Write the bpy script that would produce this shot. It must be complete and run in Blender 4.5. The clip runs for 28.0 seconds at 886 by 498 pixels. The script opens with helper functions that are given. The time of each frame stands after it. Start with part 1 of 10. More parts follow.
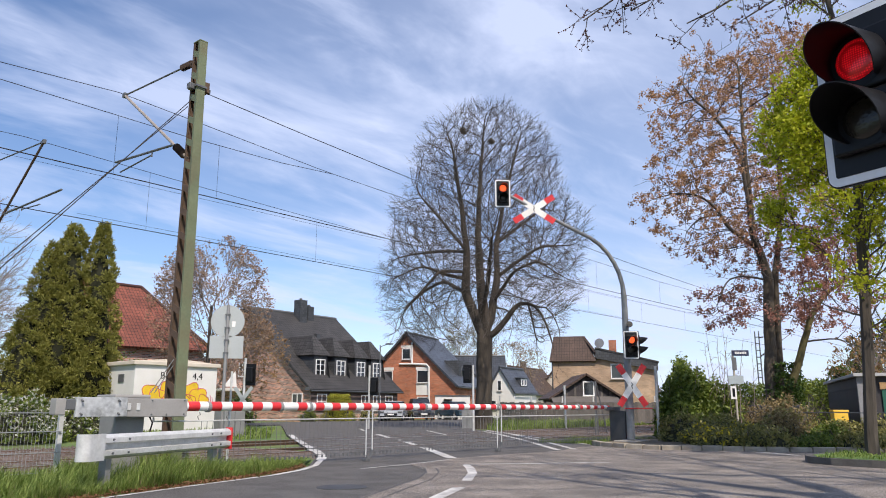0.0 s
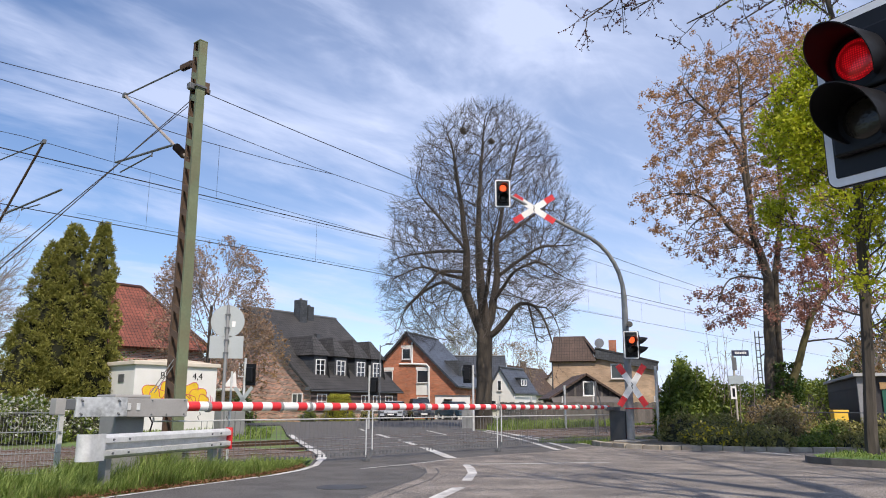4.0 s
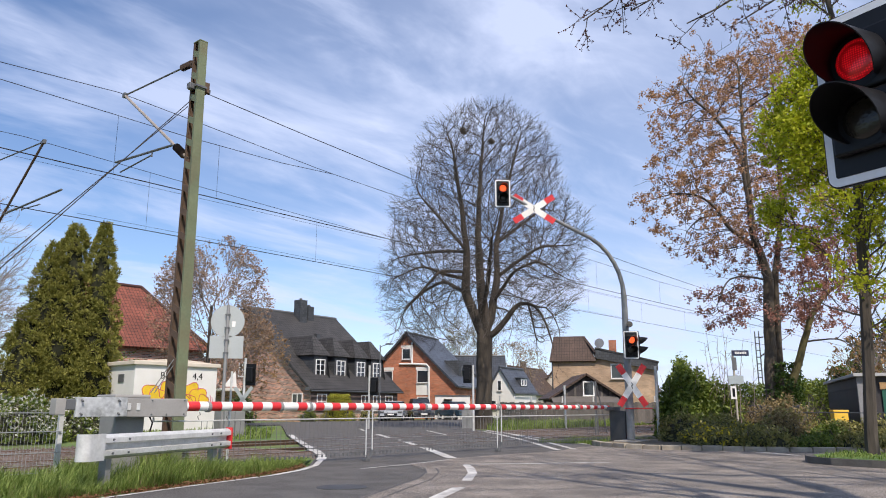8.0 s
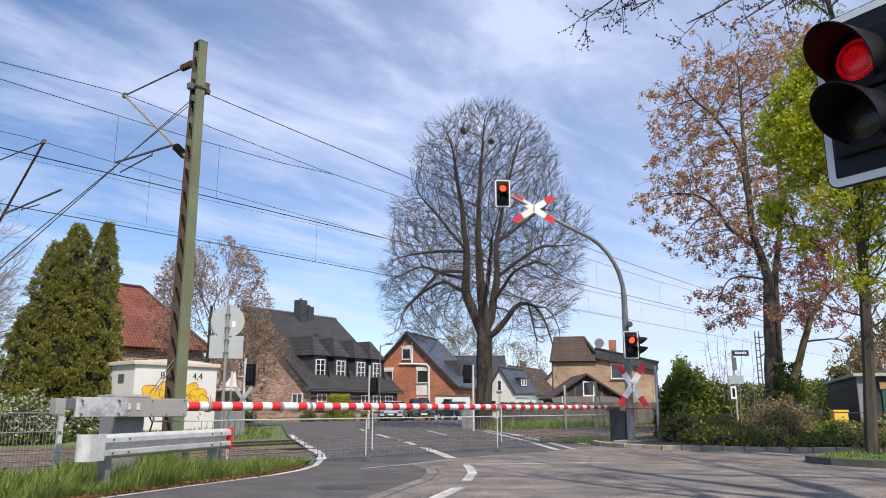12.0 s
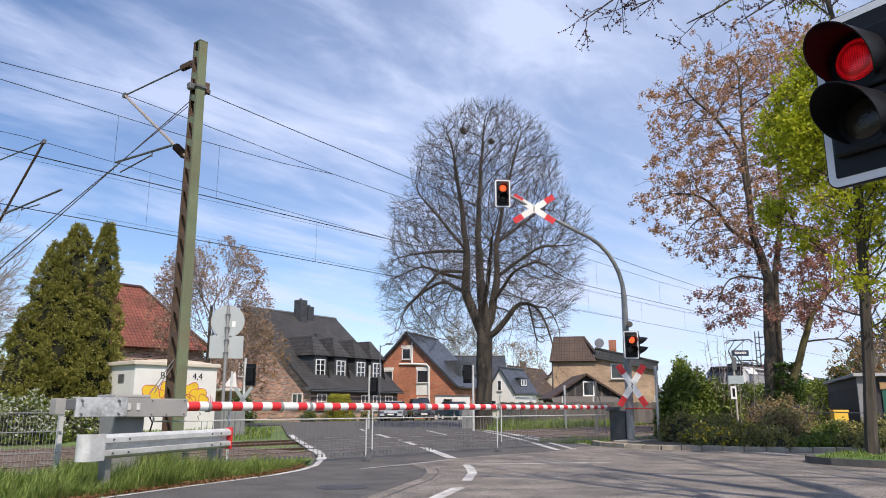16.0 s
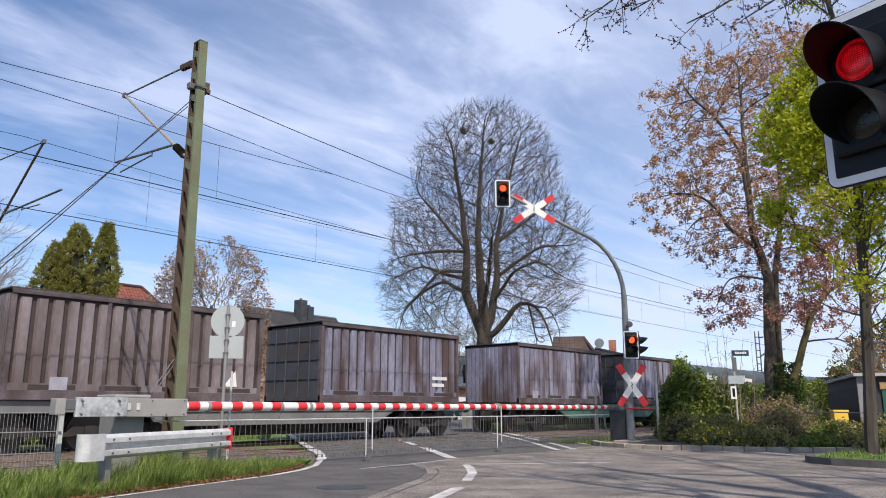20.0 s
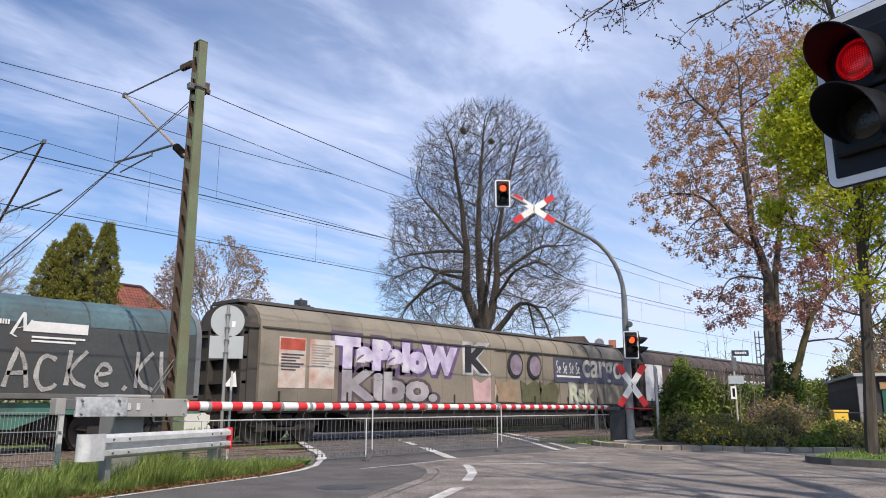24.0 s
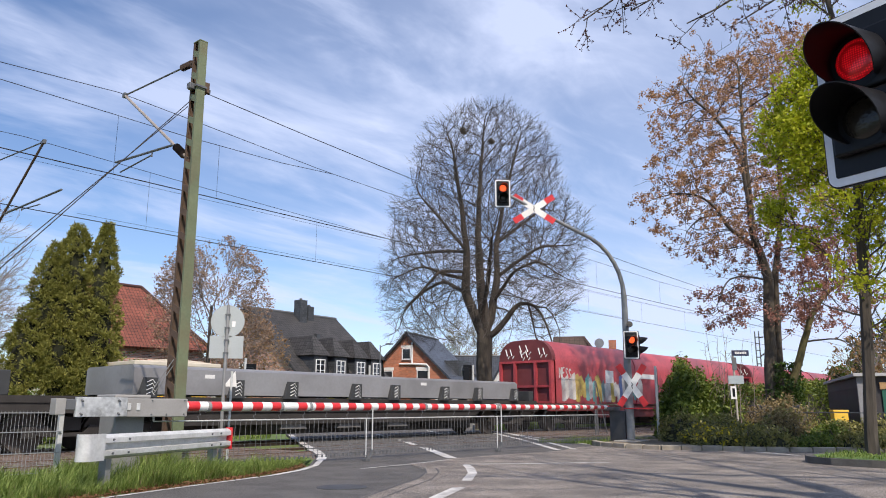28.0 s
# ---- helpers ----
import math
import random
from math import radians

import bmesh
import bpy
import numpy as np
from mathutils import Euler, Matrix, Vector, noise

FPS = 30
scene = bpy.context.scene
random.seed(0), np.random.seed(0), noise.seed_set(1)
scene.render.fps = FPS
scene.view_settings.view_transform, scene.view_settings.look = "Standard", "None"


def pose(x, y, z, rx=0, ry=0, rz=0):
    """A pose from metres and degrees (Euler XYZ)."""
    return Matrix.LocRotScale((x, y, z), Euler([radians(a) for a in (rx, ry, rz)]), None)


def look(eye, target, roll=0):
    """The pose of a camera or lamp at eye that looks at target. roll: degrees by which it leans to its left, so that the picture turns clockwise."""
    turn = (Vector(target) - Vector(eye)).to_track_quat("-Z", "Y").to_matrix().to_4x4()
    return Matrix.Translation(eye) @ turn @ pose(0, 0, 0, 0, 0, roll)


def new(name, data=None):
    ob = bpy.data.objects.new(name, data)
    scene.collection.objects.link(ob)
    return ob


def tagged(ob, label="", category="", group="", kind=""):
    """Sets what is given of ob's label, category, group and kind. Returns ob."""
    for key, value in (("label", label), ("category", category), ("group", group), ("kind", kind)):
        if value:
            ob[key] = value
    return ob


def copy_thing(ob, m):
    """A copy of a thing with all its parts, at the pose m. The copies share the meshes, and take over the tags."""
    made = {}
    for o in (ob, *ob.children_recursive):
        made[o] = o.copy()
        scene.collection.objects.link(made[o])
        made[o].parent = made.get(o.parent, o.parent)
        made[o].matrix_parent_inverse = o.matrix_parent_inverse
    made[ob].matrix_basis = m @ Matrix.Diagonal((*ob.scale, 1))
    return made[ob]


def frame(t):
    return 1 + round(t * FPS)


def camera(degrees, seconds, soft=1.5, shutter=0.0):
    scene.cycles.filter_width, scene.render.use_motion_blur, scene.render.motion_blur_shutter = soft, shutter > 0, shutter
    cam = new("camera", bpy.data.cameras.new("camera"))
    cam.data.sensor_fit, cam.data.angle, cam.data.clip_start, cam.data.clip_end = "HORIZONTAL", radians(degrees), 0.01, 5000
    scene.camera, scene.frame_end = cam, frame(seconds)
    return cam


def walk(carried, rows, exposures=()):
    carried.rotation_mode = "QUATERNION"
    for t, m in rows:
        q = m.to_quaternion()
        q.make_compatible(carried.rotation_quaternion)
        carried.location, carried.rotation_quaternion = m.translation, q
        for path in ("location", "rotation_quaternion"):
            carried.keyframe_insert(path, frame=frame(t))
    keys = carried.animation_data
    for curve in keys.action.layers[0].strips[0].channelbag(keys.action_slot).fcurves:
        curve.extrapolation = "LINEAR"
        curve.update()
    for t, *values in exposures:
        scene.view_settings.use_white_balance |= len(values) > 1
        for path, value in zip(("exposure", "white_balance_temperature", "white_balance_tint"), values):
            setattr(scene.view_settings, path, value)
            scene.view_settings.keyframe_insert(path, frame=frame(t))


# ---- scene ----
from mathutils.geometry import tessellate_polygon

cam = camera(61.5, 28.0, soft=1.0)
EYE = Vector((0.0, 0.0, 1.05))
AIM = EYE + 10 * Vector((0.7396, 0.6402, 0.2078))
walk(cam, [(0.0, look(EYE, AIM)), (28.0, look(EYE, AIM))], exposures=[(0.0, 0.0), (28.0, 0.0)])

# ---- light ----
SUN_ELEVATION, SUN_AZIMUTH = radians(49), radians(213)
world = bpy.data.worlds.new("sky")
scene.world = world
world.use_nodes = True


def build_sky():
    nt = world.node_tree
    nt.nodes.clear()
    N, L = nt.nodes.new, nt.links.new
    sky = N("ShaderNodeTexSky")
    sky.sky_type, sky.sun_disc = "NISHITA", False
    sky.sun_elevation, sky.sun_rotation = SUN_ELEVATION, SUN_AZIMUTH
    sky.air_density, sky.dust_density, sky.ozone_density = 1.0, 0.3, 1.6
    co = N("ShaderNodeTexCoord")
    sep = N("ShaderNodeSeparateXYZ")
    L(co.outputs["Generated"], sep.inputs[0])
    den = N("ShaderNodeMath"); den.operation = "MAXIMUM"; den.inputs[1].default_value = 0.03
    L(sep.outputs["Z"], den.inputs[0])
    den2 = N("ShaderNodeMath"); den2.operation = "ADD"; den2.inputs[1].default_value = 0.12
    L(den.outputs[0], den2.inputs[0])
    flat = N("ShaderNodeVectorMath"); flat.operation = "DIVIDE"
    comb = N("ShaderNodeCombineXYZ")
    for k in "XYZ":
        L(den2.outputs[0], comb.inputs[k])
    L(co.outputs["Generated"], flat.inputs[0]); L(comb.outputs[0], flat.inputs[1])
    # long thin streaks and a softer veil
    facs = []
    for scale, turn, stretch, lo, hi, low, top, detail, dx, dy in ((0.9, 12, 2.0, 0.40, 0.74, 0.0, 0.72, 6.0, -0.81, 1.08), (0.42, 30, 1.3, 0.32, 0.78, 0.06, 0.5, 5.0, -0.55, 0.25), (2.0, -8, 2.6, 0.46, 0.80, 0.0, 0.35, 7.0, -0.76, 3.69)):
        mp = N("ShaderNodeMapping")
        mp.inputs["Rotation"].default_value = (0, 0, radians(turn))
        mp.inputs["Scale"].default_value = (scale, scale * stretch, 0)
        mp.inputs["Location"].default_value = (2.1 + 1.7 * scale + dx, 0.55 + dy, 0)
        L(flat.outputs[0], mp.inputs[0])
        nz = N("ShaderNodeTexNoise")
        nz.inputs["Scale"].default_value, nz.inputs["Detail"].default_value = 1.0, detail
        nz.inputs["Roughness"].default_value, nz.inputs["Distortion"].default_value = 0.58, 0.5
        L(mp.outputs[0], nz.inputs["Vector"])
        mr = N("ShaderNodeMapRange"); mr.interpolation_type = "SMOOTHSTEP"
        for k, v in zip(("From Min", "From Max", "To Min", "To Max"), (lo, hi, low, top)):
            mr.inputs[k].default_value = v
        L(nz.outputs["Fac"], mr.inputs["Value"])
        facs.append(mr.outputs[0])
    both = facs[0]
    for f in facs[1:]:
        a = N("ShaderNodeMath"); a.operation = "ADD"; a.use_clamp = True
        L(both, a.inputs[0]); L(f, a.inputs[1])
        both = a.outputs[0]
    dot = N("ShaderNodeVectorMath"); dot.operation = "DOT_PRODUCT"
    dot.inputs[1].default_value = (0.654, -0.756, -0.25)
    L(co.outputs["Generated"], dot.inputs[0])
    haze = N("ShaderNodeMath"); haze.operation = "MULTIPLY_ADD"; haze.use_clamp = True
    haze.inputs[1].default_value = HAZE_SLOPE
    L(dot.outputs["Value"], haze.inputs[0]); L(both, haze.inputs[2])
    both = haze.outputs[0]
    cl = N("ShaderNodeMath"); cl.operation = "MINIMUM"; cl.inputs[1].default_value = 0.85
    L(both, cl.inputs[0])
    tint = N("ShaderNodeMix"); tint.data_type, tint.blend_type = "RGBA", "MULTIPLY"
    tint.inputs["Factor"].default_value = 1.0
    tint.inputs["B"].default_value = SKY_TINT
    L(sky.outputs[0], tint.inputs["A"])
    mix = N("ShaderNodeMix"); mix.data_type = "RGBA"
    L(cl.outputs[0], mix.inputs["Factor"]); L(tint.outputs["Result"], mix.inputs["A"])
    mix.inputs["B"].default_value = CLOUD
    bg = N("ShaderNodeBackground"); bg.inputs["Strength"].default_value = SKY_STRENGTH
    L(mix.outputs["Result"], bg.inputs[0])
    out = N("ShaderNodeOutputWorld"); L(bg.outputs[0], out.inputs[0])


SKY_STRENGTH, CLOUD, SKY_TINT, HAZE_SLOPE = 0.139, (5.5, 6.15, 8.2, 1), (0.92, 0.97, 1.12, 1), 0.62
build_sky()
sun = new("sun", bpy.data.lights.new("sun", "SUN"))
sun.data.energy, sun.data.angle, sun.data.color = 4.7, radians(0.53), (1.0, 0.885, 0.765)
TO_SUN = Vector((math.cos(SUN_ELEVATION) * math.sin(SUN_AZIMUTH), math.cos(SUN_ELEVATION) * math.cos(SUN_AZIMUTH), math.sin(SUN_ELEVATION)))
sun.matrix_basis = look(TO_SUN * 60, (0, 0, 0))


# ---- materials ----
MATS = {}


def mat(name, color, rough=0.6, metal=0.0, vary=0.25, scale=3.0, fine=40.0, bump=0.1, dirt=None, dirt_amount=0.0, spec=0.5, per_object=0.0, coat=0.0, stretch=(1, 1, 1), grain=0.5):
    """A surface with two scales of mottling, fine relief and optional grime."""
    if name in MATS:
        return MATS[name]
    m = bpy.data.materials.new(name)
    m.use_nodes = True
    nt = m.node_tree
    N, L = nt.nodes.new, nt.links.new
    p = nt.nodes["Principled BSDF"]
    co = N("ShaderNodeTexCoord")
    mp = N("ShaderNodeMapping"); mp.inputs["Scale"].default_value = stretch
    L(co.outputs["Object"], mp.inputs[0])

    def noise_node(s, detail=5.0):
        n = N("ShaderNodeTexNoise")
        n.inputs["Scale"].default_value, n.inputs["Detail"].default_value = s, detail
        L(mp.outputs[0], n.inputs["Vector"])
        return n
    big, small = noise_node(scale), noise_node(fine, 3.0)
    mul = N("ShaderNodeMath"); mul.operation = "MULTIPLY_ADD"
    mul.inputs[1].default_value, mul.inputs[2].default_value = grain, 0.0
    L(small.outputs["Fac"], mul.inputs[0])
    add = N("ShaderNodeMath"); add.operation = "MULTIPLY_ADD"; add.inputs[1].default_value = 0.9
    L(big.outputs["Fac"], add.inputs[0]); L(mul.outputs[0], add.inputs[2])
    last = add.outputs[0]
    if per_object:
        oi = N("ShaderNodeObjectInfo")
        ra = N("ShaderNodeMath"); ra.operation = "MULTIPLY_ADD"; ra.inputs[1].default_value = per_object
        L(oi.outputs["Random"], ra.inputs[0]); L(last, ra.inputs[2])
        sb = N("ShaderNodeMath"); sb.operation = "SUBTRACT"; sb.inputs[1].default_value = per_object / 2
        L(ra.outputs[0], sb.inputs[0])
        last = sb.outputs[0]
    ramp = N("ShaderNodeMapRange")
    for k, v in zip(("From Min", "From Max", "To Min", "To Max"), (0.17 + 0.5 * grain, 0.73 + 0.5 * grain, 1 - vary, 1 + vary)):
        ramp.inputs[k].default_value = v
    L(last, ramp.inputs["Value"])
    col = N("ShaderNodeMix"); col.data_type, col.blend_type = "RGBA", "MULTIPLY"
    col.inputs["Factor"].default_value = 1.0
    col.inputs["A"].default_value = (*color, 1)
    L(ramp.outputs[0], col.inputs["B"])
    colour = col.outputs["Result"]
    if dirt_amount:
        dn = noise_node(scale * 0.6, 7.0)
        dr = N("ShaderNodeMapRange"); dr.interpolation_type = "SMOOTHSTEP"
        for k, v in zip(("From Min", "From Max", "To Min", "To Max"), (0.42, 0.68, 0, dirt_amount)):
            dr.inputs[k].default_value = v
        L(dn.outputs["Fac"], dr.inputs["Value"])
        dm = N("ShaderNodeMix"); dm.data_type = "RGBA"
        L(dr.outputs[0], dm.inputs["Factor"]); L(colour, dm.inputs["A"])
        dm.inputs["B"].default_value = (*(dirt or (0.06, 0.05, 0.04)), 1)
        colour = dm.outputs["Result"]
    L(colour, p.inputs["Base Color"])
    p.inputs["Roughness"].default_value, p.inputs["Metallic"].default_value = rough, metal
    p.inputs["Specular IOR Level"].default_value = spec
    p.inputs["Coat Weight"].default_value = coat
    if bump:
        b = N("ShaderNodeBump"); b.inputs["Strength"].default_value, b.inputs["Distance"].default_value = bump, 0.02
        L(last, b.inputs["Height"]); L(b.outputs[0], p.inputs["Normal"])
    MATS[name] = m
    return m


def leaf_mat(name, a, b, rough=0.55, through_light=0.35):
    """Leaves whose colour differs from piece to piece; light passes through."""
    if name in MATS:
        return MATS[name]
    m = bpy.data.materials.new(name)
    m.use_nodes = True
    nt = m.node_tree
    N, L = nt.nodes.new, nt.links.new
    p = nt.nodes["Principled BSDF"]
    ge = N("ShaderNodeNewGeometry")
    mx = N("ShaderNodeMix"); mx.data_type = "RGBA"
    mx.inputs["A"].default_value, mx.inputs["B"].default_value = (*a, 1), (*b, 1)
    L(ge.outputs["Random Per Island"], mx.inputs["Factor"])
    L(mx.outputs["Result"], p.inputs["Base Color"])
    p.inputs["Roughness"].default_value = rough
    p.inputs["Specular IOR Level"].default_value = 0.3
    tr = N("ShaderNodeBsdfTranslucent")
    L(mx.outputs["Result"], tr.inputs[0])
    ms = N("ShaderNodeMixShader"); ms.inputs[0].default_value = through_light
    L(p.outputs[0], ms.inputs[1]); L(tr.outputs[0], ms.inputs[2])
    L(ms.outputs[0], nt.nodes["Material Output"].inputs[0])
    MATS[name] = m
    return m


def glow(name, color, strength):
    if name in MATS:
        return MATS[name]
    m = bpy.data.materials.new(name)
    m.use_nodes = True
    p = m.node_tree.nodes["Principled BSDF"]
    p.inputs["Base Color"].default_value = (*color, 1)
    p.inputs["Emission Color"].default_value = (*color, 1)
    p.inputs["Emission Strength"].default_value = strength
    p.inputs["Roughness"].default_value = 0.25
    MATS[name] = m
    return m


def tile_mat(name, color, mortar, w, h, gap=0.012, vary=0.35, rough=0.8, bump=0.5, axis="XZ", offset=0.5):
    """Courses of bricks or roof tiles on faces too far off for single pieces."""
    if name in MATS:
        return MATS[name]
    m = bpy.data.materials.new(name)
    m.use_nodes = True
    nt = m.node_tree
    N, L = nt.nodes.new, nt.links.new
    p = nt.nodes["Principled BSDF"]
    uv = N("ShaderNodeUVMap")
    br = N("ShaderNodeTexBrick")
    br.offset = offset
    br.inputs["Scale"].default_value = 1.0
    br.inputs["Brick Width"].default_value, br.inputs["Row Height"].default_value = w, h
    br.inputs["Mortar Size"].default_value = gap
    br.inputs["Mortar Smooth"].default_value = 0.2
    br.inputs["Color1"].default_value = (*[c * (1 - vary) for c in color], 1)
    br.inputs["Color2"].default_value = (*[min(1, c * (1 + vary)) for c in color], 1)
    br.inputs["Mortar"].default_value = (*mortar, 1)
    L(uv.outputs[0], br.inputs["Vector"])
    nz = N("ShaderNodeTexNoise"); nz.inputs["Scale"].default_value, nz.inputs["Detail"].default_value = 0.7, 6
    L(uv.outputs[0], nz.inputs["Vector"])
    mr = N("ShaderNodeMapRange")
    for k, v in zip(("From Min", "From Max", "To Min", "To Max"), (0.3, 0.7, 0.72, 1.25)):
        mr.inputs[k].default_value = v
    L(nz.outputs["Fac"], mr.inputs["Value"])
    mx = N("ShaderNodeMix"); mx.data_type, mx.blend_type = "RGBA", "MULTIPLY"
    mx.inputs["Factor"].default_value = 1.0
    L(br.outputs["Color"], mx.inputs["A"]); L(mr.outputs[0], mx.inputs["B"])
    L(mx.outputs["Result"], p.inputs["Base Color"])
    p.inputs["Roughness"].default_value = rough
    b = N("ShaderNodeBump"); b.inputs["Strength"].default_value, b.inputs["Distance"].default_value = bump, 0.02
    b.invert = True
    L(br.outputs["Fac"], b.inputs["Height"]); L(b.outputs[0], p.inputs["Normal"])
    MATS[name] = m
    return m


ASPHALT_DARK = mat("dark_asphalt", (0.112, 0.106, 0.10), 0.85, vary=0.5, scale=1.6, fine=55, bump=0.8, grain=2.2, dirt=(0.15, 0.142, 0.135), dirt_amount=0.45)
ASPHALT_WORN = mat("worn_asphalt", (0.275, 0.24, 0.208), 0.9, vary=0.52, scale=1.8, fine=48, bump=0.9, grain=2.3, dirt=(0.12, 0.11, 0.103), dirt_amount=0.55)
PAINT = mat("road_paint", (0.60, 0.585, 0.555), 0.75, vary=0.2, scale=6, fine=70, grain=1.2, dirt=(0.25, 0.235, 0.22), dirt_amount=0.7)
SOIL = mat("soil", (0.16, 0.13, 0.085), 0.95, vary=0.3, scale=0.6, fine=14, bump=0.4)
TURF = mat("turf", (0.10, 0.17, 0.04), 0.9, vary=0.4, scale=0.5, fine=18, bump=0.5, dirt=(0.17, 0.15, 0.06), dirt_amount=0.45)
BALLAST = mat("ballast", (0.135, 0.10, 0.08), 0.95, vary=0.5, scale=1.2, fine=22, bump=0.9)
RAIL = mat("rusty_rail", (0.13, 0.075, 0.05), 0.7, 0.3, vary=0.3, scale=8)
RAILTOP = mat("worn_rail_head", (0.55, 0.53, 0.51), 0.3, 0.9, vary=0.15)
CONCRETE = mat("concrete", (0.36, 0.34, 0.31), 0.85, vary=0.22, scale=2, fine=35, bump=0.25, dirt=(0.18, 0.165, 0.14), dirt_amount=0.5)
KERB = mat("kerb_concrete", (0.37, 0.325, 0.26), 0.9, vary=0.25, scale=3, fine=30, bump=0.35, dirt=(0.2, 0.175, 0.13), dirt_amount=0.5, per_object=0.3)
GALV = mat("galvanised_steel", (0.60, 0.605, 0.585), 0.52, 0.25, vary=0.2, scale=5, fine=30, bump=0.05)
SPANGLE = mat("spangled_zinc", (0.50, 0.51, 0.50), 0.42, 0.4, vary=0.5, scale=7, fine=22, bump=0.05, dirt=(0.72, 0.73, 0.72), dirt_amount=0.6)
GREY = mat("grey_paint", (0.27, 0.27, 0.262), 0.5, 0.2, vary=0.12, scale=3, bump=0.05)
GREYDARK = mat("dark_grey_paint", (0.13, 0.135, 0.14), 0.5, 0.2, vary=0.15, scale=4)
THINBAR = mat("thin_bar_steel", (0.16, 0.16, 0.16), 0.5, 0.4, vary=0.1, bump=0)
BOXGREY = mat("box_grey_paint", (0.34, 0.33, 0.31), 0.5, 0.1, vary=0.1, scale=3, dirt=(0.2, 0.19, 0.17), dirt_amount=0.3)
MASTGREEN = mat("mast_green_paint", (0.155, 0.185, 0.105), 0.6, 0.1, vary=0.2, scale=2.5, fine=25, dirt=(0.16, 0.09, 0.05), dirt_amount=0.35)
RUST = mat("rust_brown_steel", (0.115, 0.075, 0.05), 0.75, 0.2, vary=0.35, scale=4)
WIRE = mat("wire", (0.03, 0.028, 0.03), 0.6, 0.4, vary=0.1, bump=0)
INSUL = mat("brown_porcelain", (0.075, 0.058, 0.052), 0.2, vary=0.1)
REDFILM = mat("red_film", (0.62, 0.03, 0.035), 0.4, vary=0.12, scale=6, bump=0.02)
WHITEFILM = mat("white_film", (0.82, 0.81, 0.78), 0.45, vary=0.07, scale=5, bump=0.02, dirt=(0.55, 0.53, 0.48), dirt_amount=0.3)
BLACK = mat("black_plastic", (0.006, 0.006, 0.007), 0.42, vary=0.2, bump=0.02, spec=0.3)
BLACKSHEET = mat("black_sheet", (0.009, 0.01, 0.013), 0.5, vary=0.2, bump=0.02, spec=0.3)
LENS_OFF = mat("dark_lens", (0.02, 0.018, 0.015), 0.2, vary=0.3, fine=60, bump=0.25)
LENS_RED = glow("lit_red_lens", (1.0, 0.12, 0.035), 1.3)
LENS_NEAR = glow("lit_deep_red_lens", (0.62, 0.006, 0.012), 0.5)


def facet_lens(m):
    """The small prisms of a signal lens break its light into dots."""
    nt = m.node_tree
    co, vo, mr = nt.nodes.new("ShaderNodeTexCoord"), nt.nodes.new("ShaderNodeTexVoronoi"), nt.nodes.new("ShaderNodeMapRange")
    vo.inputs["Scale"].default_value, vo.inputs["Randomness"].default_value = 92, 0.1
    for k, v in zip(("From Min", "From Max", "To Min", "To Max"), (0.08, 0.5, 1.0, 0.07)):
        mr.inputs[k].default_value = v
    nt.links.new(co.outputs["Object"], vo.inputs["Vector"])
    nt.links.new(vo.outputs["Distance"], mr.inputs["Value"])
    nt.links.new(mr.outputs[0], nt.nodes["Principled BSDF"].inputs["Emission Strength"])


facet_lens(LENS_NEAR)
GLASS = mat("window_glass", (0.025, 0.03, 0.036), 0.06, vary=0.3, scale=0.6, bump=0.0, spec=0.9)
PVC = mat("white_pvc", (0.8, 0.8, 0.79), 0.4, vary=0.05)
BARK = mat("bark", (0.10, 0.08, 0.056), 0.9, vary=0.45, scale=2.5, fine=16, bump=0.9, stretch=(1, 1, 0.25))
BARK_DARK = mat("dark_bark", (0.072, 0.06, 0.05), 0.9, vary=0.4, scale=2.5, fine=16, bump=0.9, stretch=(1, 1, 0.25))
LIME_BARK = mat("grey_brown_bark", (0.07, 0.058, 0.046), 0.95, vary=0.5, scale=3.5, fine=22, bump=1.0, stretch=(1, 1, 0.16))
LIME_TWIG = mat("lime_twig_bark", (0.088, 0.073, 0.062), 0.9, vary=0.3, bump=0)
TWIG = mat("twig_bark", (0.23, 0.19, 0.165), 0.9, vary=0.3, bump=0)


# ---- mesh helpers ----
def part(name, bm, material, parent=None, label="", smooth=False):
    """Link a bmesh as one mesh object under a thing or a part."""
    if isinstance(bm, bpy.types.Mesh):
        me = bm
    else:
        me = bpy.data.meshes.new(name)
        bmesh.ops.recalc_face_normals(bm, faces=bm.faces)
        bm.to_mesh(me)
        bm.free()
    if smooth:
        me.shade_smooth()
        me.set_sharp_from_angle(angle=radians(42))
    if material is not None:
        me.materials.append(material)
    ob = new(name, me)
    if parent is not None:
        ob.parent = parent
    if label:
        ob["label"] = label
    return ob


def thing(name, m, label, category, group="", kind=""):
    ob = new(name)
    ob.empty_display_size = 0.3
    ob.matrix_basis = m
    return tagged(ob, label, category, group, kind)


def add_box(bm, x0, x1, y0, y1, z0, z1, bevel=0.0, m=None):
    vs = [bm.verts.new((x, y, z)) for x in (x0, x1) for y in (y0, y1) for z in (z0, z1)]
    fs = [bm.faces.new([vs[i] for i in f]) for f in ((0, 1, 3, 2), (4, 6, 7, 5), (0, 4, 5, 1), (2, 3, 7, 6), (0, 2, 6, 4), (1, 5, 7, 3))]
    out = list(vs)
    if bevel:
        es = list({e for f in fs for e in f.edges})
        r = bmesh.ops.bevel(bm, geom=es, offset=bevel, segments=2, affect="EDGES", profile=0.5)
        out = list({v for v in r["verts"]} | {v for v in vs if v.is_valid})
    if m is not None:
        bmesh.ops.transform(bm, matrix=m, verts=[v for v in out if v.is_valid])
    return out


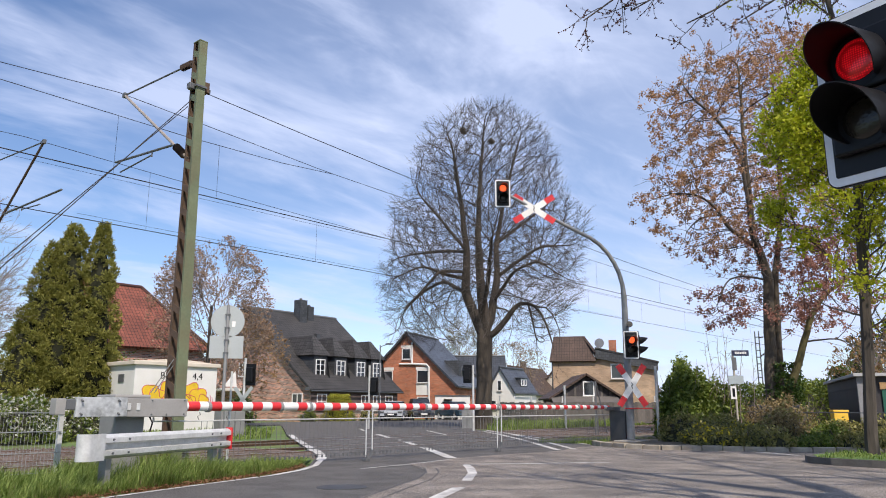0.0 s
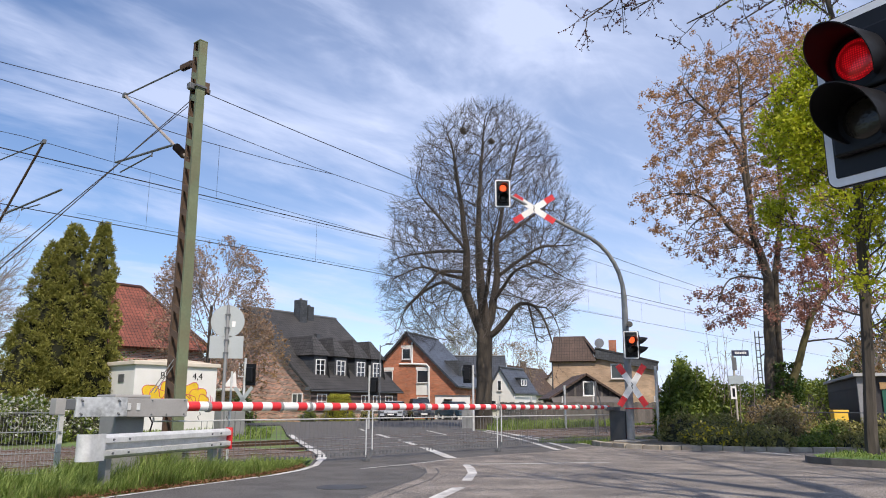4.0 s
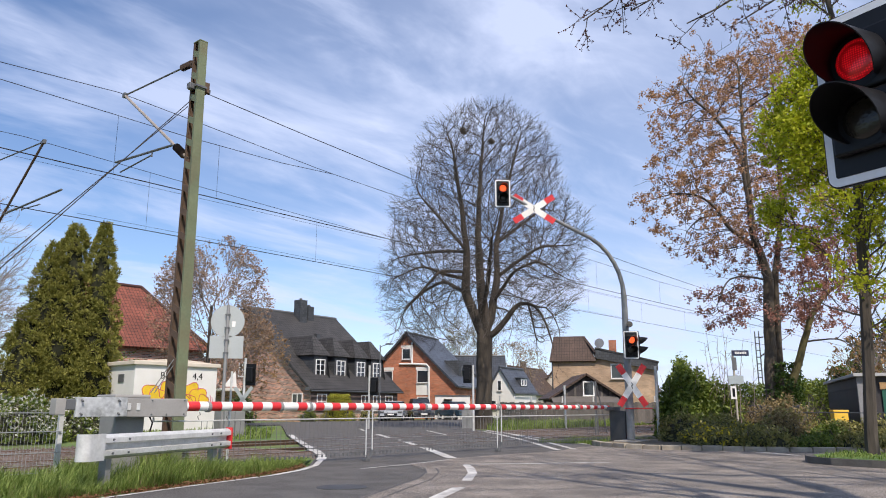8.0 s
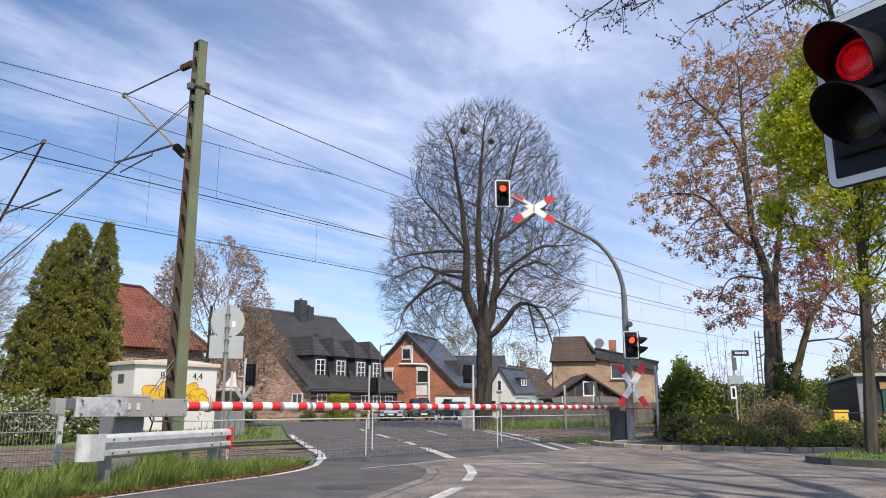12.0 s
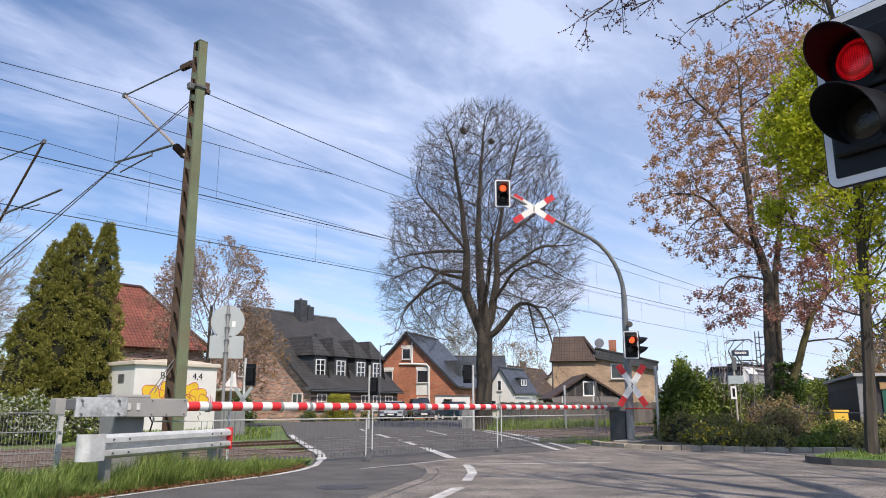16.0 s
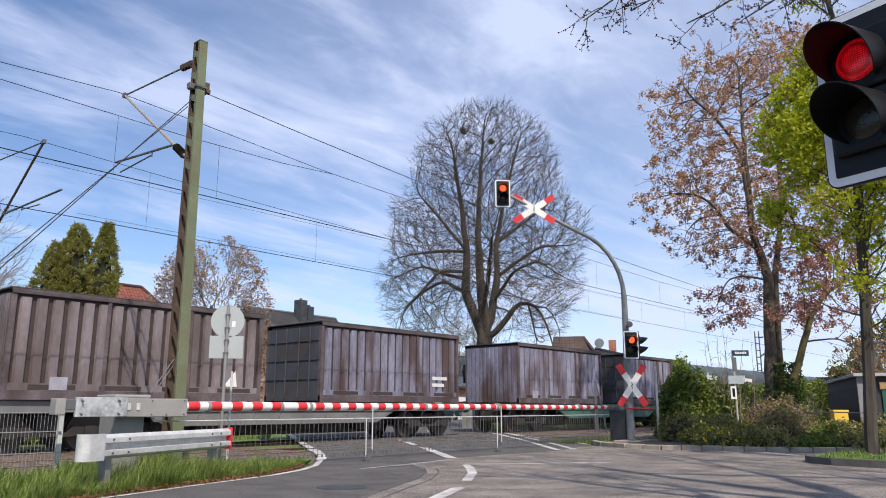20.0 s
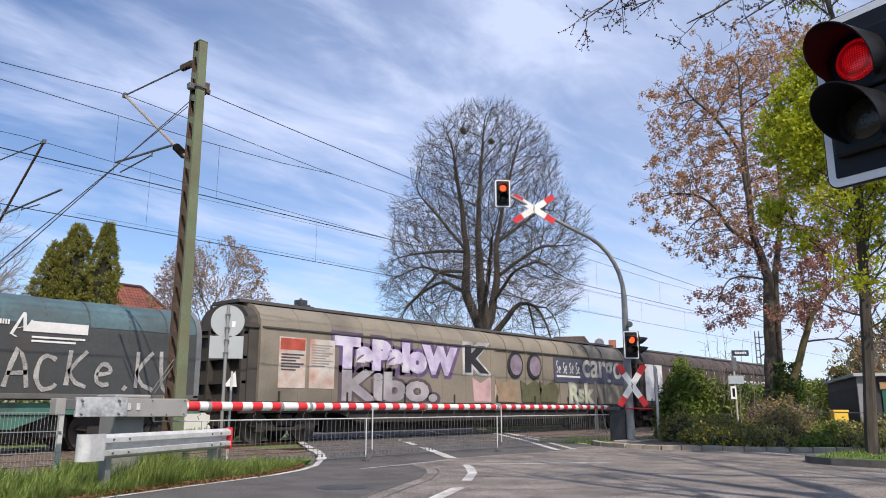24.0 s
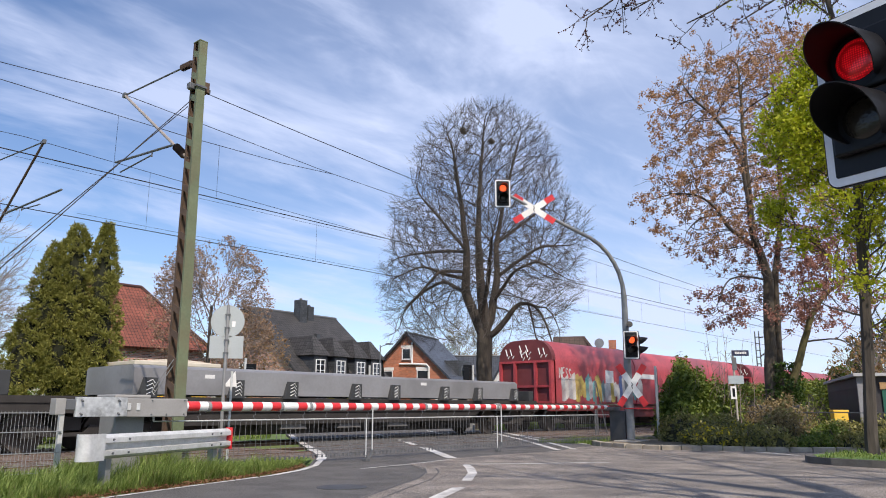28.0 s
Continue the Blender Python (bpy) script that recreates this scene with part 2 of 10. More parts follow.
def boxed(x0, x1, y0, y1, z0, z1, bevel=0.0):
    bm = bmesh.new()
    add_box(bm, x0, x1, y0, y1, z0, z1, bevel)
    return bm


def add_tube(bm, a, b, r0, r1=None, n=8, caps=True):
    a, b = Vector(a), Vector(b)
    r1 = r0 if r1 is None else r1
    q = (b - a).to_track_quat("Z", "Y").to_matrix()
    rings = []
    for c, r in ((a, r0), (b, r1)):
        rings.append([bm.verts.new(c + q @ Vector((r * math.cos(2 * math.pi * k / n), r * math.sin(2 * math.pi * k / n), 0))) for k in range(n)])
    for k in range(n):
        bm.faces.new((rings[0][k], rings[0][(k + 1) % n], rings[1][(k + 1) % n], rings[1][k]))
    if caps:
        bm.faces.new(rings[0][::-1])
        bm.faces.new(rings[1])


def tube(a, b, r0, r1=None, n=8):
    bm = bmesh.new()
    add_tube(bm, a, b, r0, r1, n)
    return bm


def add_path_tube(bm, pts, r, n=8):
    pts = [Vector(p) for p in pts]
    rs = r if isinstance(r, (list, tuple)) else [r] * len(pts)
    rings = []
    for i, c in enumerate(pts):
        d = (pts[min(i + 1, len(pts) - 1)] - pts[max(i - 1, 0)]).normalized()
        q = d.to_track_quat("Z", "Y").to_matrix()
        rings.append([bm.verts.new(c + q @ Vector((rs[i] * math.cos(2 * math.pi * k / n), rs[i] * math.sin(2 * math.pi * k / n), 0))) for k in range(n)])
    for i in range(len(rings) - 1):
        best = min(range(n), key=lambda s: (rings[i + 1][s].co - rings[i][0].co).length)
        for k in range(n):
            bm.faces.new((rings[i][k], rings[i][(k + 1) % n], rings[i + 1][(k + 1 + best) % n], rings[i + 1][(k + best) % n]))
    bm.faces.new(rings[0][::-1])
    bm.faces.new(rings[-1])


def add_prism(bm, outline, axis, a, b):
    """Sweep a closed outline of (u, v) along an axis from a to b. axis X: (y, z); Y: (x, z); Z: (x, y)."""
    def at(u, v, w):
        return {"X": (w, u, v), "Y": (u, w, v), "Z": (u, v, w)}[axis]
    r0 = [bm.verts.new(at(u, v, a)) for u, v in outline]
    r1 = [bm.verts.new(at(u, v, b)) for u, v in outline]
    n = len(outline)
    for k in range(n):
        bm.faces.new((r0[k], r0[(k + 1) % n], r1[(k + 1) % n], r1[k]))
    bm.faces.new(r0[::-1])
    bm.faces.new(r1)


def prism(outline, axis, a, b):
    bm = bmesh.new()
    add_prism(bm, outline, axis, a, b)
    return bm


def raw(name, verts, faces):
    me = bpy.data.meshes.new(name)
    me.from_pydata(verts, [], faces)
    me.update()
    return me


def text_mesh(words, size, depth=0.004, bold=0.0):
    cu = bpy.data.curves.new("lettering", "FONT")
    cu.body, cu.size, cu.extrude, cu.offset = words, size, depth, bold * size
    cu.resolution_u = 3
    ob = bpy.data.objects.new("lettering", cu)
    scene.collection.objects.link(ob)
    me = bpy.data.meshes.new_from_object(ob.evaluated_get(bpy.context.evaluated_depsgraph_get()))
    bpy.data.objects.remove(ob)
    me.materials.clear()
    return me


def lettering(name, words, size, m, material, parent, label="", bold=0.0, width=1.0):
    me = text_mesh(words, size)
    me.transform(m @ Matrix.Diagonal((width, 1, 1, 1)))
    return part(name, me, material, parent, label)


SIDE = Matrix.Rotation(radians(90), 4, "X")   # stands lettering up, facing -Y


def box_uv(me, s=1.0):
    """Lay courses on walls and roofs in metres: u along the wall, v up the slope."""
    uv = me.uv_layers.new(name="courses")
    for poly in me.polygons:
        n = poly.normal
        u = Vector((0, 0, 1)).cross(n)
        u = u.normalized() if u.length > 0.01 else Vector((1, 0, 0))
        v = n.cross(u)
        for li in poly.loop_indices:
            c = me.vertices[me.loops[li].vertex_index].co
            uv.data[li].uv = (c.dot(u) * s, c.dot(v) * s)


def walled(name, bm, material, parent, label=""):
    ob = part(name, bm, material, parent, label)
    box_uv(ob.data)
    return ob


def poly_sheet(outline, z, thick=0.25):
    """A flat slab of any outline, cut into triangles."""
    bm = bmesh.new()
    top = [bm.verts.new((x, y, z)) for x, y in outline]
    bot = [bm.verts.new((x, y, z - thick)) for x, y in outline]
    for tri in tessellate_polygon([[Vector((x, y, 0)) for x, y in outline]]):
        bm.faces.new([top[k] for k in tri])
        bm.faces.new([bot[k] for k in reversed(tri)])
    for k in range(len(top)):
        bm.faces.new((top[k], bot[k], bot[(k + 1) % len(top)], top[(k + 1) % len(top)]))
    return bm


def setting(name, bm, material, label, category, kind="structure"):
    ob = part(name, bm, material)
    return tagged(ob, label, category, "", kind)

# ---- ground, road, tracks ----
setting("ground", poly_sheet([(-1500, -1500), (2500, -1500), (2500, 2500), (-1500, 2500)], -0.07, 1.0), TURF, "rough grass and earth around the level crossing", "ground")
ROAD = [(-40, -40), (18.2, -40), (18.4, 3.5), (18.75, 5.0), (18.55, 8.0), (18.75, 10.7), (19.5, 11.3), (24.8, 17.9), (29.5, 23.6), (34.5, 28.2), (42, 34.3), (47, 36.5), (160, 36.5), (160, 44.5), (-60, 44.5), (-60, 38.5), (29.2, 38.5),
        (18.5, 24.0), (11.95, 14.5), (10.93, 13.1), (10.0, 12.1), (9.07, 11.1), (8.3, 10.5), (7.4, 10.05), (5.4, 9.45), (4.28, 9.1), (-3, 7.2), (-40, -1)]
setting("road", poly_sheet(ROAD, 0.0), ASPHALT_DARK, "dark grey patched asphalt road over the crossing", "road")
setting("road_junction", poly_sheet([(5.9, 6.5), (6.41, 6.83), (7.3, 7.25), (8.38, 7.79), (9.34, 8.44), (9.9, 9.0), (10.2, 9.5), (10.48, 9.89), (12.31, 10.4), (14.5, 10.35), (16.0, 10.19), (18.0, 10.75), (18.7, 10.6),
        (18.25, 8.6), (18.95, 6.7), (20.0, 4.4), (20.7, 2.6), (21.3, -30), (-30, -30), (-30, -12), (0, 3.6)], 0.005, 0.2), ASPHALT_WORN, "pale worn asphalt of the road junction", "road")


def stripe(pts, width, z=0.008):
    bm = bmesh.new()
    pts = [Vector((*p, 0)) for p in pts]
    lo, hi = [], []
    for i, p in enumerate(pts):
        d = (pts[min(i + 1, len(pts) - 1)] - pts[max(i - 1, 0)]).normalized()
        n = Vector((-d.y, d.x, 0)) * width / 2
        lo.append(bm.verts.new((p.x - n.x, p.y - n.y, z)))
        hi.append(bm.verts.new((p.x + n.x, p.y + n.y, z)))
    for i in range(len(pts) - 1):
        bm.faces.new((lo[i], lo[i + 1], hi[i + 1], hi[i]))
    return bm


MARKS = thing("road_marking", pose(0, 0, 0), "worn white painted lines on the asphalt", "road marking", kind="structure")
for pts, w in (
        ([(18.6, 23.9), (16.4, 20.8)], 0.2), ([(15.9, 20.1), (14.2, 17.6)], 0.2), ([(13.9, 17.2), (12.9, 15.7)], 0.2), ([(12.6, 15.3), (12.05, 14.45)], 0.25),
        ([(12.05, 14.45), (11.1, 13.1), (10.2, 12.1)], 0.2), ([(10.2, 12.1), (9.2, 11.05), (8.4, 10.45), (7.5, 10.0)], 0.11), ([(7.5, 10.0), (5.5, 9.4), (4.4, 9.05), (-1, 7.6)], 0.09),
        ([(12.31, 10.4), (15.1, 13.75)], 0.22), ([(15.9, 14.8), (17.2, 16.4)], 0.18), ([(17.8, 17.2), (18.1, 17.6)], 0.12), ([(19.0, 18.9), (21.3, 21.9)], 0.2), ([(24, 25.5), (26, 28)], 0.15),
        ([(11.15, 9.14), (13.07, 7.6), (13.4, 7.35)], 0.12),
        ([(11.1, 9.05), (10.6, 8.55), (9.8, 7.85), (8.75, 7.12)], 0.15), ([(7.95, 6.6), (6.85, 6.05), (5.2, 5.2)], 0.17),
        ([(9.2, 9.85), (10.4, 9.93), (12.0, 10.2)], 0.06),
        ([(16.4, 10.4), (20.2, 14.0), (24.1, 17.9), (26.5, 20.6)], 0.16), ([(16.9, 10.2), (20.6, 13.7), (24.8, 17.9)], 0.14), ([(19.4, 11.3), (21.0, 13.3)], 0.14), ([(21.8, 14.3), (24.8, 17.8), (28, 21.6)], 0.16),
        ([(22.4, 19.2), (26, 23.5)], 0.14), ([(18.75, 6.45), (18.05, 5.2)], 0.12)):
    part("painted_line", stripe(pts, w), PAINT, MARKS)

# patch seam and gully cover
SEAM = mat("bitumen_seam", (0.07, 0.068, 0.066), 0.6, vary=0.2)
part("bitumen_seam", stripe([(6.0, 6.55), (7.4, 7.3), (8.5, 7.86), (9.4, 8.5), (9.98, 9.05), (10.3, 9.6), (10.45, 9.85)], 0.03, 0.0075), SEAM, MARKS, "black bitumen joint")
part("bitumen_seam", stripe([(6.1, 6.35), (7.5, 7.1), (8.6, 7.66), (9.6, 8.4), (10.15, 8.95)], 0.025, 0.0075), SEAM, MARKS)
part("bitumen_seam", stripe([(18.9, 10.5), (17.4, 9.3), (15.4, 6.4), (13.4, 3.7), (11.5, 1.0)], 0.05, 0.0075), SEAM, MARKS)
part("bitumen_seam", stripe([(15.0, 10.3), (16.8, 8.4), (16.0, 5.6), (14.2, 2.6)], 0.035, 0.0075), SEAM, MARKS)
bm = bmesh.new()
add_tube(bm, (7.0, 7.85, 0.0), (7.0, 7.85, 0.006), 0.34, n=28)
part("manhole_cover", bm, mat("cast_iron", (0.085, 0.085, 0.085), 0.6, 0.5, vary=0.3, fine=30, bump=0.5), MARKS, "round cast iron manhole cover")

RAIL_TOP = 0.012
NEAR_TRACK, FAR_TRACK = 15.5, 19.6
bed = bmesh.new()
for x0, x1 in ((-90, 12.2), (21.5, 900)):
    add_prism(bed, [(13.3, -0.069), (13.9, -0.02), (21.3, -0.02), (22.2, -0.069), (22.2, -0.3), (13.3, -0.3)], "X", x0, x1)
setting("track_bed", bed, BALLAST, "brown stone ballast under the two railway tracks", "track bed", "stuff")
rng = random.Random(5)
vs, fs = [], []
for k in range(9000):
    x = rng.choice((rng.uniform(-6, 11.5), rng.uniform(22, 62)))
    y, s = rng.uniform(13.7, 21.8), rng.uniform(0.02, 0.05)
    b = len(vs)
    for dx, dy, dz in ((1, 0, 0), (-0.6, 0.9, 0.2), (-0.5, -0.8, 0.1), (0.1, 0.1, 1)):
        vs.append((x + dx * s, y + dy * s, -0.02 + dz * s * rng.uniform(0.6, 1.2)))
    fs += [(b, b + 1, b + 3), (b + 1, b + 2, b + 3), (b + 2, b, b + 3)]
tagged(part("ballast_stones", raw("ballast_stones", vs, fs), BALLAST), "loose brown ballast stones on the track bed", "gravel", "", "stuff")
for axis_y, nm in ((NEAR_TRACK, "nearer"), (FAR_TRACK, "farther")):
    tr = thing("railway_track", pose(0, axis_y, 0), "rusty steel rails of the %s track on ballast" % nm, "railway track", kind="structure")
    for sgn in (-1, 1):
        y = sgn * 0.7525
        part("rail", prism([(y - 0.06, -0.14), (y + 0.06, -0.14), (y + 0.06, -0.13), (y + 0.012, -0.11), (y + 0.012, -0.03), (y + 0.036, -0.018), (y + 0.036, 0.008), (y - 0.036, 0.008), (y - 0.036, -0.018), (y - 0.012, -0.03), (y - 0.012, -0.11), (y - 0.06, -0.13)], "X", -90, 900), RAIL, tr)
        part("rail_head", boxed(-90, 900, y - 0.03, y + 0.03, 0.0085, RAIL_TOP), RAILTOP, tr, "polished rail head")
    sl = bmesh.new()
    for k in range(-60, 170):
        x = k * 0.63
        if 11 < x < 22:
            continue
        add_box(sl, x - 0.13, x + 0.13, -1.3, 1.3, -0.2, -0.012)
    tagged(part("sleepers", sl, mat("sleeper", (0.16, 0.13, 0.11), 0.9, vary=0.3, scale=3), tr), kind="stuff")

# kerb of separate stones
kerb = thing("kerb", pose(0, 0, 0), "row of weathered concrete kerb stones", "kerb", kind="structure")
stone = bmesh.new()
add_box(stone, -0.075, 0.075, -0.485, 0.485, -0.1, 0.125, 0.015)
stone_me = bpy.data.meshes.new("kerb_stone")
stone.to_mesh(stone_me); stone.free()
stone_me.materials.append(KERB)
line = [(19.6, 11.2), (18.85, 10.5), (18.3, 9.5), (18.2, 8.5), (18.88, 6.7), (19.93, 4.4), (20.65, 2.6), (21.2, -8)]
for (xa, ya), (xb, yb) in zip(line, line[1:]):
    d = Vector((xb - xa, yb - ya, 0)); n = max(1, round(d.length / 0.52))
    for k in range(n):
        c = Vector((xa, ya, 0)) + d * (k + 0.5) / n
        ob = new("kerb_stone", stone_me)
        ob.parent = kerb
        ob.matrix_basis = pose(c.x, c.y, rng.uniform(-0.012, 0.008), 0, rng.uniform(-1, 1), math.degrees(math.atan2(d.y, d.x)) - 90) @ Matrix.Diagonal((1, d.length / n * 0.985, 1, 1))
setting("planting_bed", poly_sheet([(21.4, -20), (20.75, 2.6), (20.05, 4.4), (19.0, 6.7), (18.3, 8.55), (18.4, 9.5), (18.95, 10.5), (19.9, 11.3), (21.5, 12.9), (45, 13.0), (60, -20)], 0.06, 0.2), SOIL, "dark planted earth behind the kerb", "flower bed")
ISLE = [(16.9, 4.45), (16.3, 4.6), (15.75, 4.4), (15.4, 3.9), (15.25, 3.2), (15.1, -8), (17.7, -8), (17.85, 3.0), (17.6, 4.0)]
setting("traffic_island", poly_sheet(ISLE, 0.13, 0.3), mat("dark_kerb", (0.10, 0.095, 0.085), 0.9, vary=0.3, scale=3, bump=0.4), "dark stone kerb of a grassed island", "kerb")
setting("island_turf", poly_sheet([(Vector((x, y)) * 1.0 - (Vector((x, y)) - Vector((16.5, 0))).normalized() * 0.16).to_tuple() for x, y in ISLE], 0.137, 0.1), TURF, "grass on the island", "lawn")
VERGE = [(-40, -0.5), (-3, 7.3), (4.28, 9.2), (5.4, 9.55), (7.3, 10.13), (8.2, 10.58), (8.95, 11.15), (9.9, 12.15), (10.8, 13.1)]
vb = bmesh.new()
lo = [vb.verts.new((x, y, -0.008)) for x, y in VERGE]
hi = [vb.verts.new((x, 13.35, -0.016)) for x, y in VERGE]
for k in range(len(VERGE) - 1):
    vb.faces.new((lo[k], lo[k + 1], hi[k + 1], hi[k]))
setting("verge", vb, TURF, "grass verge beside the road", "lawn")


# ---- signals ----
def round_rect(w, h, r, n=6):
    return [(sx * (w - r) + r * math.cos(a), sz * (h - r) + r * math.sin(a)) for sx, sz, q in ((1, 1, 0), (-1, 1, 1), (-1, -1, 2), (1, -1, 3)) for a in [radians(90 * (q + k / n)) for k in range(n + 1)]]


def signal_head(name, m, label, lit=True, group="", border=True, pole=True):
    h = thing(name, m, label, "traffic light", group)
    part("board_edge", prism(round_rect(0.229, 0.417, 0.052), "Y", -0.014, 0.004), BLACKSHEET, h)
    part("backing_board", prism(round_rect(0.184, 0.372, 0.012), "Y", -0.024, -0.018), BLACKSHEET, h, "black backing board")
    part("border", prism(round_rect(0.222, 0.41, 0.046), "Y", -0.02, -0.008), mat("white_border", (0.75, 0.76, 0.77), 0.5, vary=0.06) if border else BLACKSHEET, h, "white reflective border")
    bm = bmesh.new(); add_box(bm, -0.16, 0.16, -0.07, -0.022, -0.005, 0.285, 0.012); add_box(bm, -0.16, 0.16, -0.07, -0.02, -0.285, -0.012, 0.012)
    add_box(bm, -0.15, 0.15, 0.004, 0.2, -0.28, 0.28, 0.03)
    part("housing", bm, BLACK, h)
    for z, on in ((0.14, lit), (-0.14, False)):
        bm = bmesh.new()
        n, rings = 28, []
        for k in range(6):
            a = k / 5 * radians(80)
            rings.append([bm.verts.new((0.1 * math.sin(a) * math.cos(2 * math.pi * j / n), -0.072 - 0.028 * math.cos(a), z + 0.1 * math.sin(a) * math.sin(2 * math.pi * j / n))) for j in range(n)] if k else [bm.verts.new((0, -0.1, z))])
        for k in range(5):
            for j in range(n):
                if k == 0:
                    bm.faces.new((rings[0][0], rings[1][j], rings[1][(j + 1) % n]))
                else:
                    bm.faces.new((rings[k][j], rings[k + 1][j], rings[k + 1][(j + 1) % n], rings[k][(j + 1) % n]))
        part("lens", bm, (LENS_NEAR if "large" in label else LENS_RED) if on else LENS_OFF, h, "lit red lens" if on else "unlit dark lens", smooth=True)
        bm = bmesh.new()
        n, prev = 30, None
        for j in range(n + 1):
            a = radians(-52 + 284 * j / n)
            top = 0.5 + 0.5 * math.sin(a)
            ln = 0.02 + 0.27 * max(0.0, (top - 0.08) / 0.92) ** 0.75
            c, s = math.cos(a), math.sin(a)
            cur = [bm.verts.new((r * c, y, z + r * s - (0.035 * (y + 0.07) / -0.28 if y < -0.08 else 0))) for r, y in ((0.122, -0.07), (0.127, -0.07 - ln), (0.132, -0.07 - ln), (0.128, -0.07))]
            if prev:
                for q in range(4):
                    bm.faces.new((prev[q], prev[(q + 1) % 4], cur[(q + 1) % 4], cur[q]))
            prev = cur
        part("visor", bm, BLACK, h, "black tube visor", smooth=True)
        bm = bmesh.new()
        for j in range(n):
            a0, a1 = 2 * math.pi * j / n, 2 * math.pi * (j + 1) / n
            q = [bm.verts.new((r * math.cos(a), y, z + r * math.sin(a))) for a, r, y in ((a0, 0.1, -0.074), (a1, 0.1, -0.074), (a1, 0.128, -0.074), (a0, 0.128, -0.074))]
            bm.faces.new(q)
        part("lens_ring", bm, BLACK, h)
    return h


def saltire(name, m, label, size=1.42, group="", slant=56):
    s = thing(name, m, label, "road sign", group)
    for sg in (1, -1):
        rot = Matrix.Rotation(sg * radians(slant), 4, "Y")
        off = -0.004 if sg > 0 else 0.004
        bm = bmesh.new(); add_box(bm, -size / 2 + 0.2, size / 2 - 0.2, off - 0.006, off, -0.09, 0.09, m=rot)
        part("board", bm, WHITEFILM, s)
        for e in (-1, 1):
            bm = bmesh.new(); x = e * (size / 2 - 0.15); add_box(bm, x - 0.15, x + 0.15, off - 0.0065, off + 0.0005, -0.09, 0.09, m=rot)
            part("board_end", bm, REDFILM, s, "red board end")
    bm = bmesh.new()
    for a, b in (((-0.02, 0.09), (0.025, 0.01)), ((0.025, 0.01), (-0.025, -0.01)), ((-0.025, -0.01), (0.015, -0.1))):
        add_tube(bm, (a[0], -0.016, a[1]), (b[0], -0.016, b[1]), 0.009, n=5)
    part("lightning_mark", bm, BLACK, s, "black lightning mark")
    return s


# barrier parallel to the tracks
BOOM_Y, BOOM_Z, B0, B1 = 11.3, 1.055, 6.54, 20.7
bar = thing("level_crossing_barrier", pose(0, 0, 0), "lowered red and white barrier boom with hanging mesh", "barrier")
part("boom", tube((B0, BOOM_Y, BOOM_Z + 0.01), (B1, BOOM_Y, BOOM_Z - 0.01), 0.078, 0.056, 20), WHITEFILM, bar, "white boom tube", smooth=True)
STRIPES = [x0 + 0.413 * k for x0, n in ((6.76, 5), (9.0, 11), (13.64, 4), (15.31, 14)) for k in range(n)]
for x in STRIPES:
    f = (x - B0) / (B1 - B0)
    r = 0.078 - 0.022 * f + 0.0015
    z = BOOM_Z + 0.01 - 0.02 * f
    part("red_stripe", tube((x - 0.104, BOOM_Y, z), (min(x + 0.104, B1), BOOM_Y, z), r, None, 20), REDFILM, bar, "red reflective sleeve", smooth=True)
for x in (7.05, 8.53, 9.2, 12.42, 15.05, 15.15, 18.9):
    part("boom_clamp", tube((x - 0.03, BOOM_Y, BOOM_Z), (x + 0.03, BOOM_Y, BOOM_Z), 0.088, None, 16), GREY, bar)
rail_bm = bmesh.new()
add_tube(rail_bm, (6.1, BOOM_Y, 0.83), (B1, BOOM_Y, 0.83), 0.013, n=6)
add_tube(rail_bm, (6.1, BOOM_Y, 0.83), (6.1, BOOM_Y, 0.92), 0.017, n=6)
part("fence_rail", rail_bm, GALV, bar, "grey top rail of the hanging mesh")
for k in range(26):
    xx = 6.9 + k * 0.545
    bm = bmesh.new()
    add_path_tube(bm, [(xx, BOOM_Y, 0.975), (xx + 0.012, BOOM_Y - 0.01, 0.93), (xx - 0.03, BOOM_Y, 0.9), (xx, BOOM_Y, 0.84)], 0.007, 5)
    part("hanger", bm, GREYDARK, bar)
bar_me = bpy.data.meshes.new("hanging_bar")
bm = tube((0, 0, -0.66), (0, 0, 0), 0.0056, None, 4); bm.to_mesh(bar_me); bm.free()
bar_me.materials.append(THINBAR)
weight_me = bpy.data.meshes.new("bar_weight")
bm = boxed(-0.016, 0.016, -0.008, 0.008, -0.04, 0.01, 0.004); bm.to_mesh(weight_me); bm.free()
weight_me.materials.append(GREYDARK)
for p in range(126):
    xx = 6.95 + p * 0.1085
    for nm, me, zz in (("hanging_bar", bar_me, 0.82), ("bar_weight", weight_me, 0.16)):
        ob = new(nm, me)
        ob.parent = bar
        ob.matrix_basis = pose(xx, BOOM_Y + (0.008 if p % 2 else 0), zz, rng.uniform(-0.8, 0.8), rng.uniform(-0.8, 0.8), 0)
part("lower_wire", tube((6.95, BOOM_Y, 0.18), (20.6, BOOM_Y, 0.18), 0.006, None, 4), THINBAR, bar)
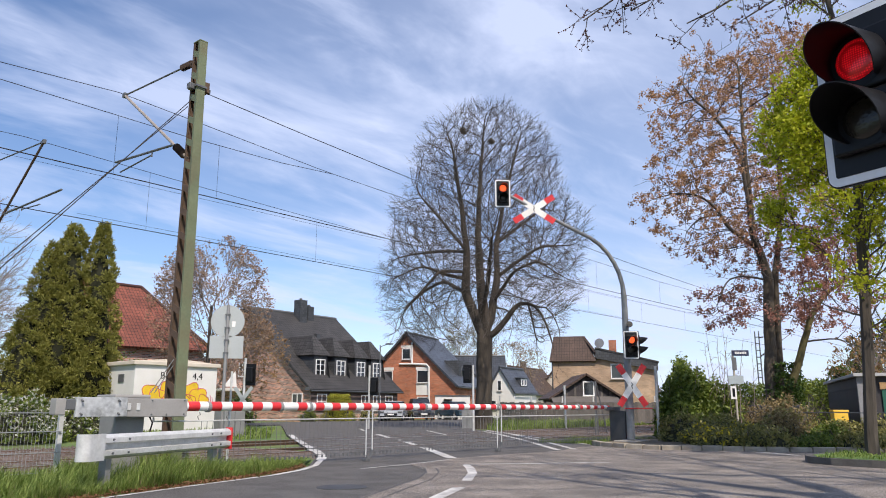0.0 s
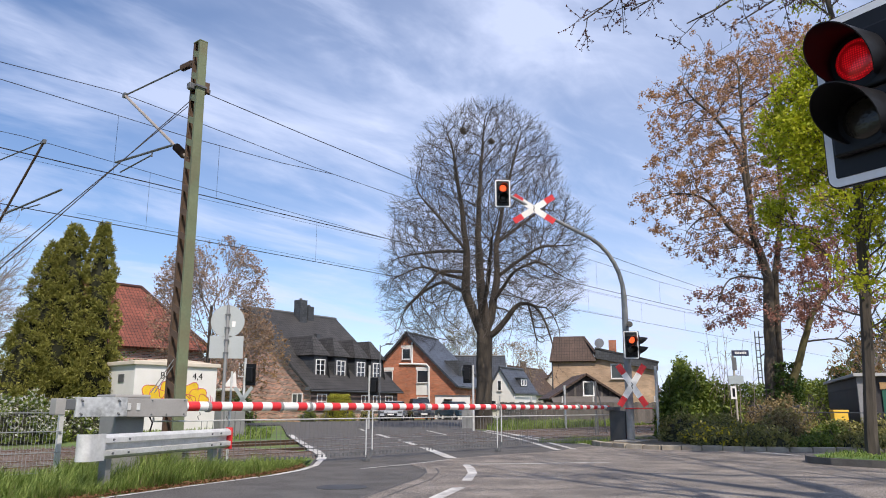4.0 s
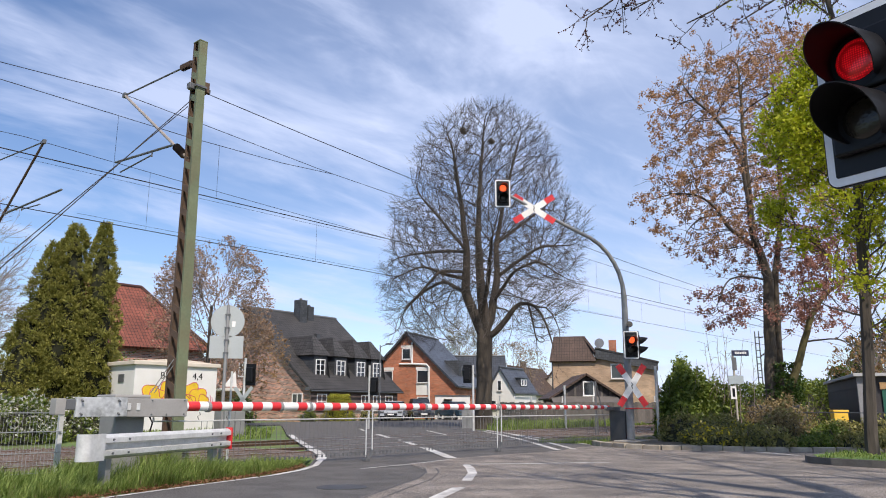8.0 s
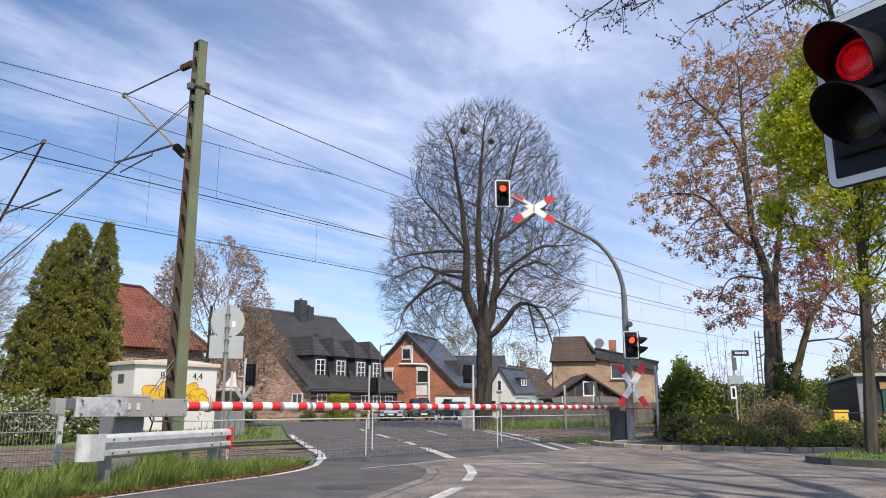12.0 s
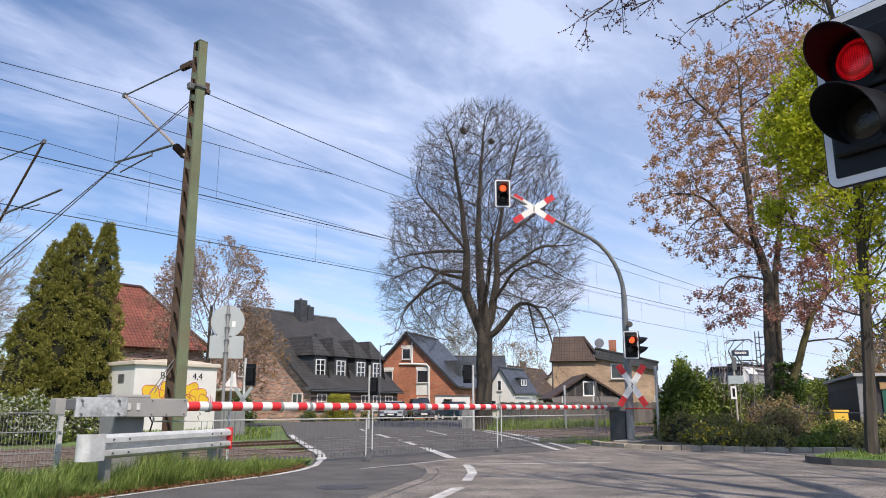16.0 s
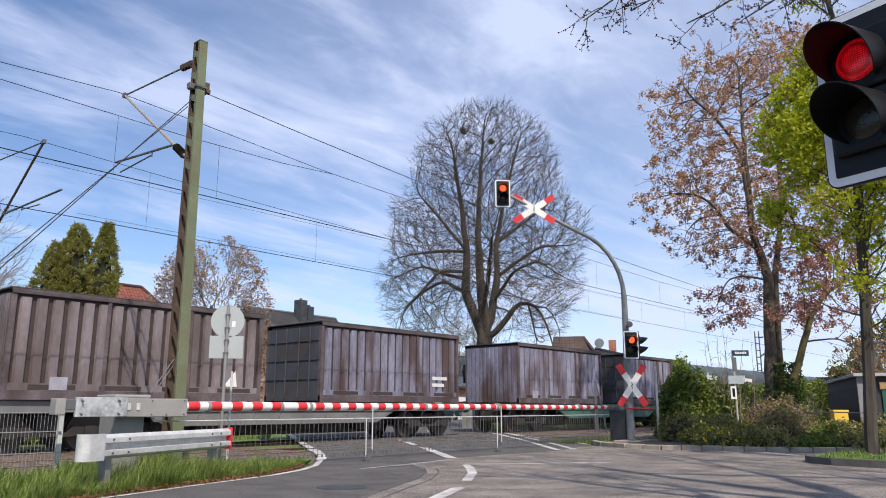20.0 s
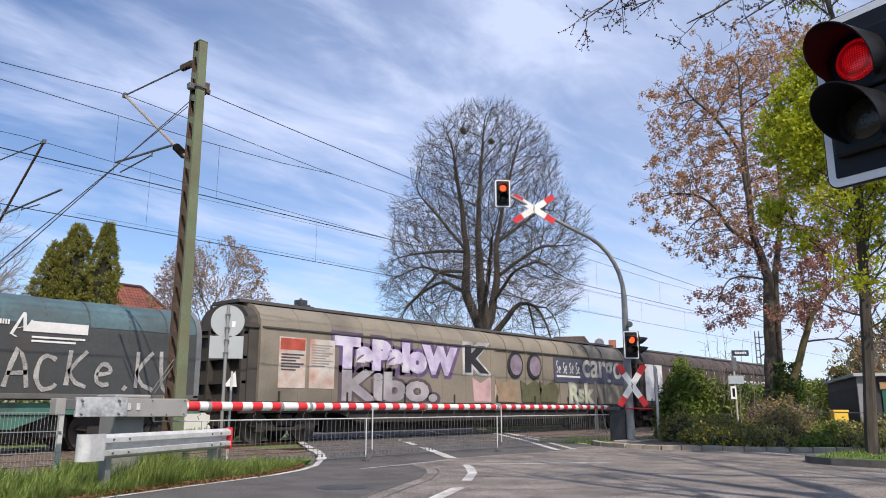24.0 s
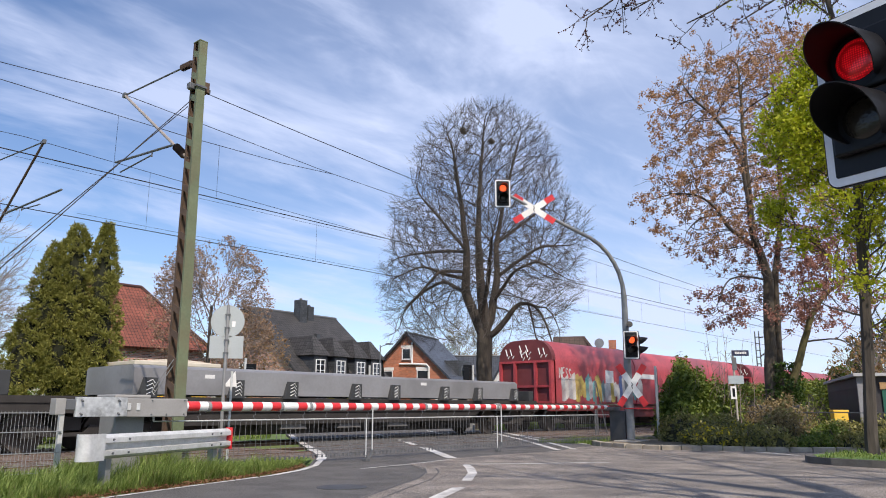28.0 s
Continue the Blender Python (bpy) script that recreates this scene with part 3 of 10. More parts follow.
for xs in (10.6, 14.97):
    for dx in (0.0, 0.17):
        bm = bmesh.new()
        add_tube(bm, (xs + dx, BOOM_Y - 0.09, 0.08 if dx == 0 else 0.2), (xs + dx, BOOM_Y - 0.09, 1.06 if dx else 0.83), 0.014, n=8)
        part("support_leg", bm, GALV, bar, "grey support leg")
    bm = bmesh.new()
    add_path_tube(bm, [(xs + 0.16, BOOM_Y - 0.09, 0.22), (xs + 0.13, BOOM_Y - 0.08, 0.08), (xs + 0.04, BOOM_Y - 0.09, 0.05), (xs, BOOM_Y - 0.09, 0.12)], 0.025, 6)
    add_box(bm, xs - 0.05, xs + 0.07, BOOM_Y - 0.15, BOOM_Y - 0.03, 0.0, 0.06, 0.01)
    part("foot", bm, GREYDARK, bar)
drive = thing("barrier_drive", pose(-0.08, 0, 0.012), "grey steel barrier drive with counterweight arm", "barrier drive")
part("housing", boxed(5.62, 6.1, 11.42, 11.95, -0.05, 1.17, 0.03), GREY, drive, "grey steel cabinet")
part("housing_lid", boxed(5.57, 6.15, 11.37, 12.0, 1.17, 1.23, 0.02), BOXGREY, drive)
part("arm_box", boxed(5.55, 6.66, 11.14, 11.36, 0.89, 1.17, 0.012), BOXGREY, drive, "grey arm box")
part("arm_plate", boxed(4.88, 5.64, 11.10, 11.16, 0.90, 1.18, 0.006), SPANGLE, drive, "spangled galvanised plate")
part("counterweight", boxed(4.6, 4.74, 11.1, 11.3, 0.93, 1.16, 0.01), BOXGREY, drive)
part("counterweight_bracket", boxed(4.74, 4.9, 11.12, 11.3, 1.0, 1.15, 0.01), GREYDARK, drive)
for x, z in ((4.95, 1.14), (4.95, 0.95), (5.5, 1.14), (5.5, 0.95)):
    part("bolt", tube((x, 11.10, z), (x, 11.05, z - 0.02), 0.016, n=6), GREYDARK, drive)
for x in (5.68, 5.83):
    part("slot_plate", boxed(x - 0.03, x + 0.03, 11.128, 11.14, 0.99, 1.1, 0.005), GALV, drive)
for x, z in ((6.05, 1.14), (6.05, 0.93), (6.3, 0.93), (6.6, 0.93), (6.6, 1.14)):
    part("bolt", tube((x, 11.14, z), (x, 11.125, z), 0.012, n=6), GREYDARK, drive)
bm = bmesh.new(); add_path_tube(bm, [(6.08, 11.25, 0.9), (6.14, 11.25, 0.8), (6.12, 11.3, 0.6), (6.1, 11.4, 0.45)], 0.012, 6)
part("cable", bm, BLACK, drive)

# guard rail in front of the drive
GA, GB = Vector((4.27, 9.58, 0.555)), Vector((7.2, 10.92, 0.505))
gd = (GB - GA).normalized()
gm = Matrix.Translation(GA) @ Matrix(((gd.x, -gd.y, 0, 0), (gd.y, gd.x, 0, 0), (0, 0, 1, 0), (0, 0, 0, 1)))
guard = thing("guard_rail", gm, "short galvanised steel crash barrier in long grass", "crash barrier")
L = (GB - GA).length
prof = [(0.0, 0.155), (-0.04, 0.14), (-0.075, 0.11), (-0.078, 0.05), (0.008, 0.034), (0.008, -0.034), (-0.078, -0.05), (-0.075, -0.11), (-0.04, -0.14), (0.0, -0.155)]
bm = bmesh.new()
add_prism(bm, prof + [(y + 0.008, z) for y, z in prof[::-1]], "X", 0.15, L)
part("rail_beam", bm, GALV, guard, "W-shaped beam")
bm = bmesh.new()
cap = [(0.3, -0.084)] + [(0.06 - 0.1 * math.sin(a), 0.02 - 0.104 * math.cos(a)) for a in [radians(170 * k / 14) for k in range(15)]]
add_prism(bm, cap + [(0.06 + (x - 0.06) * 0.9, 0.02 + (y - 0.02) * 0.9) for x, y in cap[:0:-1]] + [(0.3, -0.074)], "Z", -0.165, 0.165)
part("end_cap", bm, GALV, guard, "rounded end cap", smooth=True)
part("end_marker", boxed(L, L + 0.025, -0.09, 0.03, -0.17, 0.17), REDFILM, guard, "red end plate")
for x in (0.5, L - 0.3):
    part("post", boxed(x - 0.05, x + 0.05, 0.012, 0.12, -0.62, 0.1), GREY, guard)
for x in (0.45, 0.75, L - 0.55, L - 0.3):
    for z in (0.085, -0.085):
        part("bolt", tube((x, -0.075, z), (x, -0.092, z), 0.016, n=6), GREYDARK, guard)

# mesh fence beside the drive
fence = thing("mesh_fence", pose(0, 11.75, 0), "low galvanised wire mesh fence along the track", "fence")
for k in range(4):
    x1 = 4.9 - k * 2.52
    part("post", boxed(x1 - 0.035, x1 + 0.035, 0.02, 0.09, -0.1, 1.02 if k else 1.08, 0.006), GALV, fence)
    bm = bmesh.new()
    for j in range(50):
        xx = x1 - 0.05 - j * 0.05
        add_tube(bm, (xx, 0, 0.1), (xx, 0, 1.0), 0.0026, n=3, caps=False)
    for z in (0.12, 0.4, 0.7, 0.97):
        add_box(bm, x1 - 2.52, x1, -0.012, 0.012, z - 0.006, z + 0.006)
    part("mesh_panel", bm, mat("mesh_steel", (0.32, 0.33, 0.33), 0.5, 0.4, vary=0.1, bump=0), fence)

# back of a round road sign
sg = thing("road_sign", pose(7.75, 11.95, 0), "round and square road signs seen from behind on a steel post", "road sign")
part("post", tube((0, 0, -0.1), (0, 0, 2.9), 0.03, None, 10), GREY, sg, smooth=True)
SIGNBACK = mat("sign_back", (0.42, 0.45, 0.44), 0.5, 0.3, vary=0.08, scale=2)
turn = Matrix.Rotation(radians(-38), 4, "Z")
bm = bmesh.new(); add_tube(bm, (0, 0.035, 2.6), (0, 0.045, 2.6), 0.3, None, 40); bmesh.ops.transform(bm, matrix=turn, verts=bm.verts)
part("round_plate", bm, SIGNBACK, sg)
bm = bmesh.new(); add_box(bm, -0.3, 0.3, 0.035, 0.045, 1.92, 2.33, 0.004); bmesh.ops.transform(bm, matrix=turn, verts=bm.verts)
part("square_plate", bm, SIGNBACK, sg)
for z in (2.72, 2.48, 2.25, 2.02):
    bm = bmesh.new(); add_box(bm, -0.045, 0.045, -0.038, 0.034, z - 0.012, z + 0.012, m=turn)
    part("clamp", bm, GREYDARK, sg)
bm = bmesh.new(); add_box(bm, 0.08, 0.14, 0.03, 0.0345, 2.5, 2.6, m=turn)
part("sticker", bm, WHITEFILM, sg)

# kerbside signal with curved arm
sm = thing("signal_mast", pose(20.75, 10.62, 0), "grey tubular signal mast with a curved arm over the road", "signal mast")
arm = Vector((-0.80, 0.36, 0)).normalized()
pts, rad = [(0, 0, 0.1), (0, 0, 2.0), (0, 0, 4.35)], [0.12, 0.115, 0.085]
for k in range(1, 8):
    a = radians(78 * k / 7)
    pts.append(tuple(Vector((0, 0, 4.35)) + Vector((0, 0, 1)) * 1.9 * math.sin(a) + arm * 1.9 * (1 - math.cos(a)))); rad.append(0.07 - 0.002 * k)
end = Vector(pts[-1])
pts.append(tuple(end + (arm * 1.0 + Vector((0, 0, 0.36))) * 1.5)); rad.append(0.05)
pts.append(tuple(end + (arm * 1.0 + Vector((0, 0, 0.36))) * 2.7)); rad.append(0.045)
bm = bmesh.new(); add_path_tube(bm, pts, rad, 14)
part("pole", bm, mat("weathered_zinc", (0.27, 0.275, 0.275), 0.55, 0.3, vary=0.2, scale=4), sm, smooth=True)
part("base_block", boxed(-0.42, 0.42, -0.35, 0.35, -0.1, 0.1, 0.02), CONCRETE, sm, "concrete foot")
part("base_plate", boxed(-0.2, 0.2, -0.2, 0.2, 0.1, 0.13, 0.01), GREYDARK, sm)
part("collar", tube((0, 0, 2.0), (0, 0, 2.12), 0.115, None, 14), GREY, sm)
FACE = -45.0
part("loudspeaker", tube((-0.02, -0.1, 3.45), (-0.12, -0.2, 3.5), 0.05, 0.1, 10), BLACK, sm, "small black horn")
AE = Vector((20.75, 10.62, 0)) + Vector(pts[-1])
signal_head("traffic_light", pose(AE.x, AE.y, AE.z - 0.05, 0, 0, FACE), "red traffic light hung from the curved arm", group="crossing signals")
saltire("saint_andrews_cross", pose(AE.x + 0.86, AE.y - 0.5, AE.z - 0.42, 0, 0, FACE), "red and white warning cross on the arm", group="warning crosses", slant=33)
signal_head("traffic_light", pose(20.45, 10.32, 2.86, 0, 0, FACE), "red traffic light on the signal mast", group="crossing signals")
signal_head("traffic_light", pose(20.95, 10.4, 2.88, 0, 0, 45), "unlit side of a traffic light facing another road", lit=False, group="crossing signals", border=False)
saltire("saint_andrews_cross", pose(20.5, 10.38, 1.68, 0, 0, FACE), "red and white warning cross on the signal mast", group="warning crosses")
cab = thing("boom_rest", pose(20.98, 11.0, 0), "grey steel cabinet catching the end of the boom", "cabinet")
# grey paint darkened to carry the tree shade on the cabinet
part("body", boxed(-0.24, 0.2, -0.22, 0.3, -0.05, 0.95, 0.02), mat("shaded_grey_paint", (0.075, 0.077, 0.08), 0.5, 0.2, vary=0.2, scale=4), cab)
part("catch", boxed(-0.45, 0.15, 0.12, 0.35, 0.951, 1.06, 0.02), GREYDARK, cab)
part("shelf", boxed(-0.4, 0.55, -0.75, -0.3, 1.0, 1.03), REDFILM, cab, "red edged shelf")

# big signal close to the camera
near_mast = thing("signal_post", pose(3.98, 0.32, 0), "grey steel post of a roadside signal", "signal post")
part("post", tube((0, 0, 0), (0, 0, 3.4), 0.05, None, 14), GREY, near_mast, smooth=True)
part("bracket", tube((0, 0, 2.5), (-0.3, 0.25, 2.5), 0.03, None, 8), GREY, near_mast)
part("bracket", tube((0, 0, 2.3), (-0.3, 0.25, 2.3), 0.03, None, 8), GREY, near_mast)
signal_head("traffic_light", pose(3.674, 0.606, 2.458, 0, 0, -107), "large red traffic light close by, white bordered black board", group="crossing signals")


# ---- overhead line ----
def mast_near():
    t = thing("catenary_mast", pose(7.15, 12.55, 0), "tall green lattice steel mast of the overhead line", "catenary mast", "overhead line masts")
    h = 8.12
    wx = lambda z: 0.105 - 0.02 * z / h
    wy = lambda z: 0.20 - 0.085 * z / h
    for sy in (-1, 1):
        bm = bmesh.new()
        q = []
        for z in (-0.1, h):
            a, b = wx(z), wy(z)
            q.append([bm.verts.new(p) for p in ((-a, sy * b, z), (a, sy * b, z), (a, sy * (b - 0.055), z), (a - 0.012, sy * (b - 0.055), z), (a - 0.012, sy * (b - 0.012), z), (-a + 0.012, sy * (b - 0.012), z), (-a + 0.012, sy * (b - 0.055), z), (-a, sy * (b - 0.055), z))])
        for k in range(8):
            bm.faces.new((q[0][k], q[0][(k + 1) % 8], q[1][(k + 1) % 8], q[1][k]))
        # one channel is green, the other brown
        part("channel", bm, MASTGREEN if sy < 0 else RUST, t, "green steel channel" if sy < 0 else "brown steel channel")
    z = 0.5
    while z < h - 0.2:
        a, b = wx(z), wy(z)
        for sx in (-1, 1):
            bm = bmesh.new()
            add_box(bm, sx * (a - 0.005) - 0.005, sx * (a - 0.005) + 0.005, -b + 0.012, b - 0.012, -0.06, 0.06)
            bmesh.ops.transform(bm, matrix=Matrix.Translation((0, 0, z)) @ Matrix.Rotation(radians(24), 4, "X"), verts=bm.verts)
            part("batten", bm, RUST if z < 5.5 else MASTGREEN, t)
        z += 0.46
    part("cap", boxed(-0.09, 0.09, -0.12, 0.12, h, h + 0.02), MASTGREEN, t)
    for dx in (0.0, 0.07):
        part("stay_rod", tube((-0.1 + dx, -0.05, 1.9), (-0.36 + dx, 0.2, 1.3), 0.009, None, 6), GREY, t, "thin grey stay rod")
    return t


def insulator(bm_rod, parent, a, b, r=0.075):
    a, b = Vector(a), Vector(b)
    bm = bmesh.new()
    n = 7
    for k in range(n):
        p, q = a.lerp(b, k / n), a.lerp(b, (k + 0.6) / n)
        add_tube(bm, p, q, r, r * 0.45, 10)
        add_tube(bm, q, a.lerp(b, (k + 1) / n), r * 0.45, r * 0.45, 8)
    part("insulator", bm, INSUL, parent, "ribbed brown insulator", smooth=True)


m1 = mast_near()


def rods(name, parent, segs, r, material):
    for a, b in segs:
        part(name, tube(a, b, r, None, 8), material, parent)


def cantilever(parent, top, low, tip, wire_z, far, reach=1.75, tone=None):
    """Two raked tubes with insulators; the registration arm hangs below. far: +1 points along +Y."""
    top, low, tip = Vector(top), Vector(low), Vector(tip)
    insulator(None, parent, top + (tip - top).normalized() * 0.12, top + (tip - top).normalized() * 0.48)
    rods("top_tube", parent, [(top, top + (tip - top).normalized() * 0.15), (top + (tip - top).normalized() * 0.45, tip)], 0.018, GREYDARK)
    d = (tip - low).normalized()
    insulator(None, parent, low + d * 0.14, low + d * 0.55, 0.085)
    rods("raked_tube", parent, [(low, low + d * 0.16), (low + d * 0.5, tip)], 0.032, tone or mat("zinc_tube", (0.42, 0.36, 0.31), 0.5, 0.4, vary=0.15))
    s = low + d * (0.62 if tone is None else 2.4)
    e = Vector((s.x, s.y + far * (reach if tone is None else 3.6), wire_z + (0.3 if tone is None else 0.16)))
    rods("registration_tube", parent, [(s, e)], 0.026, GREYDARK)
    rods("steady_arm", parent, [(s + (e - s) * 0.35 + Vector((0, 0, -0.08)), Vector((s.x, s.y + far * (reach - 0.25 if tone is None else 2.4), wire_z + 0.02)))], 0.016, GREYDARK)
    rods("drop_bracket", parent, [(s + (e - s) * 0.35, s + (e - s) * 0.35 + Vector((0, 0, -0.12)))], 0.016, GREYDARK)
    part("clamp", boxed(tip.x - 0.04, tip.x + 0.04, tip.y - 0.05, tip.y + 0.05, tip.z - 0.05, tip.z + 0.05), GREYDARK, parent)


cantilever(m1, (-0.02, 0.12, 7.75), (-0.05, 0.12, 5.75), (-0.15, 2.75, 7.75), 6.0, 1, 2.45)
part("wire_anchor", boxed(-0.2, -0.09, -0.06, 0.06, 7.1, 7.22, 0.01), GREYDARK, m1)
part("wire_anchor", boxed(0.09, 0.26, -0.05, 0.05, 7.12, 7.2, 0.01), GREYDARK, m1)
part("clamp_band", boxed(-0.115, 0.115, -0.16, 0.16, 7.14, 7.18), GREYDARK, m1)
part("stay_bracket", boxed(0.1, 0.2, -0.1, 0.1, 7.1, 7.3), RUST, m1)
m2 = thing("catenary_mast", pose(6.5, 23.2, 0), "steel mast on the far side of the tracks", "catenary mast", "overhead line masts")
part("post", boxed(-0.13, 0.13, -0.13, 0.13, -0.1, 8.3, 0.01), MASTGREEN, m2)
cantilever(m2, (0.2, -0.12, 7.7), (0.2, -0.12, 4.5), (0.4, -3.88, 7.62), 5.85, -1, 4.9, RUST)


def far_mast(x, y, side):
    t = thing("catenary_mast", pose(x, y, 0), "distant lattice mast of the overhead line", "catenary mast", "overhead line masts")
    for sy in (-1, 1):
        part("leg", boxed(-0.06, 0.06, sy * 0.18 - 0.04, sy * 0.18 + 0.04, -0.1, 8.0), GREYDARK, t)
    for k in range(12):
        part("batten", boxed(-0.03, 0.03, -0.14, 0.14, 0.6 + k * 0.62, 0.68 + k * 0.62), GREYDARK, t)
    cantilever(t, (0, side * 0.1, 7.4), (0, side * 0.1, 5.6), (0, side * 3.0, 7.6), 5.9, side)


far_mast(72.0, 23.5, -1)
far_mast(70.0, 12.3, 1)
far_mast(132.0, 23.5, -1)


def line_wire(name, pts, r, label):
    cu = bpy.data.curves.new(name, "CURVE")
    cu.dimensions, cu.bevel_depth, cu.bevel_resolution = "3D", r, 1
    sp = cu.splines.new("POLY")
    sp.points.add(len(pts) - 1)
    for p, q in zip(sp.points, pts):
        p.co = (*q, 1)
    cu.materials.append(WIRE)
    ob = new(name, cu)
    return tagged(ob, label, "wire", "overhead wires")


def sag(a, b, s, n=24):
    a, b = Vector(a), Vector(b)
    return [tuple(a.lerp(b, k / n) - Vector((0, 0, 4 * s * (k / n) * (1 - k / n)))) for k in range(n + 1)]


def contact_pair(y, zc, label, carrier, droppers, thin=()):
    """The contact wire of one track, the wire that carries it and the droppers between the two."""
    line_wire("contact_wire", [(-60, y, zc), (200, y, zc), (400, y, zc)], 0.0115, "copper contact wire above the %s track" % label)
    line_wire("messenger_wire", [(x, y, z) for x, z in carrier], 0.0075, "catenary wire above the %s track" % label)
    for pts in thin:
        line_wire("auxiliary_wire", [(x, y, z) for x, z in pts], 0.0045, "auxiliary wire above the %s track" % label)
    for x in droppers:
        for (xa, za), (xb, zb) in zip(carrier, carrier[1:]):
            if xa <= x <= xb:
                line_wire("dropper", [(x, y, zc), (x, y, za + (zb - za) * (x - xa) / (xb - xa))], 0.004, "thin dropper wire above the %s track" % label)


def hung(x0, x1, z, s, n=16):
    return [(x0 + (x1 - x0) * k / n, z - 4 * s * (k / n) * (1 - k / n)) for k in range(n + 1)]


FAR_CARRIER = hung(-56, 6.5, 7.72, 0.6) + hung(6.5, 71.0, 7.72, 0.66)[1:] + hung(71.0, 132.0, 7.72, 0.66)[1:] + hung(132.0, 260.0, 7.72, 0.66)[1:]
NEAR_CARRIER = [(-60, 7.36), (4.59, 7.34), (6.97, 7.31), (8.46, 7.29), (11.39, 7.34), (13.14, 7.46), (15.9, 7.37), (22, 7.2), (34, 7.02), (50, 7.1), (62, 7.45), (70, 7.8), (84, 7.4), (101, 7.1), (118, 7.4), (132, 7.8), (260, 7.2)]
contact_pair(15.45, 5.97, "nearer", NEAR_CARRIER, [0.9, 6.97, 9.5, 15.6, 21.7, 27.8, 33.9, 40.0, 46.1, 52.2, 58.3])
contact_pair(19.6, 5.9, "farther", FAR_CARRIER, [3.8, 9.9, 16.0, 22.1, 28.2, 34.3, 40.4, 46.5, 52.6, 58.7, 64.8], [[(-60, 7.1), (6.0, 7.16), (20, 7.2), (34, 7.0), (60, 7.1)], [(8.0, 6.02), (20, 5.98), (40, 5.95)]])
line_wire("upper_wire", [(-50, 15.45, 7.3), (4.55, 15.45, 7.69), (6.92, 15.45, 7.84), (8.8, 15.45, 7.73), (12.53, 15.45, 7.49), (13.14, 15.45, 7.462)], 0.0075, "upper wire carried by the bracket of the green mast")
line_wire("cross_wire", [(40, 15.45, 5.98), (46, 19.6, 7.05)], 0.004, "thin jumper wire between the two overhead lines")
line_wire("feeder_wire", sag((7.35, 12.55, 7.12), (69.9, 12.4, 7.4), 1.15), 0.0085, "feeder wire running off the green mast")
line_wire("stay_wire", [(7.1, 12.6, 6.95), (1.5, 12.6, -0.1)], 0.009, "steel stay wire off the green mast")
line_wire("stay_wire", [(7.0, 12.6, 6.75), (1.25, 12.6, -0.1)], 0.009, "second steel stay wire off the green mast")

# ---- freight train ----
SPEED, PASS_TIME = 23.6, 17.0
LOCO_SILVER = mat("loco_silver_paint", (0.315, 0.315, 0.317), 0.38, 0.15, vary=0.07, scale=0.8, bump=0.02, dirt=(0.22, 0.2, 0.18), dirt_amount=0.25)
LOCO_WHITE = mat("loco_white_paint", (0.8, 0.795, 0.79), 0.4, vary=0.1, scale=3.0, fine=20, bump=0.02, dirt=(0.5, 0.47, 0.44), dirt_amount=0.4)
# paler copy of the silver, painting the sun's reflection on the cabs
LOCO_SUNLIT = mat("loco_sunlit_silver", (0.40, 0.40, 0.40), 0.36, 0.15, vary=0.08, scale=1.0, bump=0.02, dirt=(0.25, 0.23, 0.21), dirt_amount=0.3)
LOCO_BLUE = mat("loco_blue_film", (0.02, 0.31, 0.80), 0.4, vary=0.06)
LOCO_ROOF = mat("loco_roof_gear", (0.03, 0.027, 0.026), 0.7, 0.2, vary=0.3, scale=3)
UNDER = mat("underframe_grime", (0.035, 0.031, 0.028), 0.8, 0.1, vary=0.35, scale=3)
WHEEL = mat("wheel_steel", (0.09, 0.075, 0.065), 0.6, 0.5, vary=0.2)
TEAL = mat("teal_solebar", (0.06, 0.17, 0.13), 0.6, vary=0.2, dirt=(0.05, 0.045, 0.04), dirt_amount=0.6)
TARP = mat("dark_grey_hood", (0.052, 0.056, 0.056), 0.55, vary=0.3, scale=0.9, fine=14, bump=0.08, dirt=(0.085, 0.07, 0.055), dirt_amount=0.5)
TARP_TOP = mat("faded_blue_hood_top", (0.056, 0.078, 0.082), 0.55, vary=0.4, scale=1.2, fine=9, dirt=(0.05, 0.053, 0.052), dirt_amount=0.9)
TEAL_TOP = mat("faded_teal_hood_top", (0.07, 0.125, 0.14), 0.6, vary=0.4, scale=1.2, fine=9, dirt=(0.055, 0.065, 0.065), dirt_amount=0.7)
HOOD_BLUE = mat("blue_hood_end", (0.045, 0.20, 0.40), 0.5, vary=0.25, scale=1.5, dirt=(0.05, 0.06, 0.08), dirt_amount=0.45)
HOOD_BROWN = mat("brown_hood_end", (0.058, 0.055, 0.052), 0.6, vary=0.3, scale=1.5)
RUSTED = mat("rusty_frame_steel", (0.12, 0.095, 0.1), 0.6, 0.1, vary=0.5, scale=2, fine=14, dirt=(0.06, 0.04, 0.034), dirt_amount=0.8)
BULK = mat("rusty_violet_container", (0.30, 0.295, 0.385), 0.42, 0.25, vary=0.45, scale=1.6, fine=12, dirt=(0.10, 0.06, 0.05), dirt_amount=0.95, per_object=0.2, stretch=(1.6, 1, 0.35))
BULK_BROWN = mat("rusty_brown_container", (0.215, 0.18, 0.185), 0.5, 0.15, vary=0.4, scale=1.3, fine=12, dirt=(0.085, 0.055, 0.045), dirt_amount=0.7, per_object=0.2, stretch=(1, 1, 0.45))
BEIGE = mat("beige_wagon_wall", (0.245, 0.215, 0.165), 0.6, vary=0.18, scale=0.7, fine=12, dirt=(0.11, 0.095, 0.075), dirt_amount=0.75)
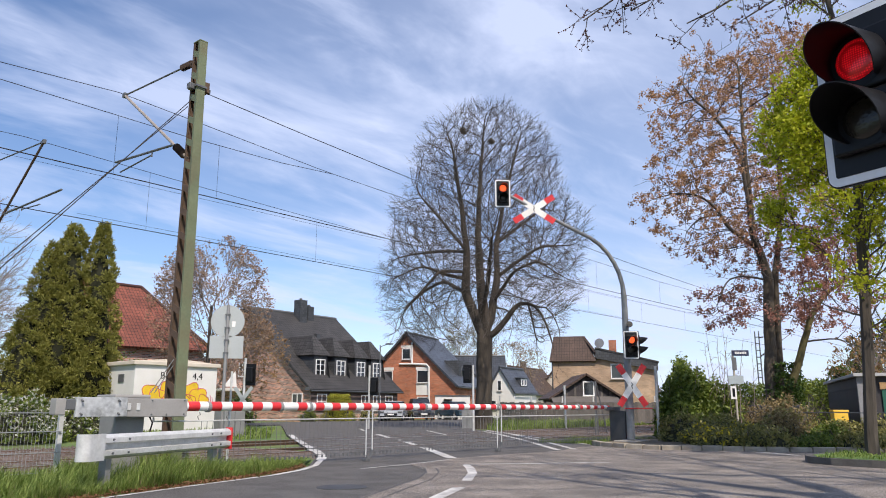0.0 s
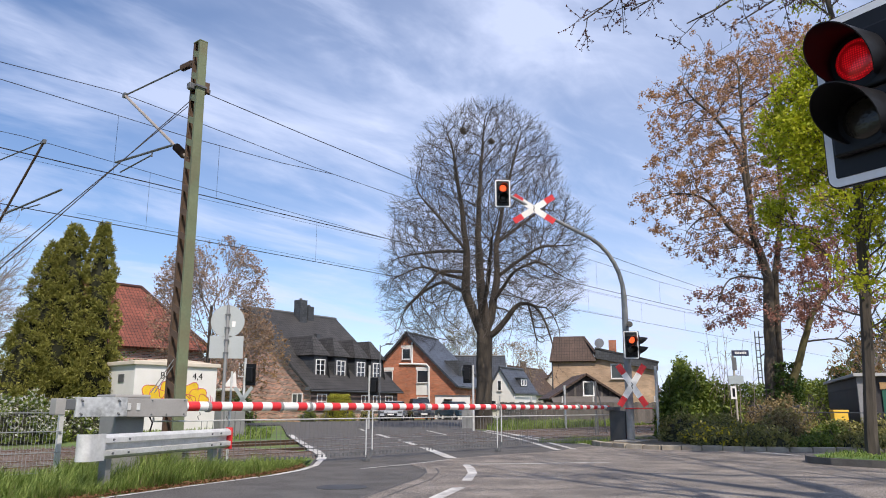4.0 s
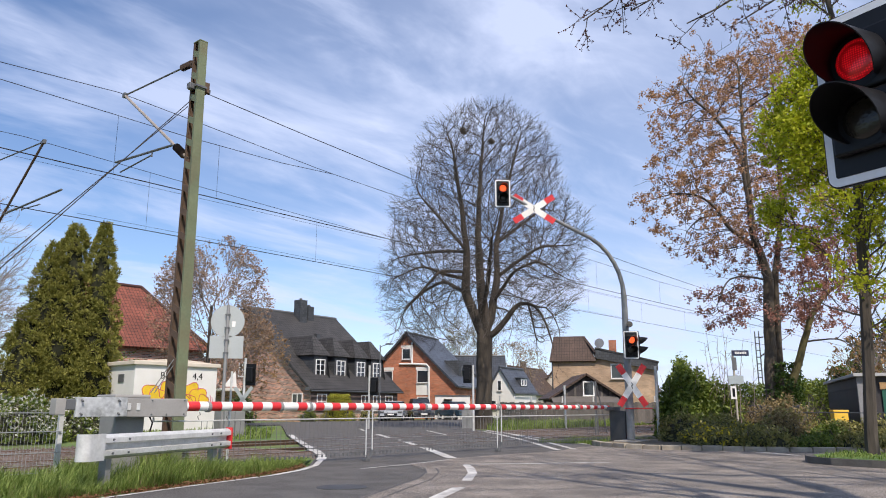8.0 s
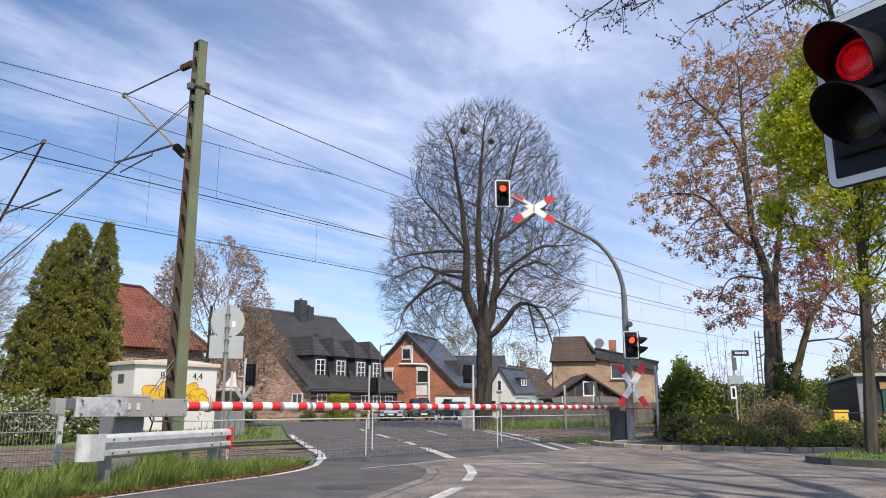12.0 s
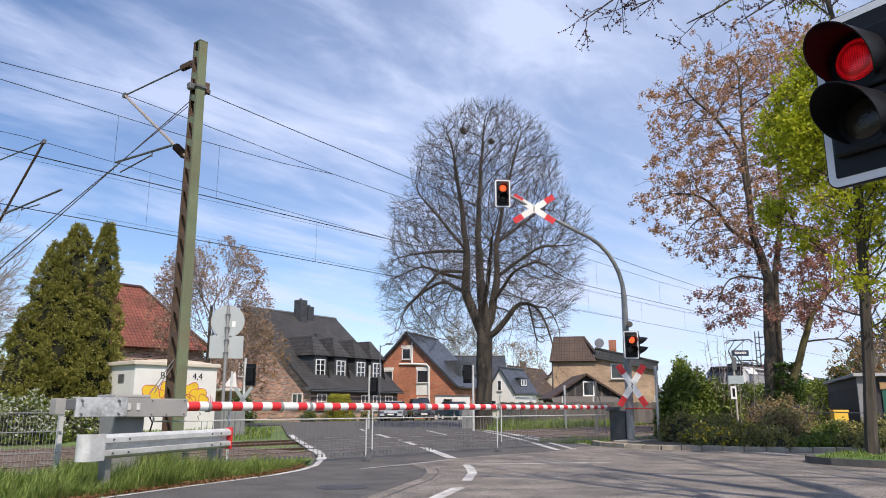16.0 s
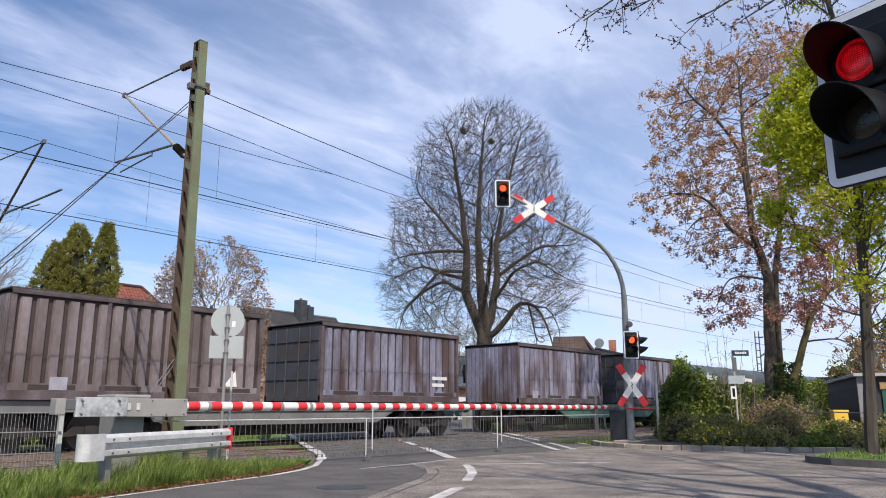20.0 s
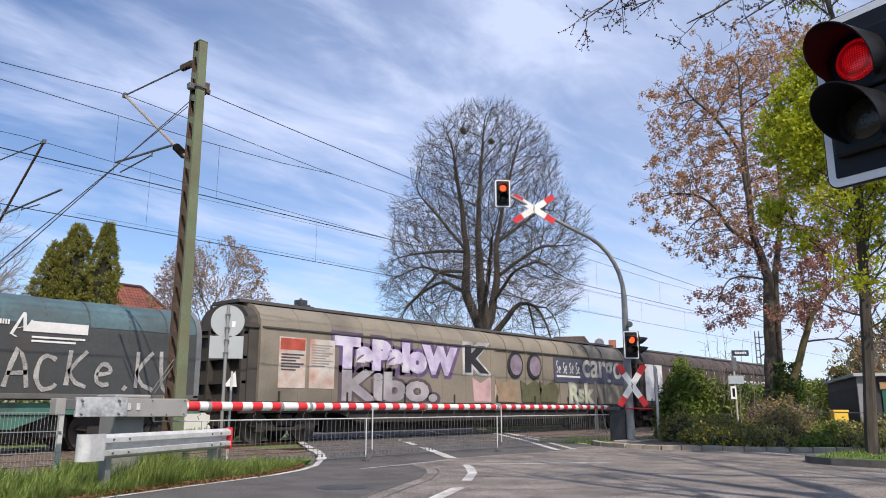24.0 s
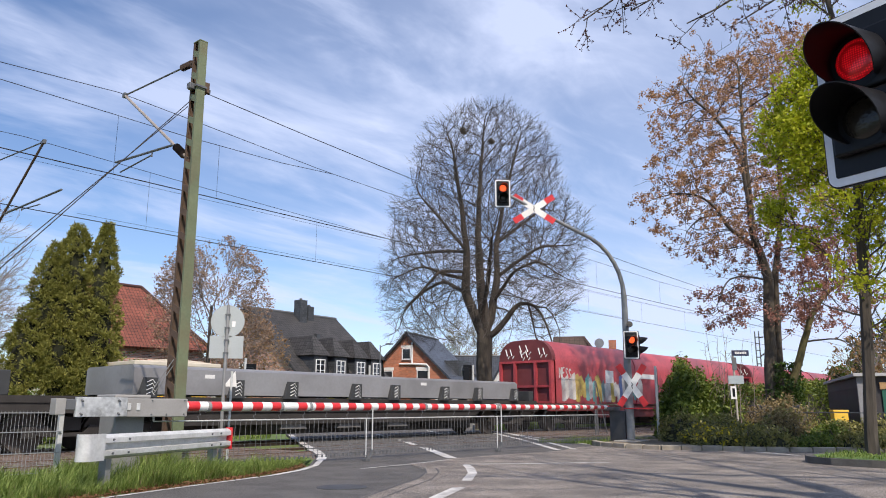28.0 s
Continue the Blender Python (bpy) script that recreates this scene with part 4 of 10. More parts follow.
BROWN_W = mat("brown_wagon_wall", (0.062, 0.043, 0.034), 0.6, vary=0.25, scale=0.8, fine=12, dirt=(0.09, 0.07, 0.055), dirt_amount=0.5)
RED_W = mat("red_hood_wagon", (0.40, 0.055, 0.065), 0.45, vary=0.4, scale=0.8, fine=10, dirt=(0.17, 0.045, 0.05), dirt_amount=0.7)
LOAD = mat("grey_load_cover", (0.29, 0.29, 0.295), 0.45, 0.2, vary=0.12, scale=0.8, fine=14, dirt=(0.13, 0.125, 0.12), dirt_amount=0.5)
STANCHION = mat("black_stanchion", (0.04, 0.042, 0.043), 0.6, vary=0.2)
YELLOW = mat("yellow_plate", (0.62, 0.5, 0.06), 0.5, vary=0.15, dirt=(0.12, 0.1, 0.05), dirt_amount=0.6)
CHALK = mat("white_lettering", (0.72, 0.72, 0.70), 0.6, vary=0.15, scale=4)
CHALK_SPRAY = mat("chalky_spray", (0.34, 0.33, 0.31), 0.6, vary=0.55, scale=2.2, fine=30, grain=1.0)
ROSE_SPRAY = mat("chalky_rose_spray", (0.36, 0.24, 0.25), 0.6, vary=0.55, scale=2.2, fine=30, grain=1.0)
SILVER_SPRAY = mat("silver_spray", (0.42, 0.42, 0.43), 0.4, 0.4, vary=0.3, scale=2)
PALE_SPRAY = mat("pale_blue_spray", (0.17, 0.26, 0.28), 0.5, vary=0.5, scale=1.3, dirt=(0.27, 0.31, 0.3), dirt_amount=0.6)
DULL_WHITE = mat("dull_white_spray", (0.55, 0.56, 0.55), 0.55, vary=0.3, scale=2, dirt=(0.2, 0.18, 0.17), dirt_amount=0.6)
LILAC_SPRAY = mat("lilac_spray", (0.52, 0.45, 0.62), 0.5, vary=0.4, scale=2.2, dirt=(0.74, 0.72, 0.76), dirt_amount=0.9)
PURPLE_SPRAY = mat("purple_spray", (0.13, 0.085, 0.18), 0.5, vary=0.4, scale=1.6)
PINK_SPRAY = mat("pink_spray", (0.55, 0.36, 0.36), 0.5, vary=0.35, scale=1.6)
DARK_SPRAY = mat("black_spray", (0.025, 0.025, 0.03), 0.5, vary=0.2)
GREEN_LET = mat("turquoise_film", (0.05, 0.55, 0.42), 0.45, vary=0.05)
DARK_LET = mat("dark_film", (0.06, 0.065, 0.075), 0.45, vary=0.05)

wheel_me = None


def bogie(parent, x, wb=1.8, r=0.46):
    """A two-axle bogie centred at x on its vehicle."""
    global wheel_me
    bm = bmesh.new()
    for y in (-1.02, 1.02):
        add_prism(bm, [(x - wb / 2 - 0.4, 0.52), (x - wb / 2 - 0.3, 0.62), (x - 0.5, 0.62), (x - 0.35, 0.45), (x + 0.35, 0.45), (x + 0.5, 0.62), (x + wb / 2 + 0.3, 0.62), (x + wb / 2 + 0.4, 0.52), (x + 0.5, 0.36), (x - 0.5, 0.36)][::-1], "Y", y - 0.05, y + 0.05)
        for s in (-1, 1):
            add_box(bm, x + s * wb / 2 - 0.14, x + s * wb / 2 + 0.14, y - 0.09, y + 0.09, 0.34, 0.6)
    add_box(bm, x - 0.3, x + 0.3, -1.0, 1.0, 0.5, 0.82)
    b = part("bogie", bm, UNDER, parent)
    if wheel_me is None:
        w = bmesh.new()
        add_tube(w, (0, -0.8, 0), (0, -0.67, 0), 0.46, n=24)
        add_tube(w, (0, -0.67, 0), (0, -0.64, 0), 0.49, n=24)
        add_tube(w, (0, 0.67, 0), (0, 0.8, 0), 0.46, n=24)
        add_tube(w, (0, 0.64, 0), (0, 0.67, 0), 0.49, n=24)
        add_tube(w, (0, -0.9, 0), (0, 0.9, 0), 0.08, n=10)
        wheel_me = bpy.data.meshes.new("wheelset")
        w.to_mesh(wheel_me); w.free()
        wheel_me.materials.append(WHEEL)
    for s in (-1, 1):
        ob = new("wheelset", wheel_me)
        ob.parent = b
        ob.location = (x + s * wb / 2, 0, 0.46)


def buffers(parent, L):
    for x, d in ((0.0, 1), (L, -1)):
        for y in (-0.875, 0.875):
            bm = bmesh.new()
            add_tube(bm, (x, y, 1.05), (x + d * 0.05, y, 1.05), 0.22, n=18)
            add_tube(bm, (x + d * 0.05, y, 1.05), (x + d * 0.62, y, 1.05), 0.09, n=10)
            part("buffer", bm, UNDER, parent)


def wagon(name, label, L, solebar, deck=1.15, wb=1.8, inset=2.4, frame_from=0.75):
    t = thing(name, pose(0, 0, 0), label, "freight wagon", "wagons of the freight train")
    buffers(t, L)
    bm = bmesh.new()
    for y in (-1.32, 1.22):
        add_box(bm, 0.6, L - 0.6, y, y + 0.1, deck - 0.28, deck - 0.02)
    add_box(bm, 0.6, L - 0.6, -1.2, 1.2, deck - 0.1, deck - 0.02)
    part("underframe", bm, solebar, t)
    bm = bmesh.new()
    for y in (-1.28, 1.18):
        add_prism(bm, [(inset + 2, deck - 0.3), (L - inset - 2, deck - 0.3), (L - inset - 2.8, frame_from - 0.2), (inset + 2.8, frame_from - 0.2)], "Y", y, y + 0.08)
    part("truss", bm, solebar, t)
    for x in (L * 0.42, L * 0.55):
        part("brake_box", boxed(x - 0.5, x + 0.4, -0.9, 0.6, 0.35, 0.7, 0.02), UNDER, t)
    # added dark blocks close the open underside, standing in for its shade
    part("centre_sill", boxed(0.7, L - 0.7, -0.3, 0.3, 0.5, deck - 0.105), UNDER, t)
    part("air_tank", boxed(inset + 1.9, L - inset - 1.9, -0.7, 0.5, 0.24, 0.66, 0.05), UNDER, t)
    for k, x in enumerate((L * 0.3, L * 0.37, L * 0.48, L * 0.62, L * 0.69)):
        part("brake_gear", boxed(x - 0.35 - 0.1 * (k % 2), x + 0.4, -1.0, 0.2, 0.28 + 0.06 * (k % 3), 0.82, 0.02), UNDER, t)
    bogie(t, inset, wb)
    bogie(t, L - inset, wb)
    return t


def bars(name, parent, x, y, z, rows, w, h, material, gap=None):
    """Lines of small writing as plain bars."""
    bm = bmesh.new()
    for k in range(rows):
        add_box(bm, x, x + w * (1 - 0.18 * (k % 3)), y - 0.004, y, z - k * h * 2, z - k * h * 2 + h)
    return part(name, bm, material, parent)


def loco():
    t = thing("electric_locomotive", pose(0, 0, 0), "silver grey electric locomotive with white nose and blue panel", "locomotive")
    L, W = 18.9, 1.49
    buffers(t, L)
    prof = [(-W, 1.05), (-W, 3.0), (-W + 0.02, 3.42), (-W + 0.3, 3.72), (-W + 0.62, 3.83), (W - 0.62, 3.83), (W - 0.3, 3.72), (W - 0.02, 3.42), (W, 3.0), (W, 1.05)]
    bm = bmesh.new()
    add_prism(bm, prof, "X", 2.55, L - 2.55)
    part("body", bm, LOCO_SILVER, t, "silver grey panelled body side", smooth=True)
    for s in (-1, 1):
        bm = bmesh.new(); add_prism(bm, [(s * 1.475, 3.45), (s * 1.2, 3.74), (s * 0.86, 3.85), (s * 0.8, 3.8), (s * 1.4, 3.4)], "X", 3.3, L - 3.3)
        part("roof_cove", bm, mat("pale_roof_cove", (0.46, 0.46, 0.45), 0.5, vary=0.15, scale=2, dirt=(0.2, 0.18, 0.16), dirt_amount=0.6), t, "pale sloping roof edge")
    for end, d in ((0, 1), (L, -1)):
        # cab: raked, tapered nose
        secs = []
        for x, w, top, hb in ((0.62, 1.34, 2.3, 1.25), (0.66, 1.42, 2.4, 1.2), (0.85, 1.45, 2.58, 1.12), (1.12, 1.46, 3.12, 1.05), (1.42, 1.47, 3.62, 1.05), (1.7, 1.48, 3.80, 1.05), (2.55, 1.49, 3.83, 1.05)):
            sh = min(0.5, (top - 2.0) * 0.35)
            secs.append((x, [(-w, hb), (-w, top - sh - 0.1), (-w + 0.04, top - sh), (-w + 0.22, top - 0.08), (-w + 0.5, top), (w - 0.5, top), (w - 0.22, top - 0.08), (w - 0.04, top - sh), (w, top - sh - 0.1), (w, hb)]))
        cab = None
        for nm, lo, hi, mt, lb in (("cab_front", 0, 1, LOCO_WHITE, "white front mask"), ("cab_side", 1, 6, LOCO_SUNLIT, "")):
            bm = bmesh.new()
            rings = [[bm.verts.new((end + d * x, y, z)) for y, z in s] for x, s in secs[lo:hi + 1]]
            for a, b in zip(rings, rings[1:]):
                for k in range(10):
                    bm.faces.new((a[k], a[(k + 1) % 10], b[(k + 1) % 10], b[k]))
            bm.faces.new(rings[0][::-1]); bm.faces.new(rings[-1])
            ob = part(nm, bm, mt, t, lb)
            cab = cab or ob
        for s in (-1, 1):
            x0, x1 = sorted((end + d * 1.5, end + d * 3.32))
            part("roof_edge", prism([(s * 1.494, 3.3), (s * 1.474, 3.44), (s * 1.194, 3.735), (s * 0.8, 3.86), (s * 0.8, 3.8), (s * 1.16, 3.7), (s * 1.45, 3.4)], "X", x0, x1), LOCO_WHITE, t, "white cab roof edge", smooth=True)
        # windscreen, two panes
        for y0, y1 in ((-1.24, -0.05), (0.05, 1.24)):
            bm = bmesh.new()
            q = [(0.905, 2.62), (1.135, 3.14), (1.35, 3.5)]
            vs = [[bm.verts.new((end + d * (x - 0.03), y * (1 - 0.02 * k), z)) for y in (y0, y1)] for k, (x, z) in enumerate(q)]
            for a, b in zip(vs, vs[1:]):
                bm.faces.new((a[0], a[1], b[1], b[0]))
            part("windscreen", bm, GLASS, cab, "dark windscreen pane")
        bm = bmesh.new()
        add_prism(bm, [(end + d * 1.28, 3.5), (end + d * 1.46, 3.82), (end + d * 1.75, 3.88), (end + d * 2.0, 3.84), (end + d * 1.5, 3.5)], "Y", -1.12, 1.12)
        part("roof_visor", bm, BLACK, cab, "black band over the windscreen")
        for y in (-1.0, 1.0):
            bm = bmesh.new(); add_box(bm, end + d * 0.61 - 0.03, end + d * 0.61 + 0.03, y * 0.92 - 0.17, y * 0.92 + 0.17, 1.42, 1.64, 0.015)
            part("headlight", bm, mat("headlight_glass", (0.16, 0.16, 0.17), 0.12, vary=0.5, scale=14), cab, "oblong headlight cluster")
        bars("number_bar", cab, end + d * 0.6 - 0.25, 0, 0, 1, 0.01, 0.01, DARK_LET)
        bm = bmesh.new()
        for k in range(7):
            add_box(bm, end + d * 0.6 - 0.02, end + d * 0.6 + 0.005, -0.42 + k * 0.12, -0.34 + k * 0.12, 1.55, 1.68)
        for k in range(5):
            add_box(bm, end + d * 0.6 - 0.02, end + d * 0.6 + 0.005, -0.3 + k * 0.12, -0.22 + k * 0.12, 1.95, 2.04)
        part("nose_bars", bm, DARK_LET, cab, "small dark marks on the nose")
        bm = bmesh.new(); add_box(bm, end + d * 0.42 - 0.15, end + d * 0.42 + 0.15, -1.25, 1.25, 0.62, 1.3, 0.03)
        add_prism(bm, [(end + d * 0.3, 0.15), (end + d * 0.75, 0.15), (end + d * 0.75, 0.6), (end + d * 0.4, 0.6)], "Y", -1.2, 1.2)
        part("buffer_beam", bm, UNDER, t)
        for y in (-1.0, 1.0):
            bm = bmesh.new()
            add_path_tube(bm, [(end + d * 0.98, y, 2.6), (end + d * 1.12, y * 0.6, 3.15)], 0.012, 4)
            part("wiper", bm, BLACK, cab)
        # cab side window and door on both sides
        for s in (-1, 1):
            x = end + d * 2.0
            out = [(x + u, 2.84 + v) for u, v in round_rect(0.3, 0.4, 0.1)]
            part("cab_window", prism(out, "Y", min(s * 1.47, s * 1.497), max(s * 1.47, s * 1.497)), GLASS, t, "dark rounded cab side window")
            part("window_seal", prism([(x + u, 2.84 + v) for u, v in round_rect(0.34, 0.44, 0.12)], "Y", min(s * 1.47, s * 1.493), max(s * 1.47, s * 1.493)), BLACK, t)
            x = end + d * 2.95
            door = part("cab_door", prism([(x + u, 2.42 + v) for u, v in round_rect(0.36, 0.8, 0.06)], "Y", min(s * 1.47, s * 1.5), max(s * 1.47, s * 1.5)), LOCO_SUNLIT, t)
            part("door_gap", prism([(x + u, 2.42 + v) for u, v in round_rect(0.378, 0.818, 0.07)], "Y", min(s * 1.47, s * 1.495), max(s * 1.47, s * 1.495)), DARK_LET, t)
            for z in (2.35, 1.9):
                part("door_handle", boxed(x - 0.14, x + 0.06, min(s * 1.5, s * 1.525), max(s * 1.5, s * 1.525), z, z + 0.03), GALV, door)
            for xx in (-0.5, 0.5):
                # flat strip on the side, darkened as the shade of a handrail recess
                part("handrail_recess", boxed(x + xx - 0.05, x + xx + 0.05, min(s * 1.47, s * 1.496), max(s * 1.47, s * 1.496), 1.3, 3.2, 0.01), mat("recess_shade_grey", (0.16, 0.16, 0.165), 0.5, vary=0.1), door)
                part("handrail", tube((x + xx, s * 1.53, 1.3), (x + xx, s * 1.53, 3.1), 0.018, None, 6), GALV, door)
            part("step_recess", boxed(x - 0.3, x + 0.3, min(s * 1.4, s * 1.497), max(s * 1.4, s * 1.497), 1.14, 1.36, 0.01), BLACK, t, "black step recess")
            part("side_lamp", tube((end + d * 3.62, s * 1.48, 2.85), (end + d * 3.62, s * 1.58, 2.85), 0.05, None, 10), GALV, t)
    # side panelling, lettering shapes and blue panel
    for s in (-1,):
        for x0, x1 in ((3.45, 6.3), (6.34, 9.6), (9.64, 12.8)):
            part("side_panel", boxed(x0, x1, -1.498, -1.489, 1.4, 2.95), LOCO_SILVER, t)
        part("blue_panel", boxed(13.72, 15.36, -1.503, -1.489, 1.06, 3.3), LOCO_BLUE, t, "sky blue film panel")
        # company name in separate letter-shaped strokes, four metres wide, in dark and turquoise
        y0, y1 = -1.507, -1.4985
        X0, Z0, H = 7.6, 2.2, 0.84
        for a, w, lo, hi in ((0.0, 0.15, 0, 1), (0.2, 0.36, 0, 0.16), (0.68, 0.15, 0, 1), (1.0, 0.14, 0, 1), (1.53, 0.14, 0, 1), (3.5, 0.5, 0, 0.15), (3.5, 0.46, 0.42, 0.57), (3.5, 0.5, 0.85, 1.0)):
            part("logo_stroke", prism([(X0 + a + lo * 0.08, Z0 + lo * H), (X0 + a + w + lo * 0.08, Z0 + lo * H), (X0 + a + w + hi * 0.08, Z0 + hi * H), (X0 + a + hi * 0.08, Z0 + hi * H)], "Y", y0, y1), DARK_LET, t, "dark stroke of the company name")
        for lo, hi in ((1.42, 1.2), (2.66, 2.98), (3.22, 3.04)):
            part("logo_stroke", prism([(X0 + lo, Z0), (X0 + lo + 0.14, Z0), (X0 + hi + 0.14, Z0 + H), (X0 + hi, Z0 + H)], "Y", y0 - 0.001, y1), DARK_LET, t, "dark stroke of the company name")
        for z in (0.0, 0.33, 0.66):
            part("logo_stroke", prism([(X0 + 1.85, Z0 + z), (X0 + 2.3, Z0 + z), (X0 + 2.45, Z0 + z + 0.16), (X0 + 1.85, Z0 + z + 0.16)], "Y", y0, y1), GREEN_LET, t, "turquoise stroke of the company name")
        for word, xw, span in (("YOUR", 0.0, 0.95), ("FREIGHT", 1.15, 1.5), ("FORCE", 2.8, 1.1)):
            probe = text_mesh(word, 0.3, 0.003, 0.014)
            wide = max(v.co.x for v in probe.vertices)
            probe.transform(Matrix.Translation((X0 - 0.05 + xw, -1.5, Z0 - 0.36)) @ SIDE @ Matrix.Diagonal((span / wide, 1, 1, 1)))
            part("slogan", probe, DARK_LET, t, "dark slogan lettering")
        bars("number_bar", t, 13.95, -1.503, 2.7, 1, 1.3, 0.13, mat("faded_blue_letter", (0.12, 0.42, 0.75), 0.5))
        bm = bmesh.new()
        for x0, x1 in ((3.45, 9.6), (9.65, 15.5)):
            add_box(bm, x0, x1, -1.512, -1.47, 3.3, 3.335)
        part("drip_strip", bm, DARK_LET, t, "dark strip below the roof edge")
        for x in (1.35, 5.7, 7.1, 9.6, 12.2, 17.4):
            part("socket_recess", boxed(x - 0.2, x + 0.14, -1.499, -1.45, 1.12, 1.32, 0.01), BLACK, t)
            part("socket_cover", boxed(x + 0.04, x + 0.2, -1.508, -1.47, 1.1, 1.3, 0.01), PVC, t, "white socket cover")
        bm = bmesh.new()
        for k in range(40):
            add_box(bm, 3.42 + k * 0.075, 3.45 + k * 0.075, -1.44, -1.3, 3.42, 3.66, m=Matrix.Translation((0, -1.37, 3.54)) @ Matrix.Rotation(radians(-42), 4, "X") @ Matrix.Translation((0, 1.37, -3.54)))
        part("roof_grille", bm, mat("roof_grille", (0.085, 0.075, 0.07)), t, "ribbed air grille on the roof edge")
        for k in range(3):
            bars("small_writing", t, (3.9, 7.8, 10.3)[k], -1.5, 1.24, 2, (1.3, 1.4, 1.0)[k], 0.035, DARK_LET)
    bm = bmesh.new()
    for y in (-1.46, 1.38):
        add_box(bm, 1.3, L - 1.3, y, y + 0.08, 0.78, 1.06)
    add_box(bm, 3.0, 15.9, -1.3, 1.3, 0.85, 1.06)
    part("skirt", bm, UNDER, t)
    for x in (8.2, 10.4):
        part("underfloor_box", boxed(x - 0.95, x + 0.95, -1.32, 1.32, 0.3, 0.9, 0.03), UNDER, t)
    # added long box and bogie blocks imitate the dark below the body
    part("underfloor_box", boxed(5.9, 13.0, -1.2, 1.2, 0.26, 0.88, 0.03), UNDER, t)
    for x in (4.2, L - 4.2):
        part("bogie_beam", boxed(x - 2.0, x + 2.0, -1.14, 1.14, 0.48, 0.849, 0.03), UNDER, t)
    bogie(t, 4.2, 2.6)
    bogie(t, L - 4.2, 2.6)
    # roof equipment
    rg = random.Random(3)
    part("roof_hood", boxed(3.2, L - 3.2, -0.95, 0.95, 3.8, 3.93, 0.03), mat("roof_grille", (0.085, 0.075, 0.07), 0.6, 0.2, vary=0.3, scale=4), t)
    for k in range(16):
        x = 3.6 + k * 0.75
        part("roof_gear", boxed(x - rg.uniform(0.15, 0.35), x + rg.uniform(0.15, 0.35), rg.uniform(-0.9, -0.3), rg.uniform(0.2, 0.9), 3.9, 4.0 + rg.uniform(0.02, 0.2), 0.02), LOCO_ROOF, t)
    for k in range(10):
        x = 3.8 + k * 1.2
        bm = bmesh.new()
        for j in range(3):
            add_tube(bm, (x, -0.6, 3.93 + j * 0.09), (x, -0.6, 3.99 + j * 0.09), 0.07, 0.04, 8)
        part("roof_insulator", bm, INSUL, t)
    for k in range(26):
        x = rg.uniform(9.5, 15.2) if k % 3 else rg.uniform(3.4, 9.0)
        y, ln = rg.uniform(-0.95, -0.2), rg.uniform(0.7, 2.0)
        bm = bmesh.new()
        add_path_tube(bm, [(x, y, 3.9), (x + 0.12, y, 4.02 + rg.uniform(0, 0.16)), (x + ln * 0.5, y + rg.uniform(-0.2, 0.2), 4.08 + rg.uniform(0, 0.16)), (x + ln, y + rg.uniform(-0.3, 0.3), 4.0), (x + ln + 0.1, y, 3.9)], rg.uniform(0.018, 0.035), 5)
        part("roof_cable", bm, LOCO_ROOF if k % 5 else mat("red_cable", (0.16, 0.03, 0.025), 0.6), t)
    bm = bmesh.new()
    add_path_tube(bm, [(3.8, -0.6, 4.2), (8, -0.6, 4.24), (12, -0.55, 4.2), (15, -0.6, 4.22)], 0.02, 6)
    part("roof_busbar", bm, RUST, t)
    for xa in (3.9, 5.2, 13.8, 15.0):
        up = xa == 3.9
        bm = bmesh.new()
        elbow = (xa - 1.25, 5.0) if up else (xa + 1.4, 4.28)
        head = (xa + 0.55, 5.82) if up else (xa + 0.1, 4.36)
        for y in (-0.3, 0.3):
            add_tube(bm, (xa, y, 4.05), (elbow[0], y * 0.6, elbow[1]), 0.055, 0.045, 6)
            add_tube(bm, (elbow[0], y * 0.6, elbow[1]), (head[0], y * 1.2, head[1]), 0.042, 0.03, 6)
        add_tube(bm, (xa + 0.35, 0, 4.05), (elbow[0] + 0.05, 0, elbow[1]), 0.018, None, 6)
        for dx in (-0.18, 0.18):
            add_path_tube(bm, [(head[0] + dx, -0.95, head[1] - 0.12), (head[0] + dx, -0.75, head[1] + 0.06), (head[0] + dx, 0.75, head[1] + 0.06), (head[0] + dx, 0.95, head[1] - 0.12)], 0.036, 6)
        add_box(bm, xa - 0.4, xa + 0.6, -0.5, 0.5, 3.93, 4.02)
        part("pantograph", bm, mat("pantograph_steel", (0.055, 0.055, 0.06), 0.5, 0.4, vary=0.2), t, "raised pantograph" if up else "folded pantograph")
    return t


def hood_profile(w, z0, z1, r, n=7):
    pts = [(-w, z0)]
    for k in range(n + 1):
        a = math.pi - math.pi / 2 * k / n
        pts.append((-w + r + r * math.cos(a), z1 - r + r * math.sin(a)))
    for k in range(n + 1):
        a = math.pi / 2 - math.pi / 2 * k / n
        pts.append((w - r + r * math.cos(a), z1 - r + r * math.sin(a)))
    pts.append((w, z0))
    return pts


def spray(parent, words, x, z, size, material, shadow=None, width=1.0, y=-1.46, lean=0.0, name="graffiti", label="", bold=None, span=None):
    m = Matrix.Translation((x, y, z)) @ SIDE @ Matrix.Rotation(radians(lean), 4, "Z")
    if bold is None:
        bold = 0.035 if shadow is not None else 0.012
    if span:
        probe = text_mesh(words, size, 0.002, bold)
        xs = [v.co.x for v in probe.vertices]
        width = span / (max(xs) - min(xs))
        bpy.data.meshes.remove(probe)
    if shadow is not None:
        me = text_mesh(words, size, 0.002, bold * 1.5 + 0.03)
        me.transform(m @ Matrix.Translation((-0.03, -0.02, -0.006)) @ Matrix.Diagonal((width * 1.02, 1.08, 1, 1)))
        part("graffiti_outline", me, shadow, parent)
    me = text_mesh(words, size, 0.003, bold)
    me.transform(m @ Matrix.Diagonal((width, 1, 1, 1)))
    part(name, me, material, parent, label)


